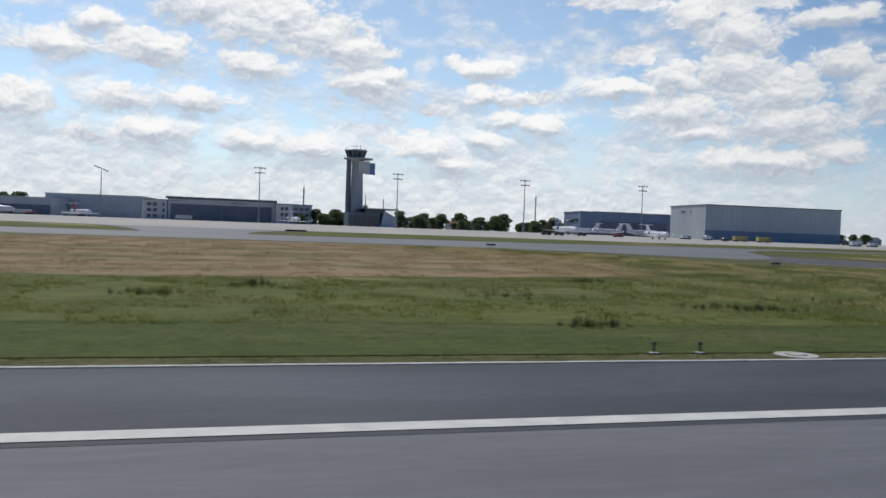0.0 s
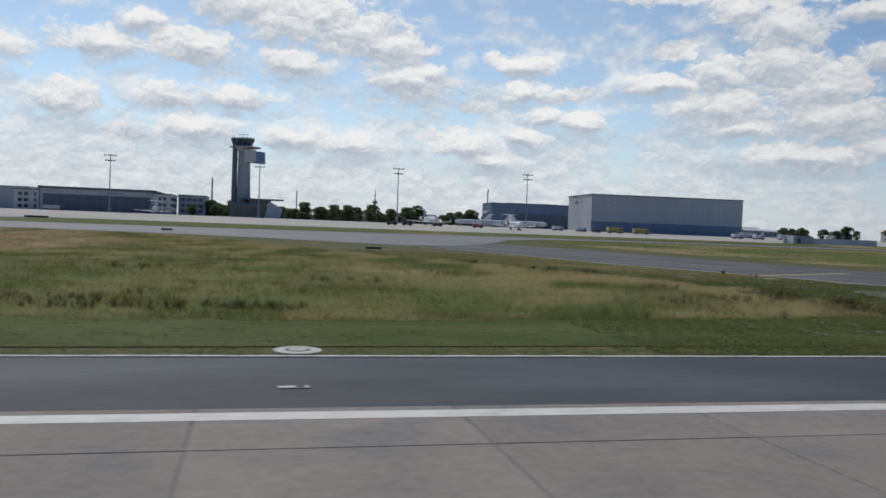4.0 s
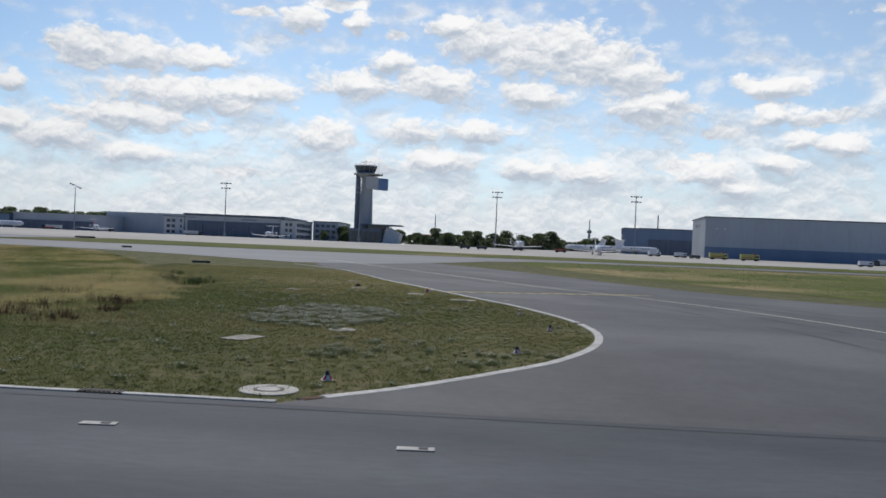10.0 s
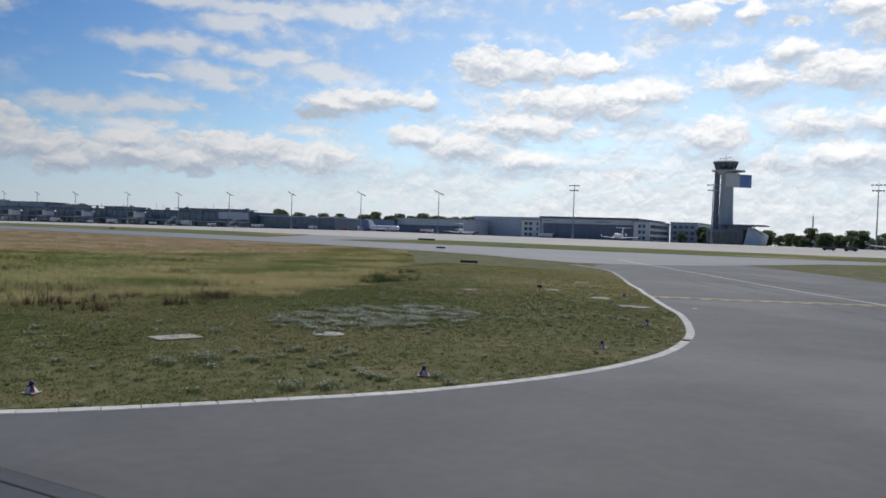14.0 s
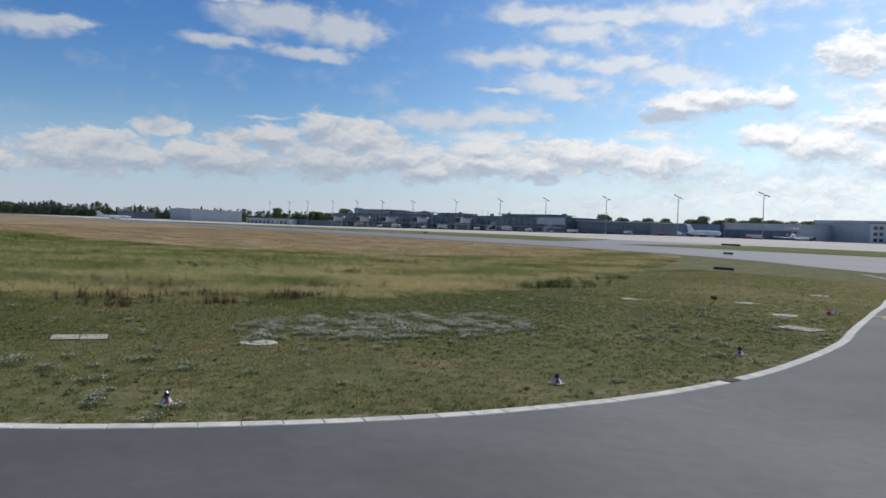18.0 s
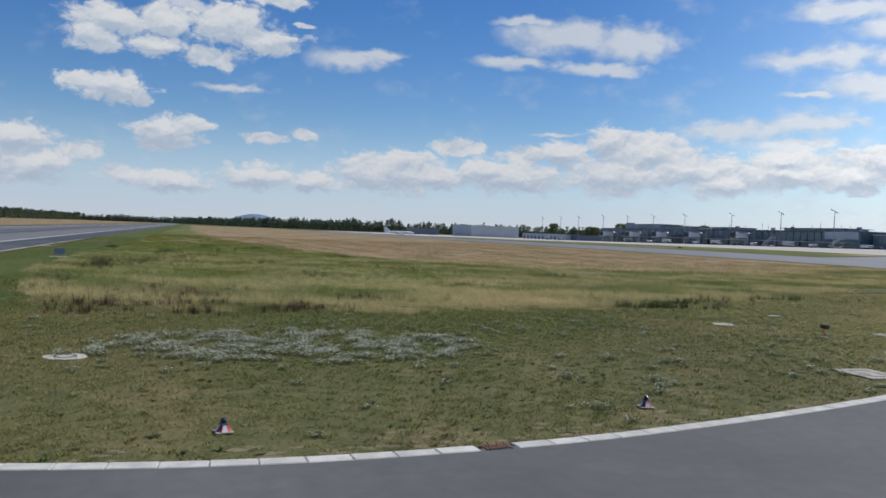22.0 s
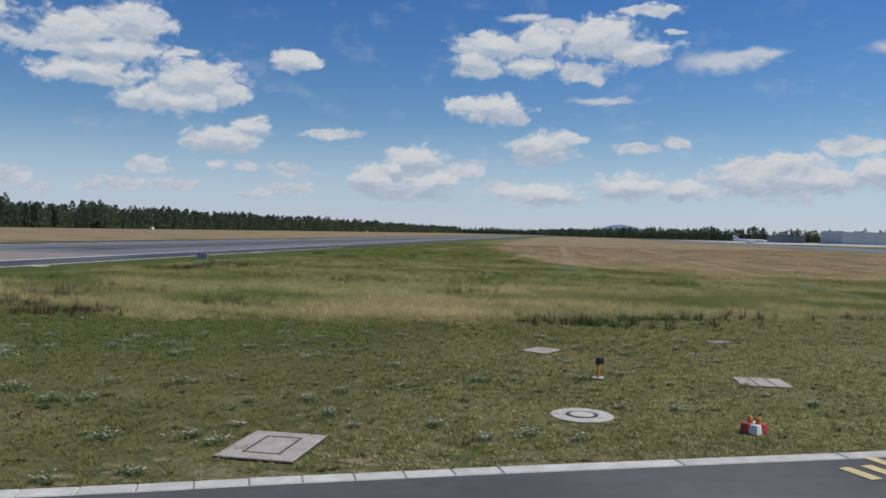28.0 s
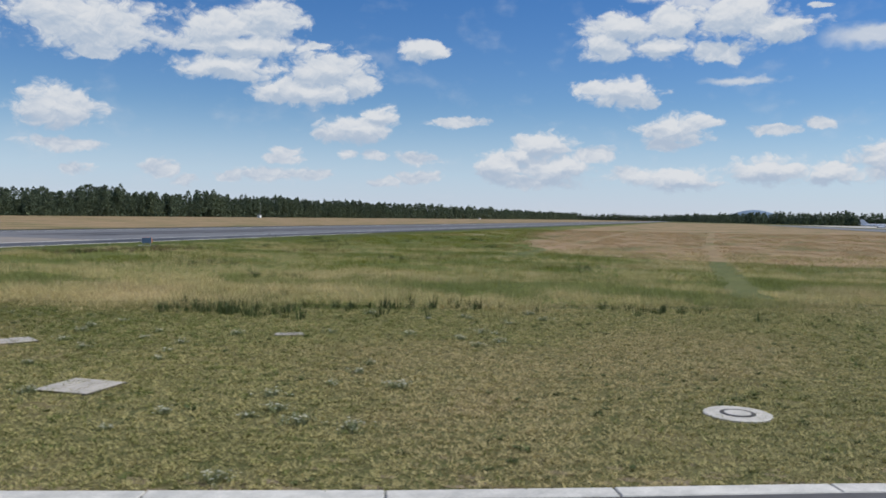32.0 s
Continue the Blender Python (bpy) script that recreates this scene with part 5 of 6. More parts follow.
# windsock-like masts and huts beyond the runway
for x, y, h in ((-499, -297, 13), (-1250, -290, 5), (-2400, -345, 14)):
    t = thing("field_mast", x, y, land(x, y))
    boxed("hut", (1.5, 0, 0, 3.2, 2.4, 2.4), M_PLWHITE, t, "white equipment hut", soft=0.05)
    bm = bmesh.new()
    tube(bm, (0, 0, 0), (0, 0, h), 0.16, 0.08, 8)
    part("pole", bm, M_STEEL, t)
    boxed("head", (0, 0, h, 0.8, 0.3, 0.4), M_PLWHITE, t)
    tagged(t, "slim steel mast beside a white equipment hut", "mast")

# ---------------------------------------------------------------- aircraft and vehicles
def wing_part(name, root, tip, chord0, chord1, thick, mat, parent, axis="y"):
    """A tapered wing from root to tip; x is the chord."""
    bm = bmesh.new()
    rings = []
    for (x, y, z), c in ((root, chord0), (tip, chord1)):
        ring = []
        for u, v in ((0.5, 0), (0.32, 0.5), (-0.1, 0.45), (-0.5, 0.03), (-0.5, -0.03), (-0.1, -0.3), (0.32, -0.35)):
            d = v * thick * c / chord0
            ring.append(bm.verts.new((x + u * c, y + (d if axis == "z" else 0), z + (0 if axis == "z" else d))))
        rings.append(ring)
    n = len(rings[0])
    for k in range(n):
        bm.faces.new((rings[0][k], rings[0][(k + 1) % n], rings[1][(k + 1) % n], rings[1][k]))
    bm.faces.new(rings[0][::-1]), bm.faces.new(rings[1])
    bmesh.ops.recalc_face_normals(bm, faces=bm.faces[:])
    return part(name, bm, mat, parent)


def jet(length=21.0, livery=None, rear=True, label="white twin-engined business jet with a T-tail"):
    """An aircraft, nose along +x, standing on its wheels."""
    t = thing("aircraft", 0, 0, 0)
    s = length / 21.0
    r = 1.3 * s if rear else 2.0 * s * 0.57
    zc = 2.3 * s if rear else 3.2
    prof = [(0.05, 10.5), (0.45, 10.1), (0.8, 9.3), (0.97, 8.0), (1.0, 6.5), (1.0, -3.5), (0.86, -6.0), (0.5, -8.8), (0.16, -10.4)]
    bm = bmesh.new()
    lathe(bm, [(q * r, h * s) for q, h in prof], 18, (0, 0, zc), "x")
    bmesh.ops.recalc_face_normals(bm, faces=bm.faces[:])
    body = part("fuselage", bm, M_JET, t)
    for p in body.data.polygons:
        p.use_smooth = True
    for sd in (-1, 1):
        for k in range(7):
            boxed("window", ((5.2 - k * 1.35) * s, sd * r * 0.975, zc + 0.18 * s, 0.42 * s, 0.1, 0.5 * s), M_GLASS, t, soft=0.03)
        wing_part("wing", (0.2 * s, sd * r * 0.6, zc - 0.85 * r), (-2.6 * s, sd * 9.6 * s, zc - 0.35 * r), 4.2 * s, 1.4 * s, 0.5 * s, M_JET, t)
        wing_part("winglet", (-2.6 * s, sd * 9.6 * s, zc - 0.35 * r), (-3.3 * s, sd * 9.9 * s, zc + 0.7 * s), 1.4 * s, 0.7 * s, 0.14 * s, livery or M_JET, t, "z")
        bm = bmesh.new()
        if rear:
            lathe(bm, [(0.55 * s, 2.0 * s), (0.66 * s, 1.5 * s), (0.66 * s, -0.6 * s), (0.45 * s, -1.9 * s)], 14, (-5.6 * s, sd * (r + 0.85 * s), zc + 0.55 * s), "x")
        else:
            lathe(bm, [(0.8 * s, 1.8 * s), (0.9 * s, 1.2 * s), (0.9 * s, -0.6 * s), (0.5 * s, -1.9 * s)], 14, (1.6 * s, sd * 3.4 * s, zc - 1.1 * r), "x")
        eng = part("engine", bm, M_JET, t)
        bm = bmesh.new()
        if rear:
            lathe(bm, [(0.5 * s, 0.06), (0.1 * s, 0.1)], 14, (-3.6 * s, sd * (r + 0.85 * s), zc + 0.55 * s), "x")
        else:
            lathe(bm, [(0.72 * s, 0.06), (0.1 * s, 0.1)], 14, (3.4 * s, sd * 3.4 * s, zc - 1.1 * r), "x")
        part("intake", bm, M_BLACK, eng)
        boxed("pylon", (-5.6 * s if rear else 0.6 * s, sd * (r + 0.25 * s) if rear else sd * 3.4 * s, zc + 0.45 * s if rear else zc - 0.75 * r, 2.0 * s, 0.6 * s, 0.2 * s), M_JET, t)
        tz = zc + 4.3 * s if rear else zc + 0.5 * s
        wing_part("tailplane", (-9.6 * s, sd * 0.1, tz), (-10.6 * s, sd * 3.6 * s, tz + 0.1 * s), 2.0 * s, 1.0 * s, 0.25 * s, M_JET, t)
        bm = bmesh.new()
        tube(bm, (-0.8 * s, sd * 1.7 * s, 0.45 * s), (-0.8 * s, sd * 1.5 * s, zc - 0.6 * r), 0.1 * s, 0.12 * s, 8)
        part("gear_leg", bm, M_STEEL, t)
        bm = bmesh.new()
        tube(bm, (-0.8 * s, sd * 1.5 * s, 0.45 * s), (-0.8 * s, sd * 1.95 * s, 0.45 * s), 0.45 * s, 0.45 * s, 12)
        part("wheel", bm, M_RUBBER, t)
    wing_part("fin", (-7.6 * s, 0, zc + 0.5 * r), (-9.8 * s, 0, zc + 4.4 * s), 4.4 * s, 2.2 * s, 0.4 * s, livery or M_JET, t, "z")
    boxed("windscreen", (9.3 * s, 0, zc + 0.42 * r, 0.9 * s, 1.05 * r, 0.36 * s), M_GLASS, t, soft=0.08)
    boxed("door", (7.2 * s, r * 0.985, zc - 0.5 * s, 0.8 * s, 0.06, 1.5 * s), M_RENDER, t, soft=0.02)
    bm = bmesh.new()
    tube(bm, (7.8 * s, 0, 0.35 * s), (7.8 * s, 0, zc - 0.8 * r), 0.09 * s, 0.1 * s, 8)
    part("gear_leg", bm, M_STEEL, t)
    bm = bmesh.new()
    tube(bm, (7.8 * s, -0.2 * s, 0.35 * s), (7.8 * s, 0.2 * s, 0.35 * s), 0.35 * s, 0.35 * s, 12)
    part("wheel", bm, M_RUBBER, t)
    tagged(t, label, "aircraft", "aircraft parked on the apron")
    return t


def stand(x, y, rz):
    return pose(x, y, land(x, y) + 0.04, 0, 0, rz)


first = jet()
first.matrix_basis = stand(42.0, 399, -84)
for x, y, rz in ((199.5, 312, -92), (212, 386, 192), (226, 372, 4), (205, 402, 186), (-97, 392, 5), (-158, 438, 8), (-206, 444, 12)):
    copy_thing(first, stand(x, y, rz))
red_tail = jet(21.0, M_LIVRED, True, "white jet with a red tail fin")
red_tail.matrix_basis = stand(-62, 421, -58)
blue_tail = jet(24.0, M_STRIPE, True, "white jet with a blue tail fin")
blue_tail.matrix_basis = stand(169, 346, -86)
liner = jet(33.0, M_JET, False, "white airliner standing far along the apron")
liner.matrix_basis = stand(-690, 240, 71)
liner.scale = (1.0, 1.0, 0.75)


def vehicle(name, length, width, height, mat, label, cab=0.35, box_mat=None, category="vehicle"):
    """A van, truck or car: chassis, cab with panes, body, wheels; nose along +x."""
    t = thing(name, 0, 0, 0)
    boxed("chassis", (0, 0, 0.35, length, width, 0.5), M_CARDARK, t, soft=0.06)
    c = boxed("cab", (length / 2 - length * cab / 2, 0, 0.6, length * cab, width * 0.98, height * 0.9 - 0.5), mat, t, soft=0.15, taper=0.9)
    boxed("windscreen", (length / 2 - 0.1, 0, height * 0.5, 0.14, width * 0.8, height * 0.28), M_GLASS, c, soft=0.03)
    for s in (-1, 1):
        boxed("side_window", (length / 2 - length * cab * 0.5, s * width * 0.45, height * 0.52, length * cab * 0.6, 0.12, height * 0.24), M_GLASS, c, soft=0.03)
        for k in (-0.34, 0.32):
            bm = bmesh.new()
            tube(bm, (k * length, s * (width / 2 - 0.24), 0.42), (k * length, s * (width / 2 + 0.02), 0.42), 0.42, 0.42, 12)
            part("wheel", bm, M_RUBBER, t)
        boxed("headlight", (length / 2 - 0.02, s * width * 0.36, 0.8, 0.08, 0.3, 0.2), M_FLOOD, t)
    bl = length * (1 - cab) - 0.1
    boxed("body", (-length / 2 + bl / 2, 0, 0.7, bl, width, height - 0.7), box_mat or mat, t, soft=0.08)
    tagged(t, label, category)
    return t


fire = vehicle("fire_engine", 7.4, 2.5, 2.7, M_FIREYEL, "lime-yellow airport fire engine", 0.3, None, "fire engine")
boxed("roof_monitor", (1.8, 0, 2.6, 1.0, 0.5, 0.4), M_RED, fire)
boxed("stripe", (-1.1, 0, 1.2, 5.0, 2.54, 0.25), M_RED, fire, "red side stripe")
fire.matrix_basis = stand(262, 318, -4)
for x, y, rz in ((250, 320, 0),):
    copy_thing(fire, stand(x, y, rz))
van = vehicle("van", 5.2, 2.0, 2.2, M_CARWHITE, "white van parked on the pale apron", 0.42, None, "van")
van.matrix_basis = stand(226, 330, 10)
for x, y, rz in ((-140, 380, 5), (-175, 372, 0), (-186, 380, 90), (-205, 362, 3), (-262, 366, 0), (-320, 362, 180), (-390, 368, 0), (300, 300, 0), (312, 302, 4), (236, 326, 20)):
    copy_thing(van, stand(x, y, rz))
car = vehicle("car", 4.3, 1.8, 1.5, M_CARDARK, "dark service car on the apron", 0.5, None, "car")
car.matrix_basis = stand(153, 318, 0)
for x, y, rz in ((146, 316, 5), (-150, 376, 4), (-163, 366, 2), (-195, 370, 0), (-235, 364, 9), (-300, 364, 0), (-350, 360, 2), (240, 318, 20), (168, 326, 185)):
    copy_thing(car, stand(x, y, rz))
tank = vehicle("tank_truck", 11.0, 2.6, 2.6, M_CARDARK, "dark tank truck with a pale tank", 0.22, M_RENDER, "tank truck")
tank.matrix_basis = stand(-12, 436, 3)
for x, y, rz in ((-70, 448, 0), (-92, 430, 184), (330, 305, 2), (318, 322, 180)):
    copy_thing(tank, stand(x, y, rz))
tug = vehicle("tow_tug", 4.6, 2.2, 1.4, M_LIVRED, "red aircraft tow tug", 0.4, None, "tug")
tug.matrix_basis = stand(-84, 414, 5)
for x, y, rz in ((-270, 372, 0), (-120, 384, 8), (186, 324, 0)):
    copy_thing(tug, stand(x, y, rz))
# yellow-white ground power units and containers at the terminal
gpu = vehicle("catering_truck", 7.5, 2.4, 3.4, M_CARWHITE, "white box truck beside the terminal", 0.28, M_RENDER, "truck")
gpu.matrix_basis = stand(-240, 374, 90)
for x, y, rz in ((-310, 372, 85), (-372, 372, 92), (-430, 372, 88), (-560, 372, 0), (-610, 380, 0)):
    copy_thing(gpu, stand(x, y, rz))

# low wall and hut at the apron's eastern end
wl = thing("block_wall", 318, 262, land(318, 262))
boxed("wall", (0, 0, 0, 44, 0.5, 2.3), M_RENDER, wl, "pale block wall")
boxed("hut", (-16, -2, 0, 9, 5, 3.0), M_CLAD, wl, "grey hut")
boxed("hut_door", (-18, -4.6, 0, 1.4, 0.2, 2.1), M_CLADDARK, wl)
tagged(wl, "pale block wall with a grey hut at the apron's end", "wall")

# low town buildings far behind the apron
rnd = random.Random(5)
for k in range(26):
    x = 110 + k * 27 + rnd.uniform(-8, 8)
    y = 560 + rnd.uniform(0, 160) if x < 330 else 420 + rnd.uniform(60, 260)
    wd, dp, h = rnd.uniform(12, 34), rnd.uniform(9, 14), rnd.uniform(4.5, 8.0)
    hs = thing("house", x, y, APRON_Z - 0.2, rnd.uniform(-12, 12))
    boxed("wall", (0, 0, 0, wd, dp, h), rnd.choice((M_RENDER, M_CLAD, M_RENDER)), hs)
    bm = bmesh.new()
    rise = rnd.uniform(1.2, 3.2)
    v = [bm.verts.new(p) for p in ((-wd / 2 - 0.4, -dp / 2 - 0.4, h), (wd / 2 + 0.4, -dp / 2 - 0.4, h), (wd / 2 + 0.4, dp / 2 + 0.4, h), (-wd / 2 - 0.4, dp / 2 + 0.4, h),
                                   (-wd / 2 - 0.4, 0, h + rise), (wd / 2 + 0.4, 0, h + rise))]
    for f in ((0, 1, 5, 4), (2, 3, 4, 5), (0, 4, 3), (1, 2, 5), (3, 2, 1, 0)):
        bm.faces.new([v[i] for i in f])
    part("roof", bm, rnd.choice((M_TILE, M_ROOF, M_RENDER)), hs)
    n = max(2, int(wd / 4))
    for i in range(n):
        wn = boxed("window", (-wd / 2 + (i + 0.5) * wd / n, -dp / 2 - 0.04, h * 0.45, 1.5, 0.12, 1.4), M_RENDER, hs)
        boxed("pane", (-wd / 2 + (i + 0.5) * wd / n, -dp / 2 - 0.1, h * 0.45 + 0.1, 1.3, 0.06, 1.2), M_GLASS, wn)
    tagged(hs, "low pale building with a pitched roof behind the apron", "house", "town behind the apron")
for x, y, h, r0 in ((62, 545, 26, 0.7), (305, 720, 36, 0.8), (437, 620, 30, 0.9), (118, 545, 20, 0.5)):
    t = thing("chimney", x, y, APRON_Z)
    bm = bmesh.new()
    lathe(bm, [(r0, 0), (r0 * 0.7, h * 0.7), (r0 * 0.72, h * 0.95), (r0 * 0.6, h)], 10)
    part("shaft", bm, M_TOWER, t)
    bm = bmesh.new()
    tube(bm, (0, 0, h), (0, 0, h + 2.5), 0.08, 0.05, 5)
    part("rod", bm, M_STEEL, t)
    tagged(t, "slim grey chimney behind the apron", "chimney")
# tall broadcasting tower far off
bt = thing("broadcast_tower", 442.8, 2384, APRON_Z)
bm = bmesh.new()
lathe(bm, [(5, 0), (3.4, 55), (3.2, 58), (7, 60), (7.4, 66), (3, 68), (1.6, 70), (1.0, 96), (0.4, 102)], 14)
part("shaft", bm, M_TOWER, bt)
tagged(bt, "distant concrete broadcasting tower with a round pod", "tower")

# ---------------------------------------------------------------- plants
rng = np.random.default_rng(11)


def blades(p, h, width, per, lean=0.5, flare=0.12):
    """Loose triangles: tufts of pointed blades at the places p, of heights h."""
    n = len(p)
    p = np.repeat(p, per, 0)
    h = np.repeat(h, per) * rng.uniform(0.6, 1.15, n * per)
    a = rng.uniform(0, 2 * np.pi, n * per)
    d = np.stack((np.cos(a), np.sin(a), np.zeros_like(a)), 1)
    side = np.stack((-np.sin(a), np.cos(a), np.zeros_like(a)), 1)
    foot = p + d * (rng.uniform(0, flare, n * per))[:, None]
    tip = foot + d * (h * lean * rng.uniform(0.1, 1.0, n * per))[:, None]
    tip[:, 2] += h
    w = side * (width * rng.uniform(0.6, 1.3, n * per))[:, None]
    return np.stack((foot - w, foot + w, tip), 1)


def lands(x, y):
    top = np.interp(x, (-950, -550, -100, 2000), (1.2, 2.0, APRON_Z, APRON_Z))
    s = np.clip((y - SLOPE_START) / (SLOPE_END - SLOPE_START), 0, 1)
    return top * (s * s * (3 - 2 * s) * 0.35 + s * 0.65)


KX = np.array([k[0] for k in KERB])
KY = np.array([k[1] for k in KERB])


def kerb_x(y):
    return np.interp(y, KY[:21], KX[:21])


def meadow_x(y):
    return np.interp(y, [12.5, 14, 17, 26, 36, 47, 58, 68, 79, 95, 120, 140, 152], [100, 118, 128.5, 131.5, 132.3, 130.5, 126.5, 121.5, 116, 106, 92, 78, 60])


def clumpy(x, y, size, seed):
    """Smooth random field, about 0 to 1."""
    r = np.random.default_rng(seed)
    out = np.zeros_like(x)
    for k in range(7):
        a, f = r.uniform(0, 2 * np.pi), r.uniform(0.6, 1.8) / size
        out += np.sin((x * np.cos(a) + y * np.sin(a)) * f * 2 * np.pi + r.uniform(0, 6.3))
    return 0.5 + out / 7


def scatter(x0, x1, y0, y1, count):
    return rng.uniform(x0, x1, count), rng.uniform(y0, y1, count)


def places(x, y):
    return np.stack((x, y, lands(x, y) - 0.02), 1)


# short turf: the corner between kerb and meadow; green tufts with dry, thin grass between them, lusher away from the kerb
def corner_turf(name, count, fits, height, width, per, flare, mat, label):
    x, y = scatter(104, 164, 0.4, 110, count)
    keep = (x < kerb_x(y) - 0.3) & (x > meadow_x(y) - 5.0)
    x, y = x[keep], y[keep]
    tuft = 0.6 * clumpy(x, y, 1.3, 4) + 0.4 * clumpy(x, y, 0.6, 5)
    away = np.clip((kerb_x(y) - x) / 22, 0, 1)
    keep = rng.uniform(0, 1, len(x)) < fits(tuft, away, clumpy(x, y, 9.0, 6)) * np.interp(y, (54, 72), (1.0, 0.4))
    x, y, tuft = x[keep], y[keep], tuft[keep]
    h = height * (0.5 + 1.1 * tuft) * rng.uniform(0.6, 1.3, len(x))
    tagged(soup(name, blades(places(x, y), h, width, per, 2.3, flare), mat), label, "grass", kind="stuff")


corner_turf("turf", 420000, lambda f, a, g: np.clip((f - 0.4 + 0.12 * a + 0.3 * (g - 0.5)) * 5, 0.05, 1), 0.07, 0.012, 4, 0.12, M_BLADE, "low green tufts in the mown turf")
corner_turf("turf", 260000, lambda f, a, g: np.clip((0.56 - f - 0.2 * a + 0.3 * (g - 0.5)) * 4, 0.02, 0.8), 0.05, 0.012, 3, 0.14, M_STRAW, "short dry straw-coloured turf")
corner_turf("turf", 200000, lambda f, a, g: np.clip((a - 0.35 - 0.3 * (g - 0.5)) * 1.6, 0.0, 0.9), 0.09, 0.012, 4, 0.13, M_LUSH, "lush green turf near the meadow")
# closely mown, paler turf further up the taxiway
x, y = scatter(108, 156, 50, 110, 380000)
keep = (x < kerb_x(y) - 0.3) & (x > meadow_x(y) - 1.0) & (rng.uniform(0, 1, len(x)) < np.clip((y - 50) / 14, 0, 1) * (0.35 + 0.8 * clumpy(x, y, 1.1, 7)))
x, y = x[keep], y[keep]
tagged(soup("turf", blades(places(x, y), rng.uniform(0.03, 0.08, len(x)), 0.013, 4, 2.6, 0.13), M_PALETURF), "closely mown pale green turf", "grass", kind="stuff")
# turf strip beside the runway
x, y = scatter(-70, 150, 0.3, 13.6, 52000)
keep = (x < 127) | (y < 4)
x, y = x[keep], y[keep]
h = 0.04 + 0.06 * clumpy(x, y, 3.0, 12)
tagged(soup("turf", blades(places(x, y), np.clip(h, 0.03, 0.2), 0.013, 4, 2.2, 0.14), M_VERGEBLADE), "mown turf strip beside the runway", "grass", kind="stuff")
# coarse tussocks in the turf
x, y = scatter(110, 162, 1, 100, 10000)
keep = (x < kerb_x(y) - 0.5) & (x > meadow_x(y)) & (clumpy(x, y, 5.0, 21) > 0.5) & (rng.uniform(0, 1, len(x)) < 0.6)
x, y = x[keep], y[keep]
tagged(soup("tussock", blades(places(x, y), rng.uniform(0.05, 0.13, len(x)), 0.011, 16, 1.8, 0.26), M_LUSH), "coarse low tussocks in the turf", "grass", kind="stuff")
# low broad-leaved weeds between the grass
x, y = scatter(110, 162, 1, 100, 2600)
keep = (x < kerb_x(y) - 0.5) & (x > meadow_x(y)) & (clumpy(x, y, 12.0, 23) > 0.4)
x, y = x[keep], y[keep]
tagged(soup("rosette", blades(places(x, y), rng.uniform(0.04, 0.11, len(x)), 0.026, 18, 2.4, 0.1), M_ROSETTE), "low dark broad-leaved weeds in the turf", "plants", kind="stuff")
# bare dry soil showing through beside the kerb
soil_v, soil_f = [], []
for k in range(420):
    yy = rng.uniform(1.5, 92)
    gap = 0.3 + abs(rng.normal(0, 0.8))
    xx, r0 = float(kerb_x(np.array([yy]))[0]) - gap, rng.uniform(0.06, 0.22)
    base = len(soil_v)
    for q in range(9):
        t = q * 2 * math.pi / 9
        r1 = r0 * rng.uniform(0.6, 1.25)
        px, py = xx + r1 * 0.8 * math.cos(t), yy + r1 * 1.7 * math.sin(t)
        soil_v.append((min(px, float(kerb_x(np.array([py]))[0]) - 0.25), py, land(px, py) - 0.027 + 0.0007 * (k % 7)))
    soil_f.append(tuple(range(base, base + 9)))
tagged(sheet("bare_soil", soil_v, soil_f, M_SOIL), "patches of bare dry soil along the kerb", "soil", kind="stuff")


def off_track(x, y):
    """False on the paths mown through the meadow."""
    ok = np.ones(len(x), bool)
    for way in TRACKS:
        mid = np.interp(-x, [-p[0] for p in way], [p[1] for p in way])
        ok &= (np.abs(y - mid) > 1.1 + 0.4 * np.sin(x * 0.9)) | (x > way[0][0])
    return ok


# tall meadow: a dense front that frays out, thinner behind
x, y = scatter(40, 136, 11, 152, 260000)
fray = 1.6 * (clumpy(x, y, 3.5, 33) - 0.5) + 3.0 * (clumpy(x, y, 11.0, 34) - 0.5)
back = meadow_x(y) - x + fray
keep = (back > -0.6) & (rng.uniform(0, 1, len(x)) < np.clip(1.0 - back / 40, 0.16, 1) * np.clip(0.25 + back / 2.5, 0.1, 1)) & off_track(x, y)
x, y, back = x[keep], y[keep], back[keep]
lumps = np.clip(0.55 * clumpy(x, y, 6.0, 31) + 0.6 * clumpy(x, y, 2.2, 36) - 0.1, 0, 1.1)
h = (0.1 + 0.62 * lumps ** 1.5 + 0.1 * np.clip(back / 6, 0, 1)) * np.clip(0.35 + back / 4, 0.3, 1)
hay = clumpy(x, y, 15.0, 35) + 0.5 * np.exp(-((x - 108) / 24) ** 2 - ((y - 42) / 9) ** 2) + rng.uniform(-0.12, 0.12, len(x)) > 0.56
for pick, mat, label in ((hay, M_HAY, "tall hay-coloured grass going to seed"), (~hay, M_TALL, "tall swaying meadow grass")):
    tagged(soup("meadow_grass", blades(places(x[pick], y[pick]), np.clip(h[pick], 0.08, 0.7), 0.010, 6, 1.5, 0.3), mat), label, "meadow grass", kind="stuff")
x, y = scatter(-160, 100, 12, 150, 120000)
keep = (x < meadow_x(y)) & (clumpy(x, y, 16.0, 41) > 0.36) & off_track(x, y)
x, y = x[keep], y[keep]
dry = (x < np.interp(y, [43, 56, 67, 82, 93, 110, 140], [36, 46, 55, 62, 70, 68, 74]) + rng.normal(0, 6, len(x))) & (y > np.interp(x, [-170, -84, -40, 8, 37], [29, 32, 41, 50, 54]) + rng.normal(0, 4, len(x)))
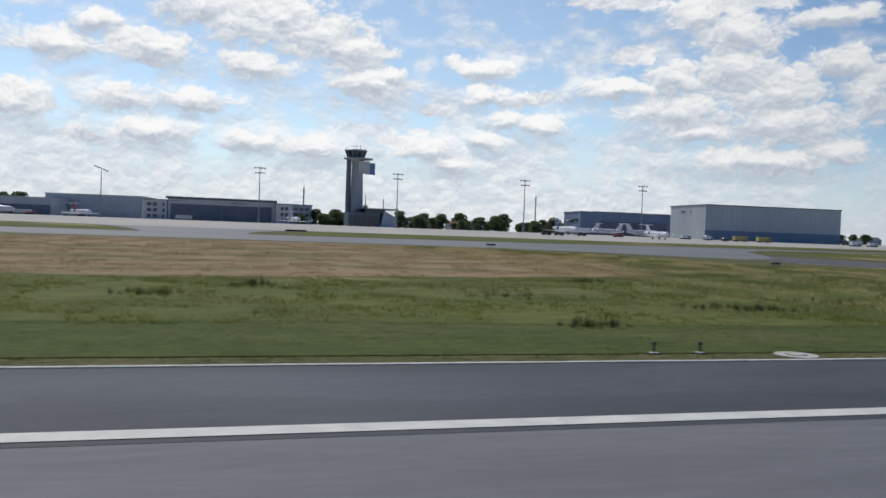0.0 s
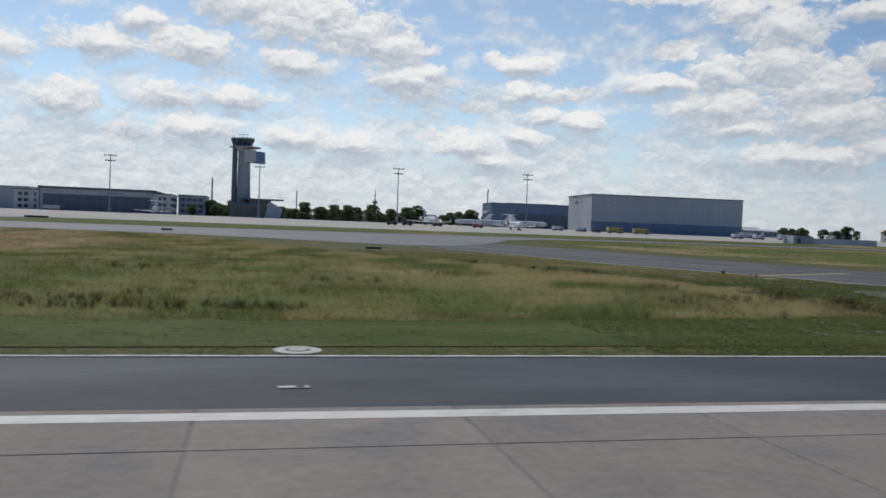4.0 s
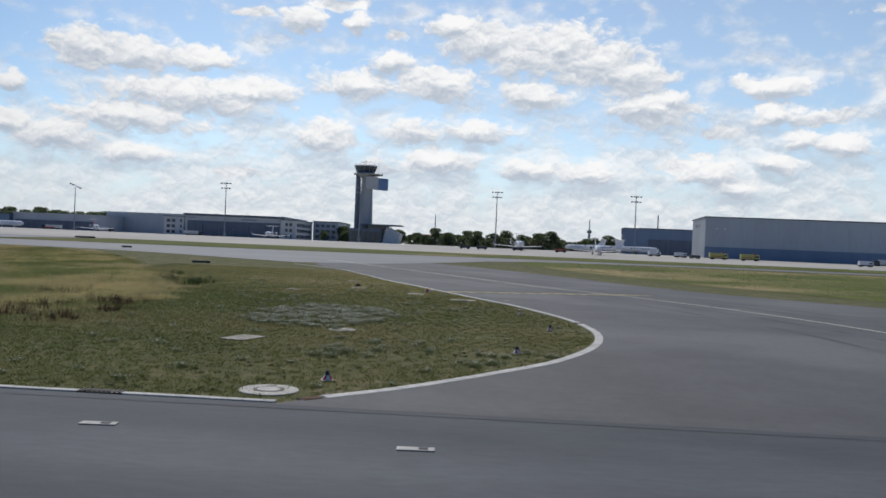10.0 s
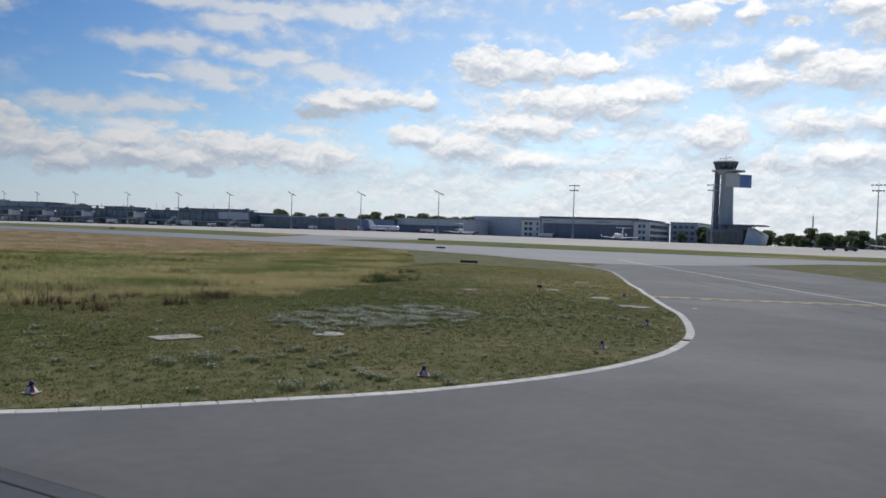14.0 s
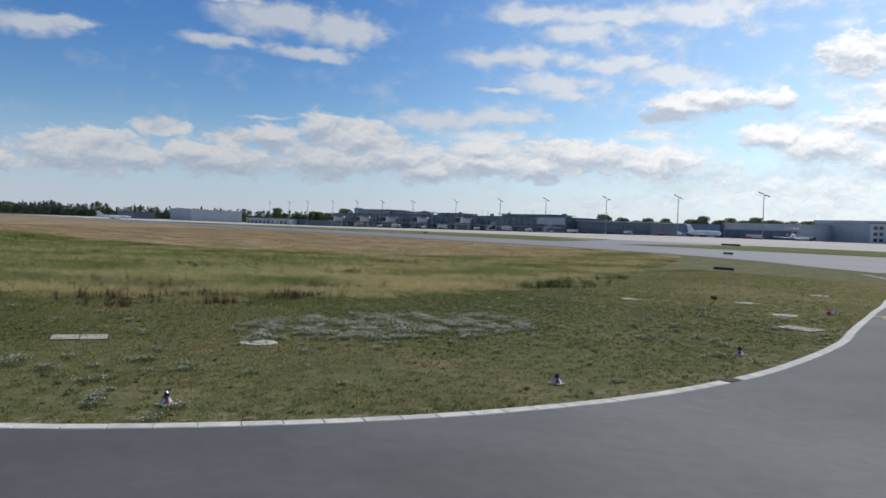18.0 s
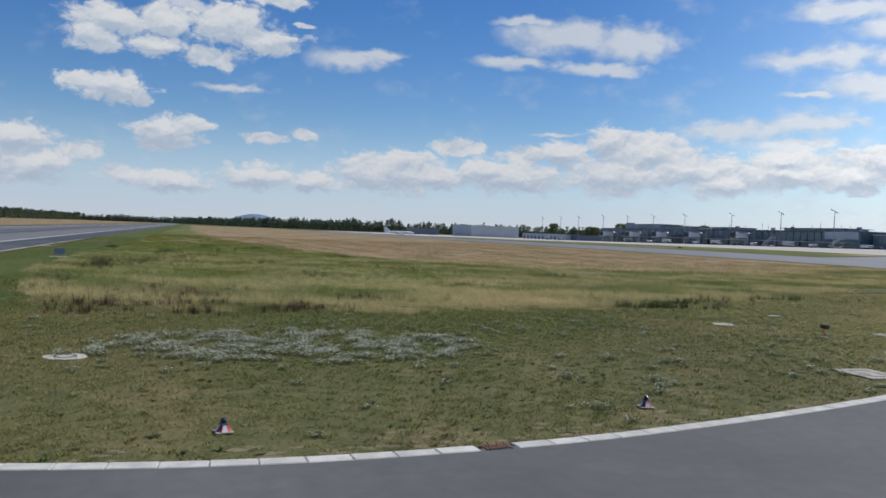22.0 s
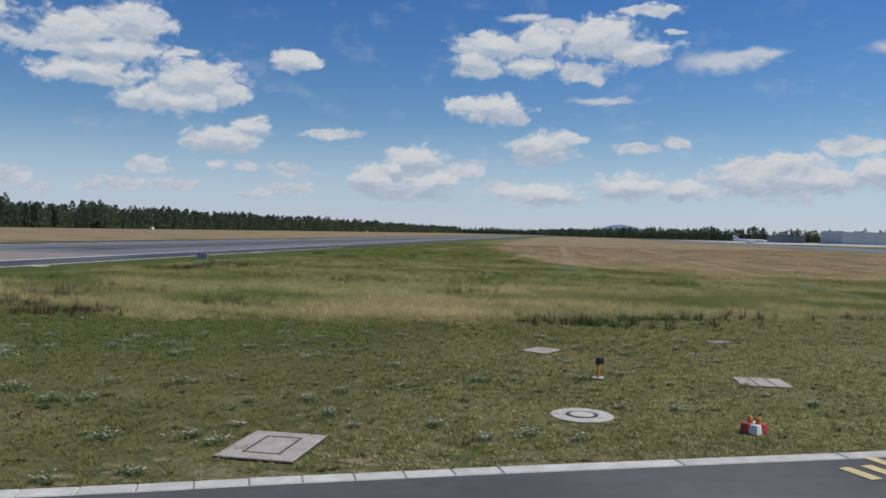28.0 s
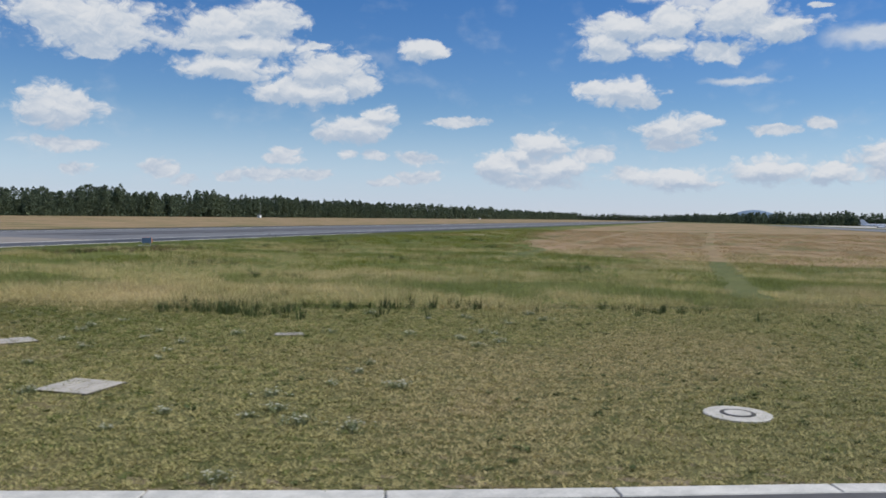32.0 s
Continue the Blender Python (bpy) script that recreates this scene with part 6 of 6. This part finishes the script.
h = 0.1 + 0.42 * np.clip(0.5 * clumpy(x, y, 11.0, 42) + 0.5 * clumpy(x, y, 3.5, 43), 0, 1) ** 1.4
for pick, mat, label in ((dry, M_DRYBLADE, "dry straw-brown grass further off"), (~dry, M_TALLGREEN, "tall green meadow grass further off")):
    tagged(soup("meadow_grass", blades(places(x[pick], y[pick]), h[pick], 0.02, 6, 1.6, 0.5), mat), label, "meadow grass", kind="stuff")
# meadow beyond the taxiway and on the apron strip
x, y = scatter(150, 420, 40, 240, 26000)
keep = (x > np.interp(y, [30, 62, 92, 128, 170, 200], [300, 237, 208, 184, 167, 162]) + 1.5) & ((y < 203) | (y > 228))
x, y = x[keep], y[keep]
tagged(soup("meadow_grass", blades(places(x, y), 0.15 + 0.25 * clumpy(x, y, 11.0, 52), 0.03, 5, 0.9, 0.5), M_TALL), "uncut grass beyond the taxiway", "meadow grass", kind="stuff")


def weed(x0, y0, rx, ry, count, lo, hi, mat, name, label, per=14, width=0.03):
    x, y = rng.normal(x0, rx * 0.8, count), rng.normal(y0, ry * 0.8, count)
    tagged(soup(name, blades(places(x, y), rng.uniform(lo * 0.55, hi, count), width, per, 0.6, 0.3), mat), label, "plants", kind="stuff")


for x0, y0, rx, ry, c in ((128, 21, 1.4, 2.0, 40), (127.5, 26.5, 1.0, 2.2, 30), (129.6, 32.5, 0.8, 1.6, 40), (131.4, 31, 0.8, 1.2, 20), (123, 25, 1.2, 2.2, 30), (76, 20, 6, 2.2, 60), (123.5, 37.5, 1.0, 2.4, 34),
                          (85, 16.2, 4.5, 1.0, 50), (72, 15.5, 3.5, 1.5, 30), (133, 26.2, 0.7, 0.9, 14), (132.4, 20.2, 0.8, 1.2, 18), (118, 24, 3.0, 3.0, 40), (66, 34, 5, 2, 24), (112, 15.5, 6, 1.2, 24)):
    weed(x0, y0, rx, ry, c, 0.4, 0.75, M_DOCK, "dock", "brown seeding dock plants in the meadow", 12, 0.02)
for x0, y0, rx, ry, c in ((3.5, 38, 1.6, 1.0, 26), (19.9, 11.8, 1.3, 0.6, 26), (-3.4, 28.8, 1.5, 0.9, 22), (38, 21.3, 1.5, 0.7, 22), (37.9, 49.8, 3.0, 1.4, 30), (126.4, 59.5, 0.6, 2.4, 50), (121.5, 63, 2.2, 4.0, 30), (88.5, 16.6, 1.8, 1.2, 24), (79, 15.6, 2.0, 1.2, 22), (119.5, 70, 1.2, 3.0, 20), (105.5, 50, 2.0, 1.6, 22), (77, 50, 2.5, 2, 22), (124.8, 58, 0.8, 2.6, 22),
                          (116.5, 78.5, 1.0, 3.4, 22), (49, 28, 2.6, 1.4, 18), (22, 30, 3, 1.6, 18), (35, 22, 2.4, 1.2, 18), (60, 24, 2.4, 1.2, 16), (96, 38, 2.6, 1.6, 18), (84, 70, 3, 2, 20)):
    weed(x0, y0, rx, ry, c, 0.4, 0.75, M_WEED, "weed_clump", "dark green weeds standing in the meadow", 12, 0.024)


def flowers(x, y, heights, name, label, share):
    """Low flowering plants: grey-green stalks and small white heads."""
    p = places(x, y)
    st = blades(p, heights, 0.012, 7, 1.0, 0.1)
    tagged(soup(name + "_stalk", st, M_STALK), "grey-green stalks of " + label, "plants", kind="stuff")
    tips = st[:, 2][rng.uniform(0, 1, len(st)) < share]
    s = rng.uniform(0.009, 0.023, len(tips))[:, None]
    a = rng.uniform(0, 6.3, len(tips))
    d = np.stack((np.cos(a), np.sin(a), np.full_like(a, 0.25)), 1) * s
    e = np.stack((-np.sin(a), np.cos(a), np.full_like(a, -0.2)), 1) * s
    up = np.array([0, 0, 0.012])
    tris = np.concatenate((np.stack((tips - d - e, tips + d - e, tips + d + e), 1), np.stack((tips - d - e, tips + d + e, tips - d + e), 1),
                           np.stack((tips - d + up, tips + e * 1.2, tips + d - up), 1)))
    tagged(soup(name, tris, M_FLOWER), label, "flowers", kind="stuff")


def cushion(spots, name, label, share=0.25):
    """Low domed clumps of a flowering herb at x, y with a radius each."""
    xs, ys, hs = [], [], []
    for cx, cy, r in spots:
        n = int(12 + 70 * r * r)
        d, t = np.abs(rng.normal(0, 0.55, n)), rng.uniform(0, 2 * np.pi, n)
        xs.append(cx + r * d * np.cos(t)), ys.append(cy + r * d * np.sin(t))
        hs.append((0.07 + 0.2 * min(r, 1.0) * np.exp(-d * d)) * rng.uniform(0.7, 1.3, n) + 0.03)
    flowers(np.concatenate(xs), np.concatenate(ys), np.concatenate(hs), name, label, share)


# the wide patch, clump by clump
patch = []
while len(patch) < 330:
    r0, a0 = math.sqrt(rng.uniform(0, 1)), rng.uniform(0, 2 * math.pi)
    px, py = 145.6 + 4.6 * r0 * math.cos(a0), 30.0 + 8.6 * r0 * math.sin(a0)
    if clumpy(np.array([px]), np.array([py]), 2.4, 72)[0] + 0.25 * (1 - r0) > 0.52:
        patch.append((px, py, rng.uniform(0.22, 0.62)))
cushion(patch, "white_flowers", "white flowering herbs in a wide patch", 0.34)
lone = [(150.0, 11.8, 0.9), (149.0, 10.6, 0.7), (151.3, 12.9, 0.6), (155.7, 9.7, 0.75), (156.5, 10.6, 0.55), (157.0, 12.8, 0.4)] + [
    (151.4, 14.3, 0.35), (150.8, 16.2, 0.60), (149.8, 10.3, 0.57), (154.4, 18.4, 0.39), (156.5, 13.0, 0.47), (138.7, 16.0, 0.46), (144.3, 18.0, 0.53), (147.8, 21.3, 0.58), (150.7, 26.1, 0.33), (148.1, 32.4, 0.31), (149.2, 12.5, 0.59), (151.2, 10.9, 0.45), (153.8, 38.5, 0.57), (154.4, 33.8, 0.30), (156.7, 40.5, 0.46), (150.8, 44.3, 0.55), (152.2, 42.9, 0.38), (149.7, 42.5, 0.63), (140.2, 42.4, 0.62), (142.3, 38.4, 0.31), (147.3, 38.2, 0.31), (148.4, 37.5, 0.49), (158.7, 37.2, 0.63)]
cushion(lone, "white_flowers", "grey-green cushions with white flowers in the turf")
scraps = []
while len(scraps) < 190:
    px, py = rng.uniform(112, 161), rng.uniform(2, 74)
    if meadow_x(py) + 1.0 < px < kerb_x(py) - 0.6 and clumpy(np.array([px]), np.array([py]), 9.0, 71)[0] > 0.42:
        scraps.append((px, py, rng.uniform(0.1, 0.5)))
cushion(scraps, "white_flowers", "white flowers scattered over the turf")
tufts = list(zip((153.3, 150.5, 154.2, 151.1, 142.6, 153.6, 147.7, 154.4, 143.4, 142.2, 152.2, 151.5, 139.6), (38.7, 45.0, 47.8, 54.9, 52.1, 49.6, 72.3, 41.6, 58.6, 60.0, 56.2, 57.2, 47.0)))
cushion([(px, py, 0.45) for px, py in tufts], "white_flowers", "tufts of white flowers near the kerb")


# ---------------------------------------------------------------- trees
def broad_tree(height, seed):
    """A broad-leaved tree: tapered trunk, limbs, and a crown of leaf clumps with gaps."""
    r = np.random.default_rng(seed)
    t = thing("tree", 0, 0, 0)
    bm = bmesh.new()
    tube(bm, (0, 0, 0), (0.1, 0, height * 0.4), height * 0.028, height * 0.018, 8)
    hearts = []
    for k in range(9):
        a, up = r.uniform(0, 6.28), r.uniform(0.3, 0.92)
        rad = height * 0.3 * math.sin(math.pi * min(0.95, 0.2 + up * 0.75)) * r.uniform(0.5, 1.0)
        c = Vector((rad * math.cos(a), rad * math.sin(a), height * up))
        hearts.append(c)
        tube(bm, (0.05, 0, height * r.uniform(0.22, 0.4)), c, height * 0.01, height * 0.003, 5)
    hearts += [Vector((0, 0, height * 0.86)), Vector((height * 0.12, 0, height * 0.2)), Vector((-height * 0.12, height * 0.08, height * 0.22))]
    part("trunk", bm, M_BARK, t)
    tris = []
    for c in hearts:
        n, rr = 110, height * r.uniform(0.13, 0.2)
        d = r.normal(size=(n, 3))
        d /= np.linalg.norm(d, axis=1)[:, None]
        p = np.array(c) + d * (rr * r.uniform(0.8, 1.05, n))[:, None] * np.array([1.15, 1.15, 0.8])
        u = r.normal(size=(n, 3)) * height * 0.028
        v = r.normal(size=(n, 3)) * height * 0.028
        tris.append(np.stack((p - u, p + u, p + v), 1))
        tris.append(np.stack((p - u * 0.6, p - v, p + u), 1))
    soup("crown", np.concatenate(tris), M_LEAF, t)
    tagged(t, "broad-leaved green tree with an uneven crown", "tree", "trees behind the apron")
    return t


kinds = [broad_tree(h, s) for h, s in ((9.0, 1), (10.5, 2), (8.0, 3), (12.0, 4))]
spots = []
for k in range(120):
    spots.append((60 + k * 2.3 + rng.uniform(-2, 2), 500 + rng.uniform(-14, 40)))
for k in range(30):
    spots.append((336 + k * 13 + rng.uniform(-5, 5), 400 + rng.uniform(10, 150)))
for k in range(64):
    spots.append((-340 + k * 3.9 + rng.uniform(-3, 3), 540 + rng.uniform(-8, 30)))
for k in range(34):
    spots.append((-900 + k * 10.5 + rng.uniform(-4, 4), 530 + rng.uniform(-20, 50)))
for k in range(8):
    spots.append((54 + k * 3.2, 482 + rng.uniform(-4, 12)))
for i, (x, y) in enumerate(spots):
    m = pose(x, y, land(x, y) - 0.1, 0, 0, rng.uniform(0, 360))
    grow = rng.uniform(*((0.55, 0.95) if x > 50 else (0.75, 1.1))) * (1.35 if -400 < x < -100 else 1.9 if x < -400 else 1.0)
    if i < 4:
        kinds[i].matrix_basis = m
        ob = kinds[i]
    else:
        ob = copy_thing(kinds[i % 4], m)
    wide = grow * (1.25 if x > 50 else 1.15)
    ob.scale = (wide, wide, grow * rng.uniform(0.9, 1.1))

# pine woods beyond the runway and at the field's western end
pts, mass = [], []
for a, b, dens, deep in (((-100, -330), (-900, -330), 1.0, 60), ((-900, -330), (-2600, -310), 0.55, 50), ((-2600, -310), (-2750, -40), 0.5, 60), ((-2900, -320), (-2900, 160), 0.3, 60), ((-2750, -40), (-1700, 150), 0.4, 50),
                         ((-1700, 150), (-1280, 300), 0.5, 50), ((-1280, 300), (-1180, 480), 0.5, 60), ((-1180, 480), (-900, 620), 0.3, 50)):
    a, b = np.array(a, float), np.array(b, float)
    ln = np.linalg.norm(b - a)
    d = (b - a) / ln
    nrm = np.array([-d[1], d[0]])
    if (a + b)[1] < -200:
        nrm = np.array([0, -1.0])
    elif (nrm @ np.array([-1, 0.3])) < 0:
        nrm = -nrm
    n = int(ln * dens * 1.4)
    u, v = rng.uniform(0, ln, n), rng.uniform(0, 1, n) ** 1.6 * deep
    pts.append(a + d * u[:, None] + nrm * v[:, None])
    # the close-grown body of the wood behind its front trees
    for row in (20.0, 38.0):
        k = int(ln / 3)
        q = a + d * np.linspace(0, ln, k)[:, None] + nrm * (row + rng.uniform(-4, 4, k))[:, None]
        top = lands(q[:, 0], q[:, 1]) + rng.uniform(10, 12, k)
        foot, head = np.column_stack((q, lands(q[:, 0], q[:, 1]) - 1)), np.column_stack((q, top))
        mass += [np.stack((foot[:-1], foot[1:], head[1:]), 1), np.stack((foot[:-1], head[1:], head[:-1]), 1)]
pts = np.concatenate(pts)
pts = pts[pts[:, 0] < -180]
tris = mass
for (x, y), swell in zip(pts, 0.8 + 0.42 * clumpy(pts[:, 0], pts[:, 1], 110.0, 81)):
    hgt = rng.uniform(14, 20.5) * swell
    z0 = land(x, y)
    near = x > -1000 and y < -200
    n = 170 if near else 40
    size = 0.028 if near else 0.055
    # a rounded or pointed crown over a thin, shaded stem zone
    t = rng.uniform(0, 1, n) ** 0.8
    wide = hgt * rng.uniform(0.13, 0.19)
    rad = wide * np.sin(np.pi * np.clip(0.14 + 0.86 * t, 0, 1)) ** 0.7 * rng.uniform(0.55, 1.05, n)
    ang = rng.uniform(0, 2 * np.pi, n)
    c = np.stack((x + rad * np.cos(ang), y + rad * np.sin(ang), z0 + hgt * (0.3 + 0.7 * t)), 1)
    u, v = rng.normal(size=(n, 3)) * hgt * size, rng.normal(size=(n, 3)) * hgt * size
    tris.append(np.stack((c - u, c + u, c + v), 1))
    m = 26 if near else 8
    low = np.array([x, y, z0]) + np.stack((rng.normal(0, wide, m), rng.normal(0, wide, m), rng.uniform(0, 0.45, m) * hgt), 1)
    u, v = rng.normal(size=(m, 3)) * hgt * size * 1.5, rng.normal(size=(m, 3)) * hgt * size * 1.5
    tris.append(np.stack((low - u, low + u, low + v), 1))
tagged(soup("pine_wood", np.concatenate(tris), M_PINE), "dark pine wood along the far side of the airfield", "woods", kind="stuff")

# wooded hill on the horizon, distance haze painted in as its blue colour
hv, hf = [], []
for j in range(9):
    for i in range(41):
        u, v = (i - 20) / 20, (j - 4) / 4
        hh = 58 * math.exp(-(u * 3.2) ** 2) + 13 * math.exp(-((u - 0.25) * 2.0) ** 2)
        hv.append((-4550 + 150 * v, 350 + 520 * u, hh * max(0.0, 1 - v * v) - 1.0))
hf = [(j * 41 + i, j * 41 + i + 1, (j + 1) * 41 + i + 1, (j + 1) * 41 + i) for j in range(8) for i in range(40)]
tagged(sheet("backdrop_hill", hv, hf, M_HILL, smooth=True), "wooded hill on the horizon, painted blue-green for distance haze", "hill", kind="structure")

# ---------------------------------------------------------------- kerb stones and runway slabs
def stone_mesh(name, length, width, h, soft):
    bm = bmesh.new()
    box(bm, 0, 0, 0, length, width, h)
    me = bpy.data.meshes.new(name)
    top = [e for e in bm.edges if all(v.co.z > h - 0.001 for v in e.verts)]
    bmesh.ops.bevel(bm, geom=top, offset=soft, segments=1, affect="EDGES")
    bm.to_mesh(me)
    bm.free()
    me.materials.append(M_KERB)
    return me


def lay(parent, name, mesh, x, y, z, turn):
    ob = new(name, mesh)
    ob.parent = parent
    ob.matrix_basis = pose(x, y, z, 0, 0, turn)
    return ob


kerb = tagged(new("kerb"), "pale concrete kerb stones round the grass corner", "kerb", kind="structure")
SHORT, LONG, EDGE = stone_mesh("kerb_stone", 0.985, 0.46, 0.14, 0.02), stone_mesh("kerb_stone_long", 3.97, 0.46, 0.14, 0.02), stone_mesh("edge_stone", 0.985, 0.3, 0.12, 0.015)
smooth_kerb = rounded(KERB[:22], 10)
line = resample(smooth_kerb, 0.25)
GRATES = ((150.75, 1.2), (162.5, 32.3))
s, i = 0.0, 0
jit = random.Random(3)
while i < len(line) - 18:
    y = line[i].y
    n = 16 if y > 56 else 4
    a, b = line[i], line[i + n]
    mid, d = (a + b) / 2, b - a
    turn = math.degrees(math.atan2(d.y, d.x))
    z = land(mid.x, mid.y) - 0.1 + jit.uniform(-0.004, 0.004)
    inward = Vector((-d.y, d.x, 0)).normalized() * 0.02
    if n == 4 and any((mid.x - g[0]) ** 2 + (mid.y - g[1]) ** 2 < 0.26 for g in GRATES):
        g = thing("drain_grate", mid.x + inward.x, mid.y + inward.y, 0.0, turn)
        boxed("frame", (0, 0, -0.05, 0.72, 0.44, 0.075), M_IRON, g)
        for k in range(7):
            boxed("bar", (-0.3 + k * 0.1, 0, 0.02, 0.05, 0.36, 0.025), M_RUST, g)
        tagged(g, "rusty iron drain grate in the kerb line", "drain grate")
    else:
        lay(kerb, "kerb_stone", LONG if n == 16 else SHORT, mid.x + inward.x, mid.y + inward.y, z, turn + jit.uniform(-0.4, 0.4))
    i += n
runway_kerb = tagged(new("runway_kerb"), "narrow pale edging stones between shoulder and grass", "kerb", kind="structure")
for k in range(186):
    x = -35.5 + k
    if 143.9 < x < 145.4:
        continue
    lay(runway_kerb, "edge_stone", EDGE, x, 0.3 + jit.uniform(-0.01, 0.01), -0.085 + jit.uniform(-0.004, 0.004), jit.uniform(-0.3, 0.3))
g = thing("drain_grate", 144.7, 0.35, 0.0, 0)
boxed("frame", (0, 0, -0.05, 1.4, 0.46, 0.08), M_IRON, g)
for k in range(9):
    boxed("bar", (-0.6 + k * 0.15, 0, 0.03, 0.08, 0.4, 0.03), M_IRON, g)
tagged(g, "dark iron drain grate in the edging stones", "drain grate")

concrete = tagged(new("runway_concrete"), "jointed concrete stretch of the runway", "runway", kind="structure")
COLS, X0, X1 = 13, 53.5, 139.2
for r0, r1 in ((-7.9, -11.75), (-11.75, -19.2), (-19.2, -26.7), (-26.7, -34.2), (-34.2, -41.7), (-41.7, -52.7)):
    me = None
    for k in range(COLS):
        wd, dp = (X1 - X0) / COLS - 0.05, r0 - r1 - 0.05
        if me is None:
            bm = bmesh.new()
            box(bm, 0, 0, 0, wd, dp, 0.12)
            me = bpy.data.meshes.new("concrete_slab")
            top = [e for e in bm.edges if all(v.co.z > 0.119 for v in e.verts)]
            bmesh.ops.bevel(bm, geom=top, offset=0.012, segments=1, affect="EDGES")
            bm.to_mesh(me)
            bm.free()
            me.materials.append(M_CONCRETE)
        lay(concrete, "concrete_slab", me, X0 + (k + 0.5) * (X1 - X0) / COLS, (r0 + r1) / 2, -0.097 + jit.uniform(-0.003, 0.002), 0)
